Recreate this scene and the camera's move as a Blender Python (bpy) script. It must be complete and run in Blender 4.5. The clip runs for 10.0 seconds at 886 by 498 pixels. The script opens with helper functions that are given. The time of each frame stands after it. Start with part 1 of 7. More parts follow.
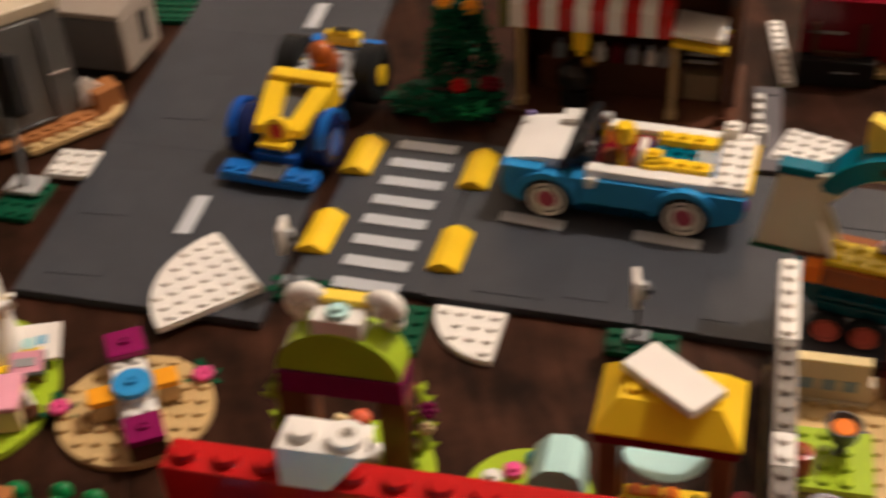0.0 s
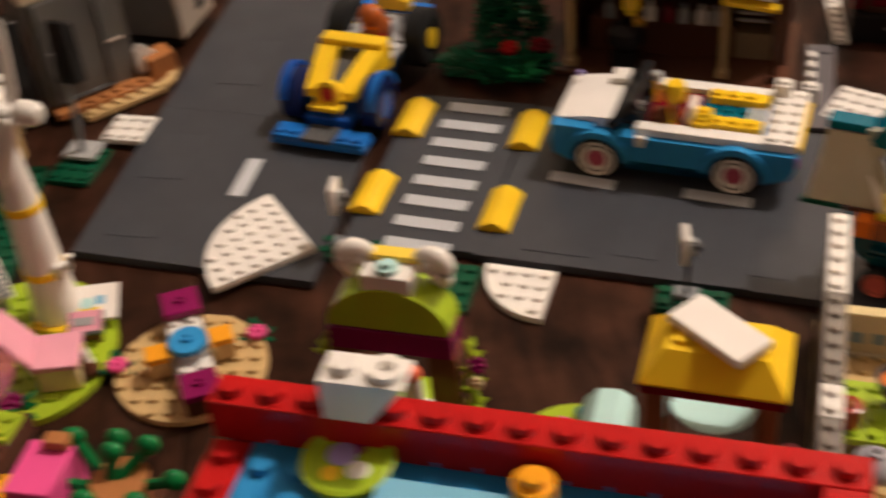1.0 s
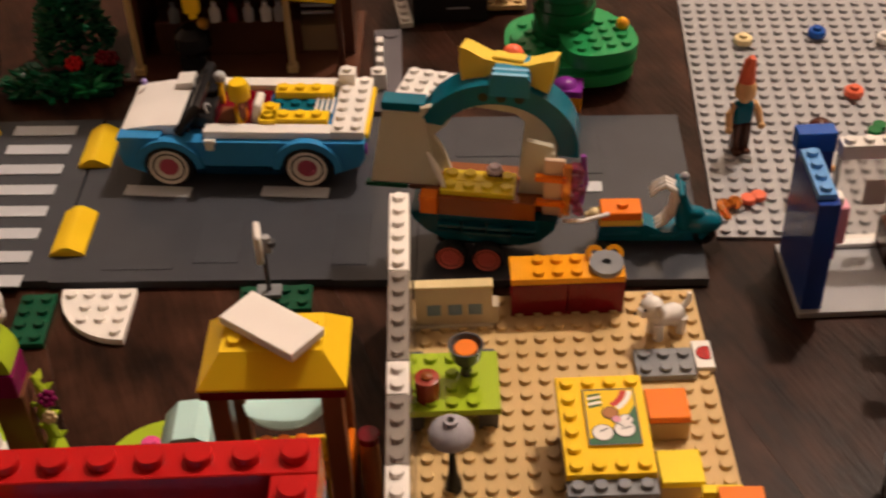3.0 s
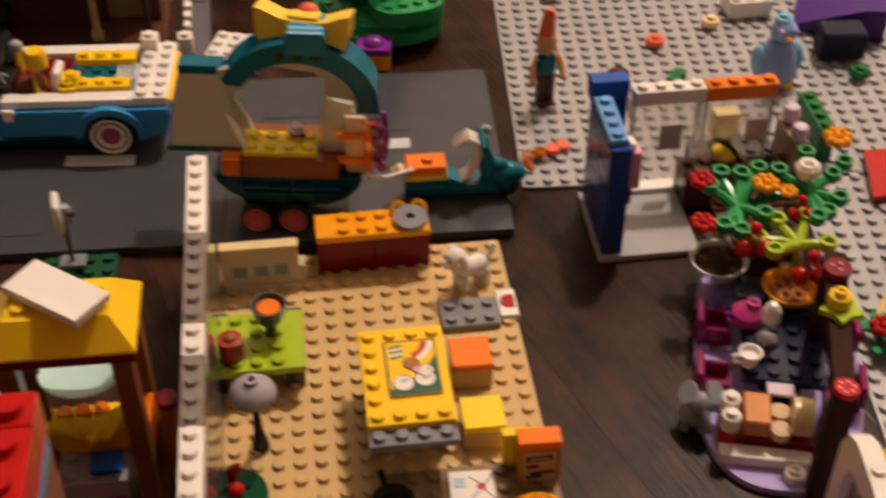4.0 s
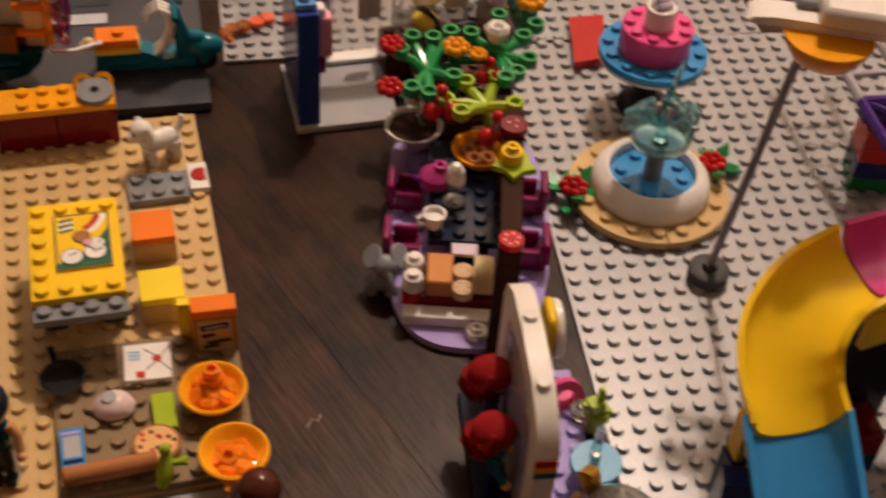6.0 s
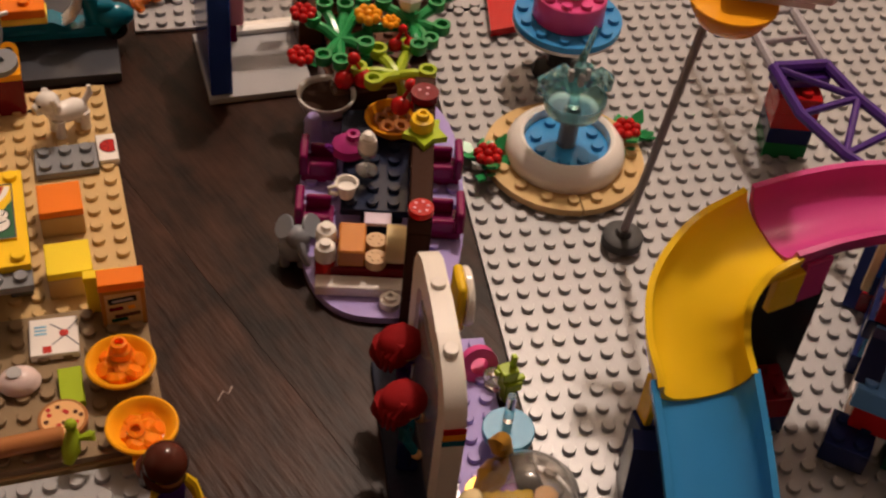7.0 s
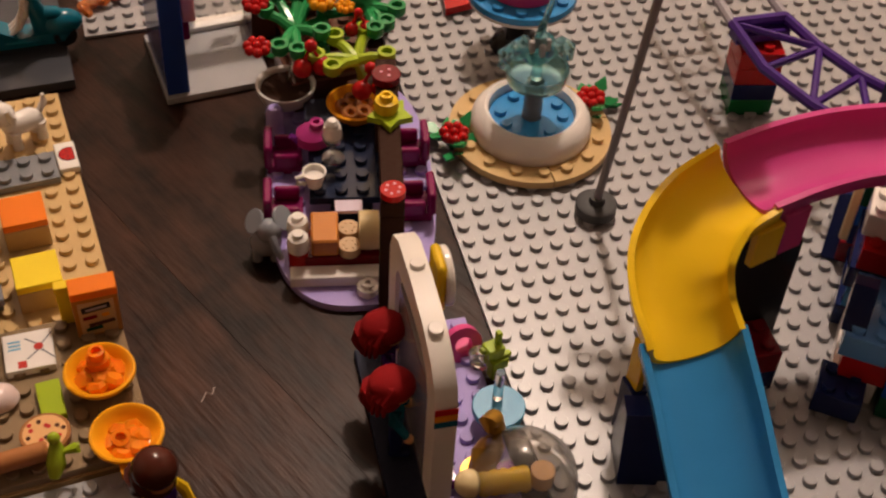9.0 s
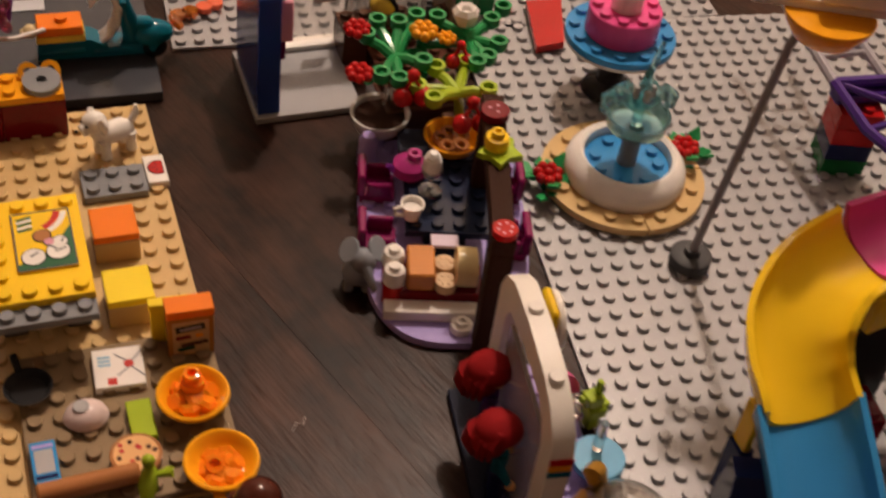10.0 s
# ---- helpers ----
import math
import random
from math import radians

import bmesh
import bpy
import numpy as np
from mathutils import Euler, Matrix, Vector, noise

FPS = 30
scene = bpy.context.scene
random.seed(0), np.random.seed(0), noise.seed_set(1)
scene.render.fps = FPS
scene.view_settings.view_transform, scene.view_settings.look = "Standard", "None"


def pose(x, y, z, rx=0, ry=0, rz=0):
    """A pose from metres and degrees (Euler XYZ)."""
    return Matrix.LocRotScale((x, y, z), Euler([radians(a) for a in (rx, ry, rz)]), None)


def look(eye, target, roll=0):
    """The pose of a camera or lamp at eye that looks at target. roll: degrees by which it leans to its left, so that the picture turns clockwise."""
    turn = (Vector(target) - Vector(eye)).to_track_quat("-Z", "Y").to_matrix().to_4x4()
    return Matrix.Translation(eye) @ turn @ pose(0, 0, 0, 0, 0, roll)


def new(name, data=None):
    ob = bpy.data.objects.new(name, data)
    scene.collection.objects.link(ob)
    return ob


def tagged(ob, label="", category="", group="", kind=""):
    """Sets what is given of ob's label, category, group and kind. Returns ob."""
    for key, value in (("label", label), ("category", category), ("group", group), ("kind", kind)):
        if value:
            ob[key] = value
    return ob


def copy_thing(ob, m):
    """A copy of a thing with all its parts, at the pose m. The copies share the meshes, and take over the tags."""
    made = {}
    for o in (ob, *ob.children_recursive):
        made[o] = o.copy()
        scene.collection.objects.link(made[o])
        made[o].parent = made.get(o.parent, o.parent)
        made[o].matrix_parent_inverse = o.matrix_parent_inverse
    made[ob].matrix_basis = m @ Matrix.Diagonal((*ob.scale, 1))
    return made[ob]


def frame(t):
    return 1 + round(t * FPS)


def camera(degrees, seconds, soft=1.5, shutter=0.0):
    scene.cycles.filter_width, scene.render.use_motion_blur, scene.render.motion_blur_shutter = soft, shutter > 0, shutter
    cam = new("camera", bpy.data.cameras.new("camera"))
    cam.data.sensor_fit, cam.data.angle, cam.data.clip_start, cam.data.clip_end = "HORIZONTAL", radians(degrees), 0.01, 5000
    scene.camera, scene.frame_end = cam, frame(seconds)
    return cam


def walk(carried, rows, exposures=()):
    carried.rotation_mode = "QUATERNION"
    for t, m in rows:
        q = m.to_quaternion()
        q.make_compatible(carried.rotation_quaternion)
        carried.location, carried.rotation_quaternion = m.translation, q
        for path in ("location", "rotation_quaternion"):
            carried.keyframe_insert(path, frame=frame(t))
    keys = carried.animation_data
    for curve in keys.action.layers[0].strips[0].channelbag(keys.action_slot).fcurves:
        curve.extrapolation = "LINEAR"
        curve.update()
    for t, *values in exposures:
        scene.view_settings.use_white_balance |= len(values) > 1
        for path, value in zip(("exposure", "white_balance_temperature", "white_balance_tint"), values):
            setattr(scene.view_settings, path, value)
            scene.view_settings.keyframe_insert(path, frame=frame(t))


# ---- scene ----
cam = camera(36.88, 10.0, soft=2.2, shutter=0.9)
EXPOSURES = ((0, 0.05, 6150, 8), (2.0, 0.0, 6400, 11), (3.5, -0.14, 6750, 15), (5.0, -0.2, 6900, 17), (7.5, -0.37, 6850, 17), (10.0, -0.3, 6850, 17))
# path begin
walk(cam, (
    (0, look((-0.0244, -0.4359, 0.3985), (-0.1256, -0.0548, 0.0911), -3.35)),
    (0.3, look((-0.0274, -0.4379, 0.3976), (-0.1567, -0.0654, 0.0903), -4.99)),
    (0.5, look((-0.0296, -0.4396, 0.3973), (-0.1662, -0.0704, 0.0890), -5.36)),
    (0.7, look((-0.0272, -0.4415, 0.3959), (-0.1689, -0.0751, 0.0865), -5.98)),
    (1, look((-0.0191, -0.4426, 0.3964), (-0.1404, -0.0729, 0.0824), -5.79)),
    (1.2, look((-0.0115, -0.4425, 0.3959), (-0.1156, -0.0682, 0.0811), -5.21)),
    (1.5, look((-0.0029, -0.4407, 0.3964), (-0.0828, -0.0572, 0.0856), -5.30)),
    (1.7, look((0.001, -0.4384, 0.3957), (-0.0584, -0.0499, 0.0866), -4.43)),
    (2, look((0.0071, -0.4350, 0.3939), (-0.0353, -0.0435, 0.0859), -4.02)),
    (2.2, look((0.0145, -0.4338, 0.3922), (-0.0150, -0.0434, 0.0812), -3.98)),
    (3.3, look((0.0265, -0.4312, 0.3868), (0.0387, -0.0481, 0.0657), -1.24)),
    (3.5, look((0.0320, -0.4363, 0.3880), (0.0580, -0.0554, 0.0652), -0.51)),
    (4, look((0.0487, -0.4384, 0.3850), (0.0956, -0.0648, 0.0560), -0.15)),
    (4.5, look((0.0604, -0.4409, 0.3822), (0.1200, -0.0765, 0.0451), 0.77)),
    (5, look((0.0751, -0.4462, 0.3759), (0.1468, -0.0876, 0.0349), 2.27)),
    (5.5, look((0.0881, -0.4494, 0.3684), (0.1800, -0.0992, 0.0236), 3.93)),
    (6, look((0.1017, -0.4535, 0.3670), (0.2090, -0.1137, 0.0162), 4.90)),
    (7.5, look((0.1126, -0.4557, 0.3631), (0.2434, -0.1304, 0.0066), 7.08)),
    (8, look((0.1117, -0.4533, 0.3624), (0.2420, -0.1276, 0.0061), 6.71)),
    (8.5, look((0.1105, -0.4535, 0.3629), (0.2378, -0.1274, 0.0059), 5.40)),
    (8.7, look((0.1107, -0.4512, 0.3599), (0.2416, -0.1284, 0.0013), 4.86)),
    (9, look((0.1093, -0.4530, 0.3571), (0.2488, -0.1323, -0.0003), 3.84)),
    (9.2, look((0.104, -0.4512, 0.3556), (0.2516, -0.1325, -0.0002), 5.02)),
    (9.5, look((0.0898, -0.4464, 0.3546), (0.2328, -0.1245, -0.0003), 6.04)),
    (9.7, look((0.0824, -0.4402, 0.3527), (0.2256, -0.1159, 0.0002), 7.69)),
    (10, look((0.0740, -0.4312, 0.3500), (0.2216, -0.1051, 0.0009), 8.42)),
), EXPOSURES)
# path end

# ---------------------------------------------------------------- light
U = 0.008          # one stud pitch in metres; all plans below are in studs
PL, BR = 0.4, 1.2  # plate and brick height in studs

world = bpy.data.worlds.new("room_air")
scene.world = world
world.use_nodes = True
world.node_tree.nodes["Background"].inputs[0].default_value = (1.0, 0.72, 0.45, 1)
world.node_tree.nodes["Background"].inputs[1].default_value = 0.065


def lamp(name, x, y, z, watts, radius, colour):
    data = bpy.data.lights.new(name, "POINT")
    data.energy, data.shadow_soft_size, data.color = watts, radius, colour
    ob = new(name, data)
    ob.location = (x, y, z)
    return ob


lamp("pendant_light", 0.85, 1.05, 2.25, 163.0, 0.06, (1.0, 0.84, 0.70))
scene.view_settings.exposure = 0.0

# ---------------------------------------------------------------- materials
MATS = {}


def nodes_of(name):
    m = bpy.data.materials.new(name)
    m.use_nodes = True
    t = m.node_tree
    return m, t, t.nodes["Principled BSDF"]


def plastic(name, rgb, rough=0.15, clear=0.0, metal=0.0, wear=0.10):
    """Moulded ABS: faint cloudy tone, hairline scratches in the gloss, slight waviness."""
    m, t, b = nodes_of(name)
    co = t.nodes.new("ShaderNodeTexCoord")
    big, fine = t.nodes.new("ShaderNodeTexNoise"), t.nodes.new("ShaderNodeTexNoise")
    big.inputs["Scale"].default_value, fine.inputs["Scale"].default_value = 38.0, 620.0
    fine.inputs["Detail"].default_value = 3.0
    for n in (big, fine):
        t.links.new(co.outputs["Object"], n.inputs["Vector"])
    inf = t.nodes.new("ShaderNodeObjectInfo")
    add = t.nodes.new("ShaderNodeMath")
    add.operation = "MULTIPLY_ADD"
    t.links.new(inf.outputs["Random"], add.inputs[0])
    add.inputs[1].default_value = 0.35
    t.links.new(big.outputs["Fac"], add.inputs[2])
    ramp = t.nodes.new("ShaderNodeMapRange")
    ramp.inputs["From Min"].default_value, ramp.inputs["From Max"].default_value = 0.25, 1.0
    ramp.inputs["To Min"].default_value, ramp.inputs["To Max"].default_value = 1 - wear, 1 + wear
    t.links.new(add.outputs[0], ramp.inputs["Value"])
    hsv = t.nodes.new("ShaderNodeHueSaturation")
    hsv.inputs["Color"].default_value = (*rgb, 1)
    t.links.new(ramp.outputs[0], hsv.inputs["Value"])
    t.links.new(hsv.outputs[0], b.inputs["Base Color"])
    r2 = t.nodes.new("ShaderNodeMapRange")
    r2.inputs["To Min"].default_value, r2.inputs["To Max"].default_value = rough * 0.75, rough * 1.5
    t.links.new(fine.outputs["Fac"], r2.inputs["Value"])
    t.links.new(r2.outputs[0], b.inputs["Roughness"])
    bump = t.nodes.new("ShaderNodeBump")
    bump.inputs["Strength"].default_value, bump.inputs["Distance"].default_value = 0.05, 0.0003
    t.links.new(big.outputs["Fac"], bump.inputs["Height"])
    t.links.new(bump.outputs[0], b.inputs["Normal"])
    b.inputs["Metallic"].default_value = metal
    b.inputs["IOR"].default_value = 1.5
    b.inputs["Specular IOR Level"].default_value = 0.25
    if clear:
        b.inputs["Transmission Weight"].default_value = clear
    MATS[name] = m
    return m


for n, rgb in dict(
        white=(0.86, 0.82, 0.78), tan=(0.61, 0.42, 0.195), dark_tan=(0.27, 0.19, 0.11), light_grey=(0.40, 0.40, 0.41),
        mid_grey=(0.22, 0.23, 0.25), dark_grey=(0.095, 0.095, 0.10), road=(0.055, 0.058, 0.068), black=(0.020, 0.019, 0.020),
        yellow=(0.92, 0.60, 0.02), cool_yellow=(0.90, 0.65, 0.08), amber=(0.88, 0.37, 0.015), orange=(0.85, 0.20, 0.012),
        coral=(0.85, 0.16, 0.08), red=(0.50, 0.012, 0.012), dark_red=(0.18, 0.004, 0.012), blue=(0.010, 0.085, 0.42),
        dark_blue=(0.010, 0.018, 0.085), navy=(0.012, 0.020, 0.05), azure=(0.035, 0.27, 0.60), sky=(0.22, 0.52, 0.72),
        teal=(0.002, 0.135, 0.205), aqua=(0.50, 0.76, 0.74), green=(0.006, 0.16, 0.04), bright_green=(0.018, 0.28, 0.085),
        dark_green=(0.006, 0.075, 0.036), lime=(0.36, 0.50, 0.025), olive=(0.12, 0.14, 0.02), magenta=(0.22, 0.006, 0.085),
        pink=(0.78, 0.09, 0.30), light_pink=(0.82, 0.38, 0.48), lavender=(0.42, 0.34, 0.72), purple=(0.060, 0.018, 0.19),
        grape=(0.22, 0.03, 0.30), brown=(0.098, 0.038, 0.022), nougat=(0.42, 0.17, 0.06), skin=(0.80, 0.46, 0.20),
        auburn=(0.085, 0.02, 0.012), cream=(0.82, 0.66, 0.36), ship_grey=(0.145, 0.14, 0.135),
        tyre=(0.022, 0.022, 0.023)).items():
    plastic(n, rgb)
plastic("azure_light", (0.06, 0.33, 0.56), 0.3)
plastic("lemon", (0.95, 0.72, 0.035))
plastic("arch_white", (0.84, 0.80, 0.74), 0.34)
plastic("beam_brown", (0.036, 0.014, 0.008), 0.6)
MATS["beam_brown"].node_tree.nodes["Principled BSDF"].inputs["Specular IOR Level"].default_value = 0.08
plastic("plate_lavender", (0.42, 0.34, 0.72), 0.45)
plastic("clear_bowl", (0.45, 0.86, 0.90), 0.16, clear=0.9, wear=0.02)
MATS["tyre"].node_tree.nodes["Principled BSDF"].inputs["Specular IOR Level"].default_value = 0.08
plastic("gold", (0.46, 0.24, 0.03), 0.28, metal=0.45)
plastic("clear", (0.93, 0.90, 0.86), 0.06, clear=0.96, wear=0.02)
plastic("clear_aqua", (0.45, 0.86, 0.90), 0.06, clear=0.9, wear=0.02)
plastic("clear_pink", (0.80, 0.20, 0.40), 0.06, clear=0.85, wear=0.02)
plastic("clear_orange", (0.95, 0.30, 0.04), 0.08, clear=0.75, wear=0.02)
plastic("mark_grey", (0.52, 0.54, 0.58), 0.3)
plastic("clear_smoke", (0.06, 0.05, 0.045), 0.08, clear=0.5, wear=0.02)
plastic("clear_tan", (0.80, 0.75, 0.60), 0.12, clear=0.38, wear=0.03)
plastic("orange_gloss", (1.0, 0.25, 0.012), 0.10, wear=0.05)
MATS["orange_gloss"].node_tree.nodes["Principled BSDF"].inputs["Subsurface Weight"].default_value = 0.5
MATS["orange_gloss"].node_tree.nodes["Principled BSDF"].inputs["Subsurface Scale"].default_value = 0.004
plastic("bowl_amber", (0.95, 0.42, 0.015), 0.12)
plastic("elephant_grey", (0.25, 0.27, 0.31))
plastic("loaf_orange", (0.62, 0.23, 0.05), 0.2)
plastic("hair_brown", (0.42, 0.10, 0.02), 0.25)
plastic("rust_red", (0.30, 0.035, 0.02), 0.2)
plastic("rust", (0.26, 0.07, 0.015))
plastic("fir_green", (0.005, 0.10, 0.03))
plastic("periwinkle", (0.26, 0.38, 0.70))
plastic("rim_red", (0.60, 0.12, 0.10))
plastic("mid_blue", (0.018, 0.055, 0.29))
plastic("medium_blue", (0.12, 0.34, 0.72))
plastic("matte_navy", (0.008, 0.011, 0.03), 0.6)
plastic("pearl", (0.72, 0.58, 0.56), 0.12)
plastic("haze", (0.52, 0.46, 0.42), 0.2, clear=0.6, wear=0.03)
plastic("sticker_dark", (0.30, 0.25, 0.21), 0.4)
plastic("sticker_brown", (0.60, 0.49, 0.43), 0.4)
plastic("bush_green", (0.008, 0.115, 0.05))
plastic("top_teal", (0.02, 0.22, 0.36))
plastic("pale_lilac", (0.70, 0.60, 0.74))
plastic("dark_teal", (0.002, 0.058, 0.085))
plastic("cool_cream", (0.74, 0.58, 0.27), 0.25, clear=0.1)
plastic("cookie", (0.66, 0.45, 0.25), 0.35)
plastic("teapot_pink", (0.62, 0.05, 0.30), 0.1, clear=0.35, wear=0.03)
plastic("slide_pink", (0.58, 0.06, 0.25))
plastic("hair_red", (0.27, 0.010, 0.012), 0.7)
MATS["hair_red"].node_tree.nodes["Principled BSDF"].inputs["Specular IOR Level"].default_value = 0.08
plastic("frosted", (0.85, 0.83, 0.80), 0.15, clear=0.2, wear=0.03)
plastic("clear_peach", (0.90, 0.66, 0.48), 0.10, clear=0.2, wear=0.03)
plastic("bright_blue", (0.018, 0.15, 0.52))
plastic("pink_red", (0.46, 0.09, 0.15))
plastic("post_brown", (0.23, 0.085, 0.035), 0.3)
plastic("nougat_dark", (0.17, 0.06, 0.03))
plastic("clear_panel", (0.95, 0.92, 0.88), 0.08, clear=0.94, wear=0.02)
plastic("oven_tan", (0.62, 0.52, 0.38), 0.2)
plastic("window_blue", (0.20, 0.30, 0.42), 0.3)
plastic("amber_box", (0.45, 0.20, 0.03), 0.2)
plastic("plank_grey", (0.11, 0.10, 0.11), 0.4)
plastic("pole_grey", (0.27, 0.255, 0.27), 0.3)
plastic("foot_grey", (0.07, 0.07, 0.075), 0.5)
plastic("rail_grey", (0.36, 0.34, 0.38), 0.25)
plastic("baseplate", (0.350, 0.346, 0.362), 0.30)
MATS["baseplate"].node_tree.nodes["Principled BSDF"].inputs["Specular IOR Level"].default_value = 0.75
plastic("print_red", (0.55, 0.03, 0.02), 0.3)
plastic("print_green", (0.02, 0.12, 0.05), 0.3)


def wood_floor():
    m, t, b = nodes_of("dark_wood")
    co, inf = t.nodes.new("ShaderNodeTexCoord"), t.nodes.new("ShaderNodeObjectInfo")
    mp = t.nodes.new("ShaderNodeMapping")
    mp.inputs["Scale"].default_value = (8.0, 1.0, 1.0)
    t.links.new(co.outputs["Object"], mp.inputs["Vector"])
    off = t.nodes.new("ShaderNodeMath")
    off.operation = "MULTIPLY"
    off.inputs[1].default_value = 40.0
    t.links.new(inf.outputs["Random"], off.inputs[0])
    cmb = t.nodes.new("ShaderNodeCombineXYZ")
    t.links.new(off.outputs[0], cmb.inputs[2])
    t.links.new(cmb.outputs[0], mp.inputs["Location"])
    grain, pore = t.nodes.new("ShaderNodeTexNoise"), t.nodes.new("ShaderNodeTexNoise")
    grain.inputs["Scale"].default_value, grain.inputs["Detail"].default_value, grain.inputs["Distortion"].default_value = 11.0, 8.0, 0.8
    pore.inputs["Scale"].default_value, pore.inputs["Detail"].default_value = 62.0, 4.0
    for n in (grain, pore):
        t.links.new(mp.outputs[0], n.inputs["Vector"])
    ramp = t.nodes.new("ShaderNodeValToRGB")
    e = ramp.color_ramp.elements
    e[0].position, e[0].color = 0.30, (0.0160, 0.0060, 0.0034, 1)
    e[1].position, e[1].color = 0.78, (0.047, 0.0185, 0.0106, 1)
    t.links.new(grain.outputs["Fac"], ramp.inputs[0])
    mix = t.nodes.new("ShaderNodeMix")
    mix.data_type, mix.blend_type = "RGBA", "MULTIPLY"
    mix.inputs["Factor"].default_value = 0.34
    r3 = t.nodes.new("ShaderNodeValToRGB")
    r3.color_ramp.elements[0].position, r3.color_ramp.elements[1].position = 0.38, 0.55
    r3.color_ramp.elements[0].color = (0.45, 0.42, 0.40, 1)
    t.links.new(pore.outputs["Fac"], r3.inputs[0])
    t.links.new(ramp.outputs[0], mix.inputs["A"])
    t.links.new(r3.outputs[0], mix.inputs["B"])
    hsv = t.nodes.new("ShaderNodeHueSaturation")
    mr = t.nodes.new("ShaderNodeMapRange")
    mr.inputs["To Min"].default_value, mr.inputs["To Max"].default_value = 0.8, 1.25
    t.links.new(inf.outputs["Random"], mr.inputs["Value"])
    blot = t.nodes.new("ShaderNodeTexNoise")
    blot.inputs["Scale"].default_value, blot.inputs["Detail"].default_value = 40.0, 8.0
    t.links.new(co.outputs["Object"], blot.inputs["Vector"])
    br = t.nodes.new("ShaderNodeMapRange")
    br.inputs["From Min"].default_value, br.inputs["From Max"].default_value = 0.3, 0.7
    br.inputs["To Min"].default_value, br.inputs["To Max"].default_value = 0.35, 1.8
    t.links.new(blot.outputs["Fac"], br.inputs["Value"])
    mul = t.nodes.new("ShaderNodeMath")
    mul.operation = "MULTIPLY"
    t.links.new(mr.outputs[0], mul.inputs[0])
    t.links.new(br.outputs[0], mul.inputs[1])
    t.links.new(mul.outputs[0], hsv.inputs["Value"])
    t.links.new(mix.outputs["Result"], hsv.inputs["Color"])
    t.links.new(hsv.outputs[0], b.inputs["Base Color"])
    rr = t.nodes.new("ShaderNodeMapRange")
    rr.inputs["To Min"].default_value, rr.inputs["To Max"].default_value = 0.26, 0.42
    t.links.new(pore.outputs["Fac"], rr.inputs["Value"])
    t.links.new(rr.outputs[0], b.inputs["Roughness"])
    b.inputs["Specular IOR Level"].default_value = 0.10
    bump = t.nodes.new("ShaderNodeBump")
    bump.inputs["Strength"].default_value, bump.inputs["Distance"].default_value = 0.6, 0.0005
    t.links.new(pore.outputs["Fac"], bump.inputs["Height"])
    t.links.new(bump.outputs[0], b.inputs["Normal"])
    MATS["dark_wood"] = m


def plaster(name, rgb):
    m, t, b = nodes_of(name)
    n = t.nodes.new("ShaderNodeTexNoise")
    n.inputs["Scale"].default_value, n.inputs["Detail"].default_value = 60.0, 5.0
    r = t.nodes.new("ShaderNodeValToRGB")
    r.color_ramp.elements[0].color = (*(c * 0.92 for c in rgb), 1)
    r.color_ramp.elements[1].color = (*rgb, 1)
    t.links.new(n.outputs["Fac"], r.inputs[0])
    t.links.new(r.outputs[0], b.inputs["Base Color"])
    b.inputs["Roughness"].default_value = 0.85
    MATS[name] = m


wood_floor()
# South wall tone, darkened only to lower the fill on near faces.
plaster("low_fill_paint", (0.20, 0.17, 0.14))
plaster("wall_paint", (0.56, 0.475, 0.39))
plaster("ceiling_paint", (0.52, 0.49, 0.45))

# ---------------------------------------------------------------- shapes, in studs
# A shape is [points, faces, material name per face].


def shape(v, f, mat=None):
    return [np.array(v, float).reshape(-1, 3), [tuple(p) for p in f], [mat] * len(f)]


def mv(g, x=0, y=0, z=0, rx=0, ry=0, rz=0, s=(1, 1, 1)):
    s = (s, s, s) if isinstance(s, (int, float)) else s
    r = np.array(Euler((radians(rx), radians(ry), radians(rz))).to_matrix())
    return [(g[0] * np.array(s)) @ r.T + (x, y, z), g[1], g[2]]


def jn(*gs):
    v, f, m, n = [], [], [], 0
    for g in gs:
        v.append(g[0])
        f += [tuple(i + n for i in p) for p in g[1]]
        m += g[2]
        n += len(g[0])
    return [np.concatenate(v), f, m]


def paint(g, mat):
    return [g[0], g[1], [mat] * len(g[1])]


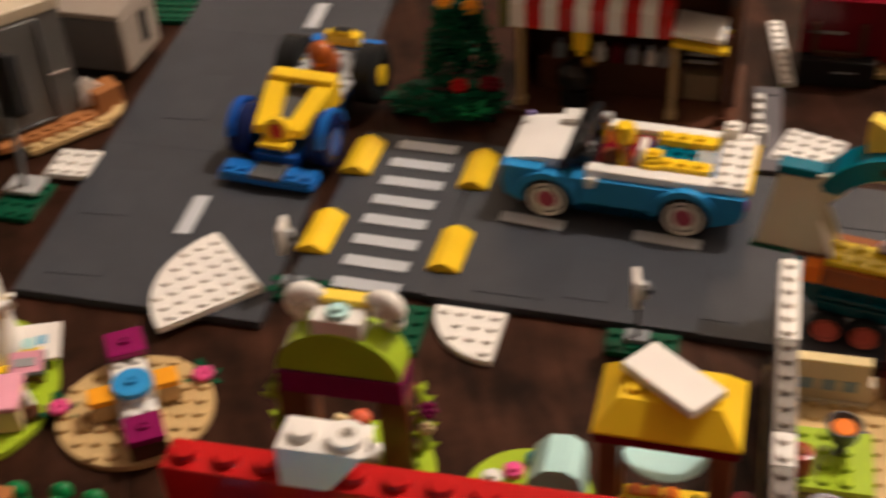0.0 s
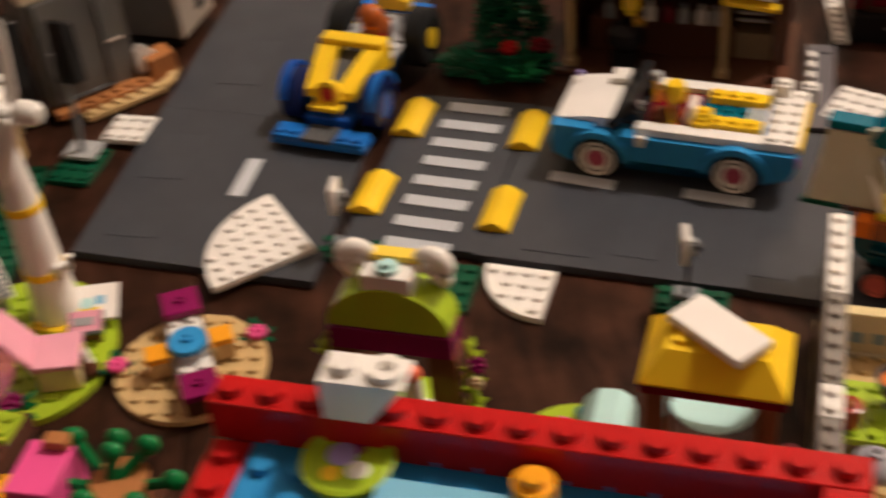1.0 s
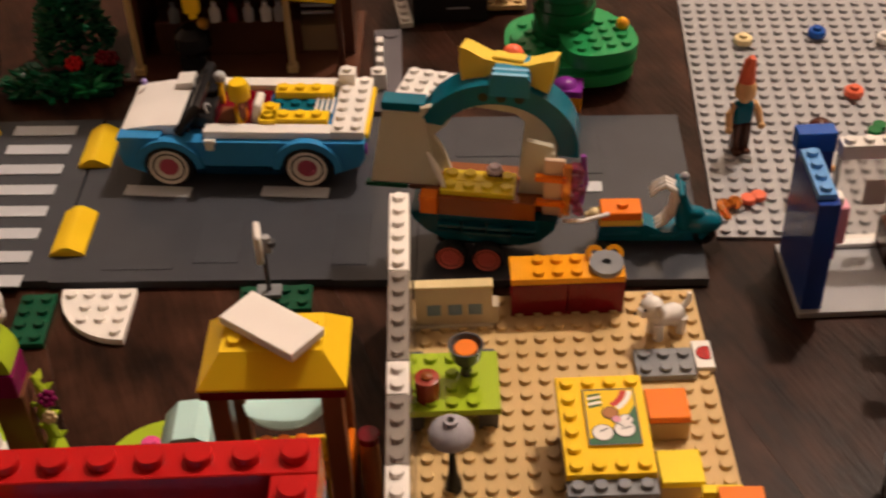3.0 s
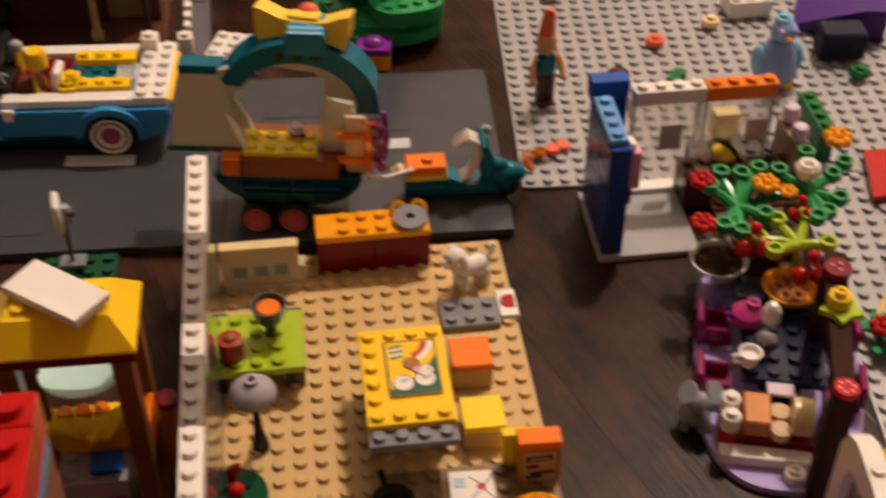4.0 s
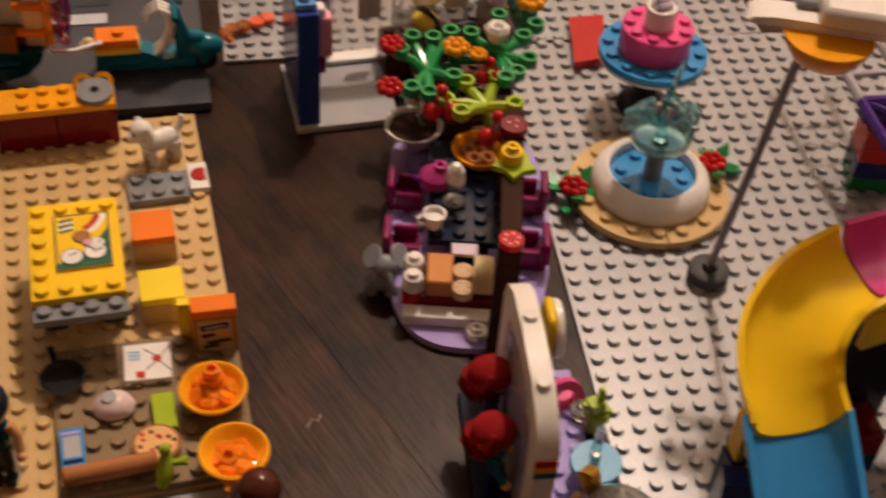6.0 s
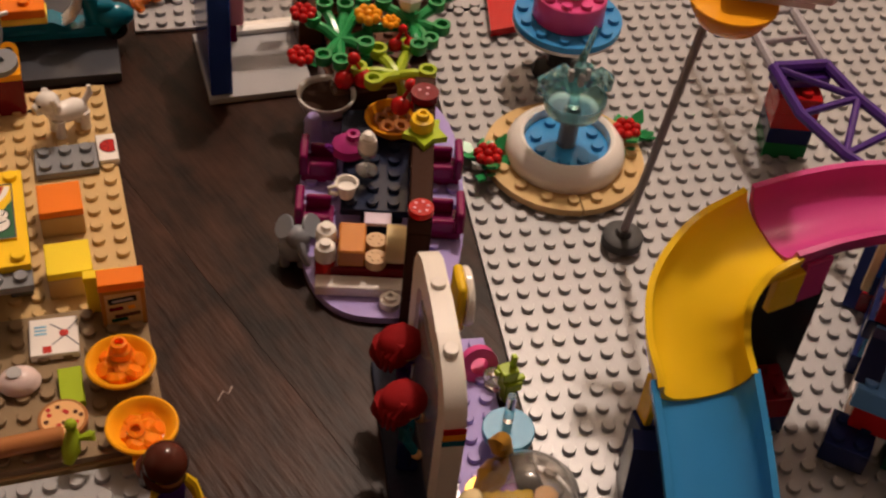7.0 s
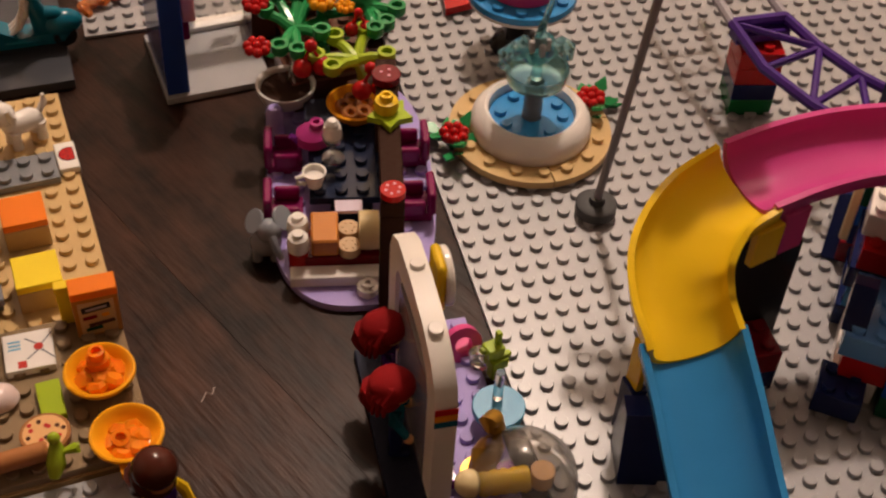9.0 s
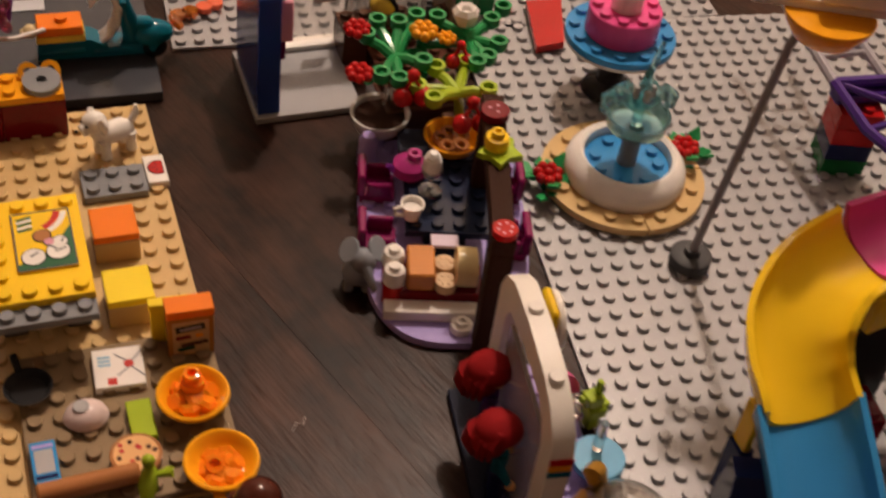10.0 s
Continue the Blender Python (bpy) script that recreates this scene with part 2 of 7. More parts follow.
def rbox(w, d, h, b=0.035):
    """A block with chamfered edges, centred on x and y, standing on z = 0."""
    b = min(b, w / 3, d / 3, h / 3)
    v, idx = [], {}
    for sx in (-1, 1):
        for sy in (-1, 1):
            for sz in (0, 1):
                X, Y, Z = sx * w / 2, sy * d / 2, sz * h
                iz = b if sz == 0 else -b
                for k, p in enumerate(((X, Y - sy * b, Z + iz), (X - sx * b, Y, Z + iz), (X - sx * b, Y - sy * b, Z))):
                    idx[sx, sy, sz, k] = len(v)
                    v.append(p)
    q = lambda *a: tuple(idx[i] for i in a)
    f = [q((1, -1, 0, 0), (1, 1, 0, 0), (1, 1, 1, 0), (1, -1, 1, 0)), q((-1, 1, 0, 0), (-1, -1, 0, 0), (-1, -1, 1, 0), (-1, 1, 1, 0)),
         q((1, 1, 0, 1), (-1, 1, 0, 1), (-1, 1, 1, 1), (1, 1, 1, 1)), q((-1, -1, 0, 1), (1, -1, 0, 1), (1, -1, 1, 1), (-1, -1, 1, 1)),
         q((-1, -1, 1, 2), (1, -1, 1, 2), (1, 1, 1, 2), (-1, 1, 1, 2)), q((-1, 1, 0, 2), (1, 1, 0, 2), (1, -1, 0, 2), (-1, -1, 0, 2))]
    for sx in (-1, 1):
        for sy in (-1, 1):
            e = q((sx, sy, 0, 0), (sx, sy, 1, 0), (sx, sy, 1, 1), (sx, sy, 0, 1))
            f.append(e if sx * sy < 0 else e[::-1])
            for sz in (0, 1):
                c = q((sx, sy, sz, 0), (sx, sy, sz, 1), (sx, sy, sz, 2))
                f.append(c if sx * sy * (1 if sz else -1) > 0 else c[::-1])
    for sx in (-1, 1):
        for sz in (0, 1):
            e = q((sx, -1, sz, 0), (sx, 1, sz, 0), (sx, 1, sz, 2), (sx, -1, sz, 2))
            f.append(e if sx * (1 if sz else -1) > 0 else e[::-1])
    for sy in (-1, 1):
        for sz in (0, 1):
            e = q((1, sy, sz, 1), (-1, sy, sz, 1), (-1, sy, sz, 2), (1, sy, sz, 2))
            f.append(e if sy * (1 if sz else -1) > 0 else e[::-1])
    return shape(v, f)


def lathe(profile, n=20, squash=1.0):
    """Turned round z; the profile runs (radius, height) upwards on the outside."""
    v, f, rings = [], [], []
    for r, z in profile:
        if r < 1e-6:
            rings.append([len(v)])
            v.append((0, 0, z))
        else:
            rings.append(list(range(len(v), len(v) + n)))
            v += [(r * math.cos(2 * math.pi * k / n), squash * r * math.sin(2 * math.pi * k / n), z) for k in range(n)]
    for a, b in zip(rings, rings[1:]):
        for k in range(n):
            j = (k + 1) % n
            if len(a) == 1 and len(b) > 1:
                f.append((a[0], b[j], b[k]))
            elif len(b) == 1 and len(a) > 1:
                f.append((a[k], a[j], b[0]))
            elif len(a) > 1:
                f.append((a[k], a[j], b[j], b[k]))
    return shape(v, f)


def disc(r, h, n=20, b=0.03):
    b = min(b, h / 3, r / 3)
    return lathe([(0, 0), (r - b, 0), (r, b), (r, h - b), (r - b, h), (0, h)], n)


def ball(r, n=16, sz=1.0):
    return lathe([(0 if k in (0, n // 2) else r * math.sin(2 * math.pi * k / n), -r * sz * math.cos(2 * math.pi * k / n)) for k in range(n // 2 + 1)], n)


def ring(r0, r1, h, n=20):
    g = lathe([(r0, 0), (r1, 0), (r1, h), (r0, h), (r0, 0)], n)
    return g


def prism(pts, h):
    """Upright prism over a plan outline given counter-clockwise."""
    n = len(pts)
    v = [(x, y, 0) for x, y in pts] + [(x, y, h) for x, y in pts]
    f = [tuple(range(n - 1, -1, -1)), tuple(range(n, 2 * n))]
    f += [(k, (k + 1) % n, n + (k + 1) % n, n + k) for k in range(n)]
    return shape(v, f)


def side(pts, w):
    """Prism over an outline in x and z, w wide along y, centred."""
    return mv(prism(pts, w), 0, w / 2, 0, 90)


def tube(path, r, n=8):
    """A round rod along points; r may be one radius for each point."""
    path = [Vector(p) for p in path]
    rs = [r] * len(path) if isinstance(r, (int, float)) else r
    v, f = [], []
    up = Vector((0.31, 0.17, 0.93))
    for k, p in enumerate(path):
        d = (path[min(k + 1, len(path) - 1)] - path[max(k - 1, 0)]).normalized()
        a = d.cross(up)
        a = (a if a.length > 1e-3 else d.cross(Vector((1, 0, 0)))).normalized()
        c = d.cross(a)
        v += [p + rs[k] * (a * math.cos(2 * math.pi * j / n) + c * math.sin(2 * math.pi * j / n)) for j in range(n)]
    for k in range(len(path) - 1):
        for j in range(n):
            i = (j + 1) % n
            f.append((k * n + j, k * n + i, k * n + n + i, k * n + n + j))
    m = (len(path) - 1) * n
    f += [tuple(range(n - 1, -1, -1)), tuple(range(m, m + n))]
    return shape([tuple(p) for p in v], f)


def arc(cx, cy, r, a0, a1, n=12):
    return [(cx + r * math.cos(radians(a0 + (a1 - a0) * k / n)), cy + r * math.sin(radians(a0 + (a1 - a0) * k / n))) for k in range(n + 1)]


STUD = lathe([(0.30, 0), (0.30, 0.18), (0.275, 0.2125), (0, 0.2125)], 14)


def studs(places, z):
    if not places:
        return [np.zeros((0, 3)), [], []]
    v = np.concatenate([STUD[0] + (x, y, z) for x, y in places])
    n = len(STUD[0])
    return [v, [tuple(i + k * n for i in p) for k in range(len(places)) for p in STUD[1]], [None] * (len(places) * len(STUD[1]))]


def grid(w, d):
    return [(i + 0.5 - w / 2, j + 0.5 - d / 2) for i in range(int(w)) for j in range(int(d))]


def brick(w, d, h=BR, keep=None):
    """A studded brick or plate centred on x and y. keep: which of its studs it has."""
    at = [p for p in grid(w, d) if keep is None or keep(*p)]
    body = rbox(w - 0.02, d - 0.02, h)
    return jn(body, studs(at, h)) if at else body


def tile(w, d, h=PL):
    return rbox(w - 0.02, d - 0.02, h, 0.04)


CACHE = {}


def mesh_of(g, mats):
    key = (hash(g[0].round(4).tobytes()), len(g[1]), mats, tuple(sorted({m for m in g[2] if m})))
    if key in CACHE:
        return CACHE[key]
    me = bpy.data.meshes.new("shape")
    me.from_pydata([tuple(p) for p in (g[0] * U).tolist()], [], g[1])
    names = []
    for m in g[2]:
        m = m or mats
        if m not in names:
            names.append(m)
    for m in names:
        me.materials.append(MATS[m])
    me.polygons.foreach_set("material_index", [names.index(m or mats) for m in g[2]])
    me.shade_smooth()
    me.set_sharp_from_angle(angle=radians(38))
    me.update()
    CACHE[key] = me
    return me


def put(ob, x, y, z, rx=0, ry=0, rz=0):
    ob.matrix_basis = pose(x * U, y * U, z * U, rx, ry, rz)
    return ob


def part(name, g, mat, parent, x=0, y=0, z=0, rx=0, ry=0, rz=0, label=""):
    ob = new(name, mesh_of(g, mat))
    ob.parent = parent
    put(ob, x, y, z, rx, ry, rz)
    return tagged(ob, label)


def thing(name, x, y, z, rz, label, category, group="", kind=""):
    return tagged(put(new(name), x, y, z, 0, 0, rz), label, category, group, kind)


def solid(name, g, mat, x, y, z, rz, label, category, group="", kind="", rx=0, ry=0):
    """A thing that is one piece."""
    return tagged(put(new(name, mesh_of(g, mat)), x, y, z, rx, ry, rz), label, category, group, kind)


# ---------------------------------------------------------------- room
ROOM = (-250, 250, -250, 250)


def room():
    fl = thing("floor", 0, 0, 0, 0, "dark brown stained wooden plank floor", "floor", kind="structure")
    part("subfloor", rbox(520, 520, 2, 0.01), "dark_wood", fl, 0, 0, -2.6)
    rnd = random.Random(4)
    w = 15.6
    shapes = {n: rbox(w - 0.004, n - 0.004, 0.6, 0.012) for n in (90, 120, 150)}
    tilt = FLOOR_TURN
    c, s = math.cos(radians(tilt)), math.sin(radians(tilt))
    for i in range(-19, 20):
        y = -300 + rnd.uniform(0, 90)
        while y < 290:
            n = rnd.choice((90, 120, 150))
            px, py = i * w + 5.0, y + n / 2
            X, Y = px * c - py * s, px * s + py * c
            ends = [(X + e * n / 2 * s + f * w / 2 * c, Y - e * n / 2 * c + f * w / 2 * s) for e in (-1, 1) for f in (-1, 1)]
            if all(abs(p) < 252 and abs(q) < 252 for p, q in ends):
                part("plank", shapes[n], "dark_wood", fl, X, Y, -0.6, rz=tilt)
            y += n
    # Unseen shell: tones tuned for fill light, south side darkened to cut it.
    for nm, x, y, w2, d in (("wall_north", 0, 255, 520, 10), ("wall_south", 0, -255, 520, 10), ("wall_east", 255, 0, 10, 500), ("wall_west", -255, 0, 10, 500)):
        solid(nm, rbox(w2, d, 300, 0.02), "low_fill_paint" if y < 0 else "wall_paint", x, y, 0, 0, "plain plastered room wall", "wall", kind="structure")
    solid("ceiling", rbox(520, 520, 8, 0.02), "ceiling_paint", 0, 0, 300, 0, "dark plain ceiling of the room", "ceiling", kind="structure")


FLOOR_TURN = 20.0
room()

# ---------------------------------------------------------------- baseplates and roads


def baseplate(name, w, d, mat, x, y, rz, label, h=0.2, skip=None):
    """x, y: its near left corner."""
    at = [p for p in grid(w, d) if skip is None or not skip(p[0] + w / 2, p[1] + d / 2)]
    g = jn(rbox(w, d, h, 0.02), studs(at, h))
    c, s = math.cos(radians(rz)), math.sin(radians(rz))
    return solid(name, g, mat, x + (w * c - d * s) / 2, y + (w * s + d * c) / 2, 0.0, rz, label, "baseplate", kind="structure")


TAN = baseplate("tan_baseplate", 16, 24, "tan", 0, -24.2, 0, "tan studded toy baseplate, floor of the toy kitchen", PL)
baseplate("grey_baseplate", 32, 32, "baseplate", 18.2, 4.4, -4.2, "light grey studded toy baseplate lying on the wooden floor")
baseplate("grey_baseplate", 48, 43, "baseplate", 29.34, -39.03, -6.35, "large light grey studded baseplate under the toy fair")

ROAD_Z = 0.55


def road_plates():
    r = thing("road", 0, 0, 0, 0, "dark grey plastic toy road of clipped plates", "road", kind="structure")

    def plate(x, y, w, d, rz=0.0):
        part("road_plate", rbox(w - 0.03, d - 0.03, ROAD_Z, 0.03), "road", r, x, y, 0, rz=rz)

    # street running to the back, a little askew
    lean = -0.06
    for k in range(4):
        y0, y1 = 16 * k + 0.01, 16 * k + 15.99
        part("road_plate", prism([(lean * y0, y0), (15.7 + lean * y0, y0 - 0.4), (15.7 + lean * y1, y1 - 0.4), (lean * y1, y1)], ROAD_Z), "road", r, -43.75, -1.35, 0)
    # crossing and cross street
    plate(-23.35, 10.4, 8.2, 16, -1.2)
    plate(-11.2, 9.85, 16, 16, -2.2)
    plate(-1.0, 9.35, 4.6, 16, -2.2)
    plate(9.35, 8.75, 16.1, 16, -2.6)
    # loose cover tiles let into the plates

    def cover(x, y, w, d, rz=-2.2):
        part("cover_tile", rbox(w, d, 0.045, 0.02), "road", r, x, y, ROAD_Z, rz=rz)
    for x, y, w, d in ((-10.2, 5.1, 2.5, 3.6), (-2.6, 5.0, 2.0, 4.6), (-14.6, 3.4, 4.0, 0.9), (11.4, 12.6, 2.0, 4.4), (5.6, 13.5, 4, 2), (14.0, 5.6, 2.4, 4.2)):
        cover(x, y, w, d)
    for x, y, w, d in ((-41.5, 9, 3.2, 5), (-31.0, 20.0, 3, 6), (-40.6, 21.0, 3.2, 6), (-31.2, 3.2, 3, 4), (-40.8, 2.0, 3.4, 3)):
        cover(x, y, w, d, 3.0)
    # white markings are flat tiles
    mark = rbox(4.05, 1.0, 0.09, 0.03)
    for k in range(8):
        part("stripe_tile", mark, "mark_grey", r, -22.68 - 0.04 * k, 17.13 - 2.1 * k, ROAD_Z, rz=-2.8, label="pale grey crossing stripe")
    for x, y, t in ((-14.45, 10.2, -7), (-6.15, 9.6, -6), (10.1, 9.1, -3), (-35.7, 7.4, 92), (-35.62, 33.9, 92)):
        part("stripe_tile", mark, "mark_grey", r, x, y, ROAD_Z, rz=t, label="pale grey lane marking")


road_plates()


def speed_bumps():
    g = side([(-1.0, 0), (1.0, 0), (0.95, 0.18), (0.22, 0.62), (-0.22, 0.62), (-0.95, 0.18)], 3.9)
    first = None
    for x, y in ((-27.0, 6.85), (-18.75, 6.35), (-26.65, 15.3), (-18.75, 14.85)):
        if first is None:
            first = solid("speed_bump", g, "yellow", x, y, ROAD_Z, -2, "yellow ridged plastic road bump beside the crossing", "road bump", "bumps at the crossing")
        else:
            copy_thing(first, pose(x * U, y * U, ROAD_Z * U, 0, 0, -2))


speed_bumps()

# ---------------------------------------------------------------- toy kitchen on the tan plate


def clear_wall():
    w = thing("clear_wall", 0.5, 0, PL, 0, "wall of clear panels topped with white and clear bricks", "wall")

    def pane(y0, y1, h):
        d = y0 - y1
        y = (y0 + y1) / 2
        for dx in (-0.42, 0.42):
            part("clear_panel", rbox(0.1, d - 0.04, h - 0.3, 0.03), "clear_panel", w, dx, y, 0.3)
        part("panel_foot", rbox(0.98, d - 0.04, 0.3), "clear_panel", w, 0, y, 0)
        for e in (-1, 1):
            part("panel_end", rbox(0.7, 0.14, h - 0.3, 0.03), "haze", w, 0, y + e * (d / 2 - 0.1), 0.3)

    def top(y0, n, mat):
        part("brick", brick(1, n), mat, w, 0, y0 - n / 2, 6.4)

    for y0, y1 in ((-0.8, -6.6), (-6.6, -12.5), (-12.5, -18.45), (-18.45, -24.5)):
        pane(y0, y1, 6.4)
    for y0, n, mat in ((-0.6, 6, "white"), (-6.62, 6, "haze"), (-12.64, 2, "white"), (-14.66, 4, "haze"), (-18.5, 6, "white"), (-24.52, 1, "white")):
        top(y0, n, mat)
    part("cross_plate", brick(3, 1, PL), "white", w, 1.2, -24.6, 7.6)
    part("cross_tile", rbox(2.0, 2.0, PL, 0.04), "ship_grey", w, 1.75, -26.15, 7.3)

clear_wall()


def kitchen_panel():
    k = thing("oven_front", 3.05, -2.3, PL, 0, "pale tan toy oven front with three small windows", "toy oven")
    part("body", side([(-0.3, 0), (0.25, 0), (0.25, 2.75), (-0.3, 2.75)], 4.0), "oven_tan", k, 0, 0, 0, rz=90)
    part("top_tile", tile(4.1, 0.7, 0.16), "cream", k, 0, 0, 2.75)
    for x in (-1.05, 0.05, 1.1):
        part("window", rbox(0.72, 0.08, 0.72, 0.02), "window_blue", k, x, -0.3, 0.95, label="small grey-blue window print")
    part("base_plate", tile(4.1, 0.9, 0.3), "oven_tan", k, 0, -0.05, 0)
    part("side_wing", rbox(0.5, 0.9, 1.4, 0.04), "oven_tan", k, 2.1, 0.2, 0)


kitchen_panel()


def counter():
    c = thing("counter", 9.05, -0.95, PL, 0, "dark red toy counter with an amber studded top", "counter")
    for x in (-1.5, 1.5):
        part("cupboard", rbox(2.98, 1.9, 2.2, 0.05), "dark_red", c, x, 0, 0)
    part("top_plate", brick(6, 2, PL, lambda x, y: -2.2 < x < 1), "amber", c, 0, 0, 2.2)
    part("burner", jn(ring(0.24, 0.9, 0.34), disc(0.6, 0.1)), "mid_grey", c, 2.05, -0.15, 2.64, rx=6, label="grey round plate with a hole")
    for x in (1.5, 2.55):
        part("knob_ring", ring(0.22, 0.48, 0.3, 14), "amber", c, x, 0.75, 2.75, rx=50, label="amber ring stud")


counter()


def toy_table():
    t = thing("table", 9.6, -13.0, 1.95, 0, "yellow studded toy table with a printed picture tile", "table")
    part("under_plate", brick(4, 7.2, PL, lambda x, y: y < -2.6), "mid_grey", t, 0, -0.25, 1.2)
    part("top_plate", brick(4, 6, PL, lambda x, y: not (-0.6 < x and -1.9 < y < 2.2)), "yellow", t, 0, 0, 1.6)
    pic = part("picture_tile", tile(2.45, 3.5, 0.12), "yellow", t, 0.35, 0.28, 2.0, label="picture tile with white, red and green print")
    z = 0.122
    part("print_ground", prism([(-1.15, -1.65), (1.15, -1.65), (1.15, 0.7), (0.7, 0.0), (0.3, -0.8), (-0.5, -1.05), (-1.15, -1.35)], 0.01), "print_green", pic, 0, 0, z)
    for k in range(5):
        part("print_bar", rbox(0.62, 0.13, 0.012, 0.003), "print_green" if k % 2 == 0 else "white", pic, -0.68, 1.35 - 0.17 * k, z, rz=12)
    part("print_bow", prism(arc(-0.5, 1.75, 1.06, -8, -62) + arc(-0.5, 1.75, 1.34, -62, -8), 0.012), "print_red", pic, 0, 0, z)
    part("print_bow", prism(arc(-0.5, 1.75, 1.36, -8, -58) + arc(-0.5, 1.75, 1.6, -58, -8), 0.012), "white", pic, 0, 0, z)
    for x, y, r, m in ((-0.5, -0.98, 0.46, "white"), (0.5, -0.8, 0.46, "white"), (0.62, -0.25, 0.3, "white"), (-0.05, 0.2, 0.34, "nougat"), (0.2, -0.2, 0.2, "light_pink")):
        part("print_edge", disc(r + 0.05, 0.012, 18, 0.003), "black", pic, x, y, z + 0.012)
        part("print_spot", disc(r, 0.03, 18, 0.004), m, pic, x, y, z + 0.012)
    for x, y, w, a in ((-0.45, -0.85, 0.4, 30), (0.3, -0.55, 0.4, -40), (0.6, -0.75, 0.5, 20), (0.75, -0.2, 0.3, 60)):
        part("print_line", rbox(w, 0.07, 0.012, 0.003), "dark_grey", pic, x, y, z + 0.044, rz=a)
    for x, y, w, d in ((0, 1.68, 2.3, 0.07), (0, -1.68, 2.3, 0.07), (-1.16, 0, 0.07, 3.36), (1.16, 0, 0.07, 3.36)):
        part("print_line", rbox(w, d, 0.014, 0.004), "dark_grey", pic, x, y, z)
    for x in (-1.3, 1.3):
        for y in (-1.2, 2.0):
            part("leg", rbox(0.98, 0.98, 2.53, 0.04), "dark_grey", t, x, y, -1.33)


toy_table()


def stool(x, y, top, colour):
    s = thing("stool", x, y, PL, 0, f"toy stool of a tan brick with {colour} top tile", "stool", "stools at the table")
    part("brick", brick(2, 2), "tan", s)
    part("seat_tile", tile(2, 2), top, s, 0, 0, BR)


stool(13.03, -10.05, "orange", "an orange")
stool(13.05, -13.98, "lemon", "a yellow")


def small_kitchen_things():
    g = thing("plate_step", 13.58, -6.07, PL, 0, "light grey two by three studded plate on the tan floor", "toy plate")
    part("plate", brick(3, 2, PL), "mid_grey", g)
    m = thing("menu_tile", 15.6, -5.6, PL, 0, "white tile printed with a red melon slice", "printed tile")
    part("tile", tile(1, 2.0), "white", m)
    part("print_rind", prism(arc(0, 0, 0.5, 60, 300, 14), 0.02), "dark_red", m, 0.12, 0.05, PL)
    part("print", prism(arc(0, 0, 0.43, 62, 298, 14), 0.03), "red", m, 0.12, 0.05, PL)
    for a in (110, 180, 250):
        part("print_seed", rbox(0.26, 0.06, 0.012, 0.003), "dark_red", m, 0.12 + 0.22 * math.cos(radians(a)), 0.05 + 0.22 * math.sin(radians(a)), PL + 0.03, rz=a)
    p = thing("lime_plate", 3.0, -8.45, PL, 0, "lime green studded worktop plate on grey legs beside the wall", "toy worktop")
    part("plate", brick(4.8, 4, PL), "lime", p, -0.3, 0, 1.6)
    for x, y in ((-2.1, -1.5), (1.5, -1.5), (-2.1, 1.5), (1.5, 1.5)):
        part("leg", rbox(0.98, 0.98, 1.6, 0.04), "dark_grey", p, x, y + 0.6, 0)
    k = thing("cooking_pot", 3.52, -7.95, 2.4 + 0.02, 0, "dark grey toy pot on a foot holding orange food", "pot")
    part("bowl", lathe([(0, 0), (0.35, 0), (0.32, 0.5), (0.55, 0.8), (0.85, 1.25), (0.95, 1.9), (1.0, 2.0), (0.9, 2.0), (0.72, 1.6), (0, 1.55)], 24), "dark_grey", k)
    k.scale = (0.88, 0.88, 0.95)
    part("food", disc(0.66, 0.16, 18), "orange", k, 0, 0, 1.66, label="round orange piece in the pot")
    b = thing("jar", 1.62, -9.5, 2.4, 0, "red round toy jar with an amber lid", "jar")
    part("body", lathe([(0, 0), (0.56, 0), (0.6, 0.1), (0.6, 1.35), (0.4, 1.4), (0, 1.4)], 18), "rust_red", b)
    part("lid", lathe([(0.3, 0), (0.3, 0.18), (0.18, 0.26), (0, 0.27)], 14), "rust", b, 0, 0, 1.3)
    f = thing("floor_lamp", 2.7, -13.5, PL, 0, "toy floor lamp with a grey dome shade and black stem", "lamp")
    part("stem", lathe([(0, 0), (0.42, 0), (0.44, 0.25), (0.36, 0.7), (0.22, 1.2), (0.16, 2.6), (0.18, 3.6), (0, 3.6)], 14), "black", f, rx=0)
    part("shade", lathe([(0, 0), (1.02, 0), (1.06, 0.14), (0.98, 0.42), (0.7, 0.72), (0.34, 0.86), (0.32, 1.06), (0.18, 1.08), (0.16, 0.95), (0, 0.95)], 24), "rail_grey", f, -0.02, 0, 3.6)
    part("shade_hole", disc(0.17, 0.03, 12, 0.005), "black", f, -0.02, 0, 4.56)
    r = thing("plant_disc", 1.7, -16.4, PL, 0, "round dark green plate with red and blue toy bird parts", "toy plate")
    part("plate", jn(disc(1.5, PL, 24), studs([(-0.5, 0.5), (0.5, 0.5), (0.5, -0.5)], PL)), "dark_green", r, -0.2, 0, 0)
    part("feather", tube([(-0.25, 0.6, 0.4), (-0.2, 0.5, 1.0), (0.1, 0.2, 1.6), (0.25, 0, 2.1)], [0.2, 0.26, 0.22, 0.08], 8), "red", r, -0.1, 0.3, 0)
    part("beak", mv(ball(0.4, 12), -0.1, -0.1, 0.8), "red", r)
    part("tail", tube([(-0.3, -0.5, 0.4), (-0.3, -0.9, 0.6), (-0.2, -1.4, 0.6)], [0.35, 0.42, 0.2], 8), "dark_blue", r)
    part("stick", tube([(-0.9, -1.6, 0.5), (1.6, -1.0, 0.6)], 0.13, 8), "black", r)
    w = thing("white_plate", 2.2, -21.9, PL, 0, "white two by two toy plate by the wall", "toy plate")
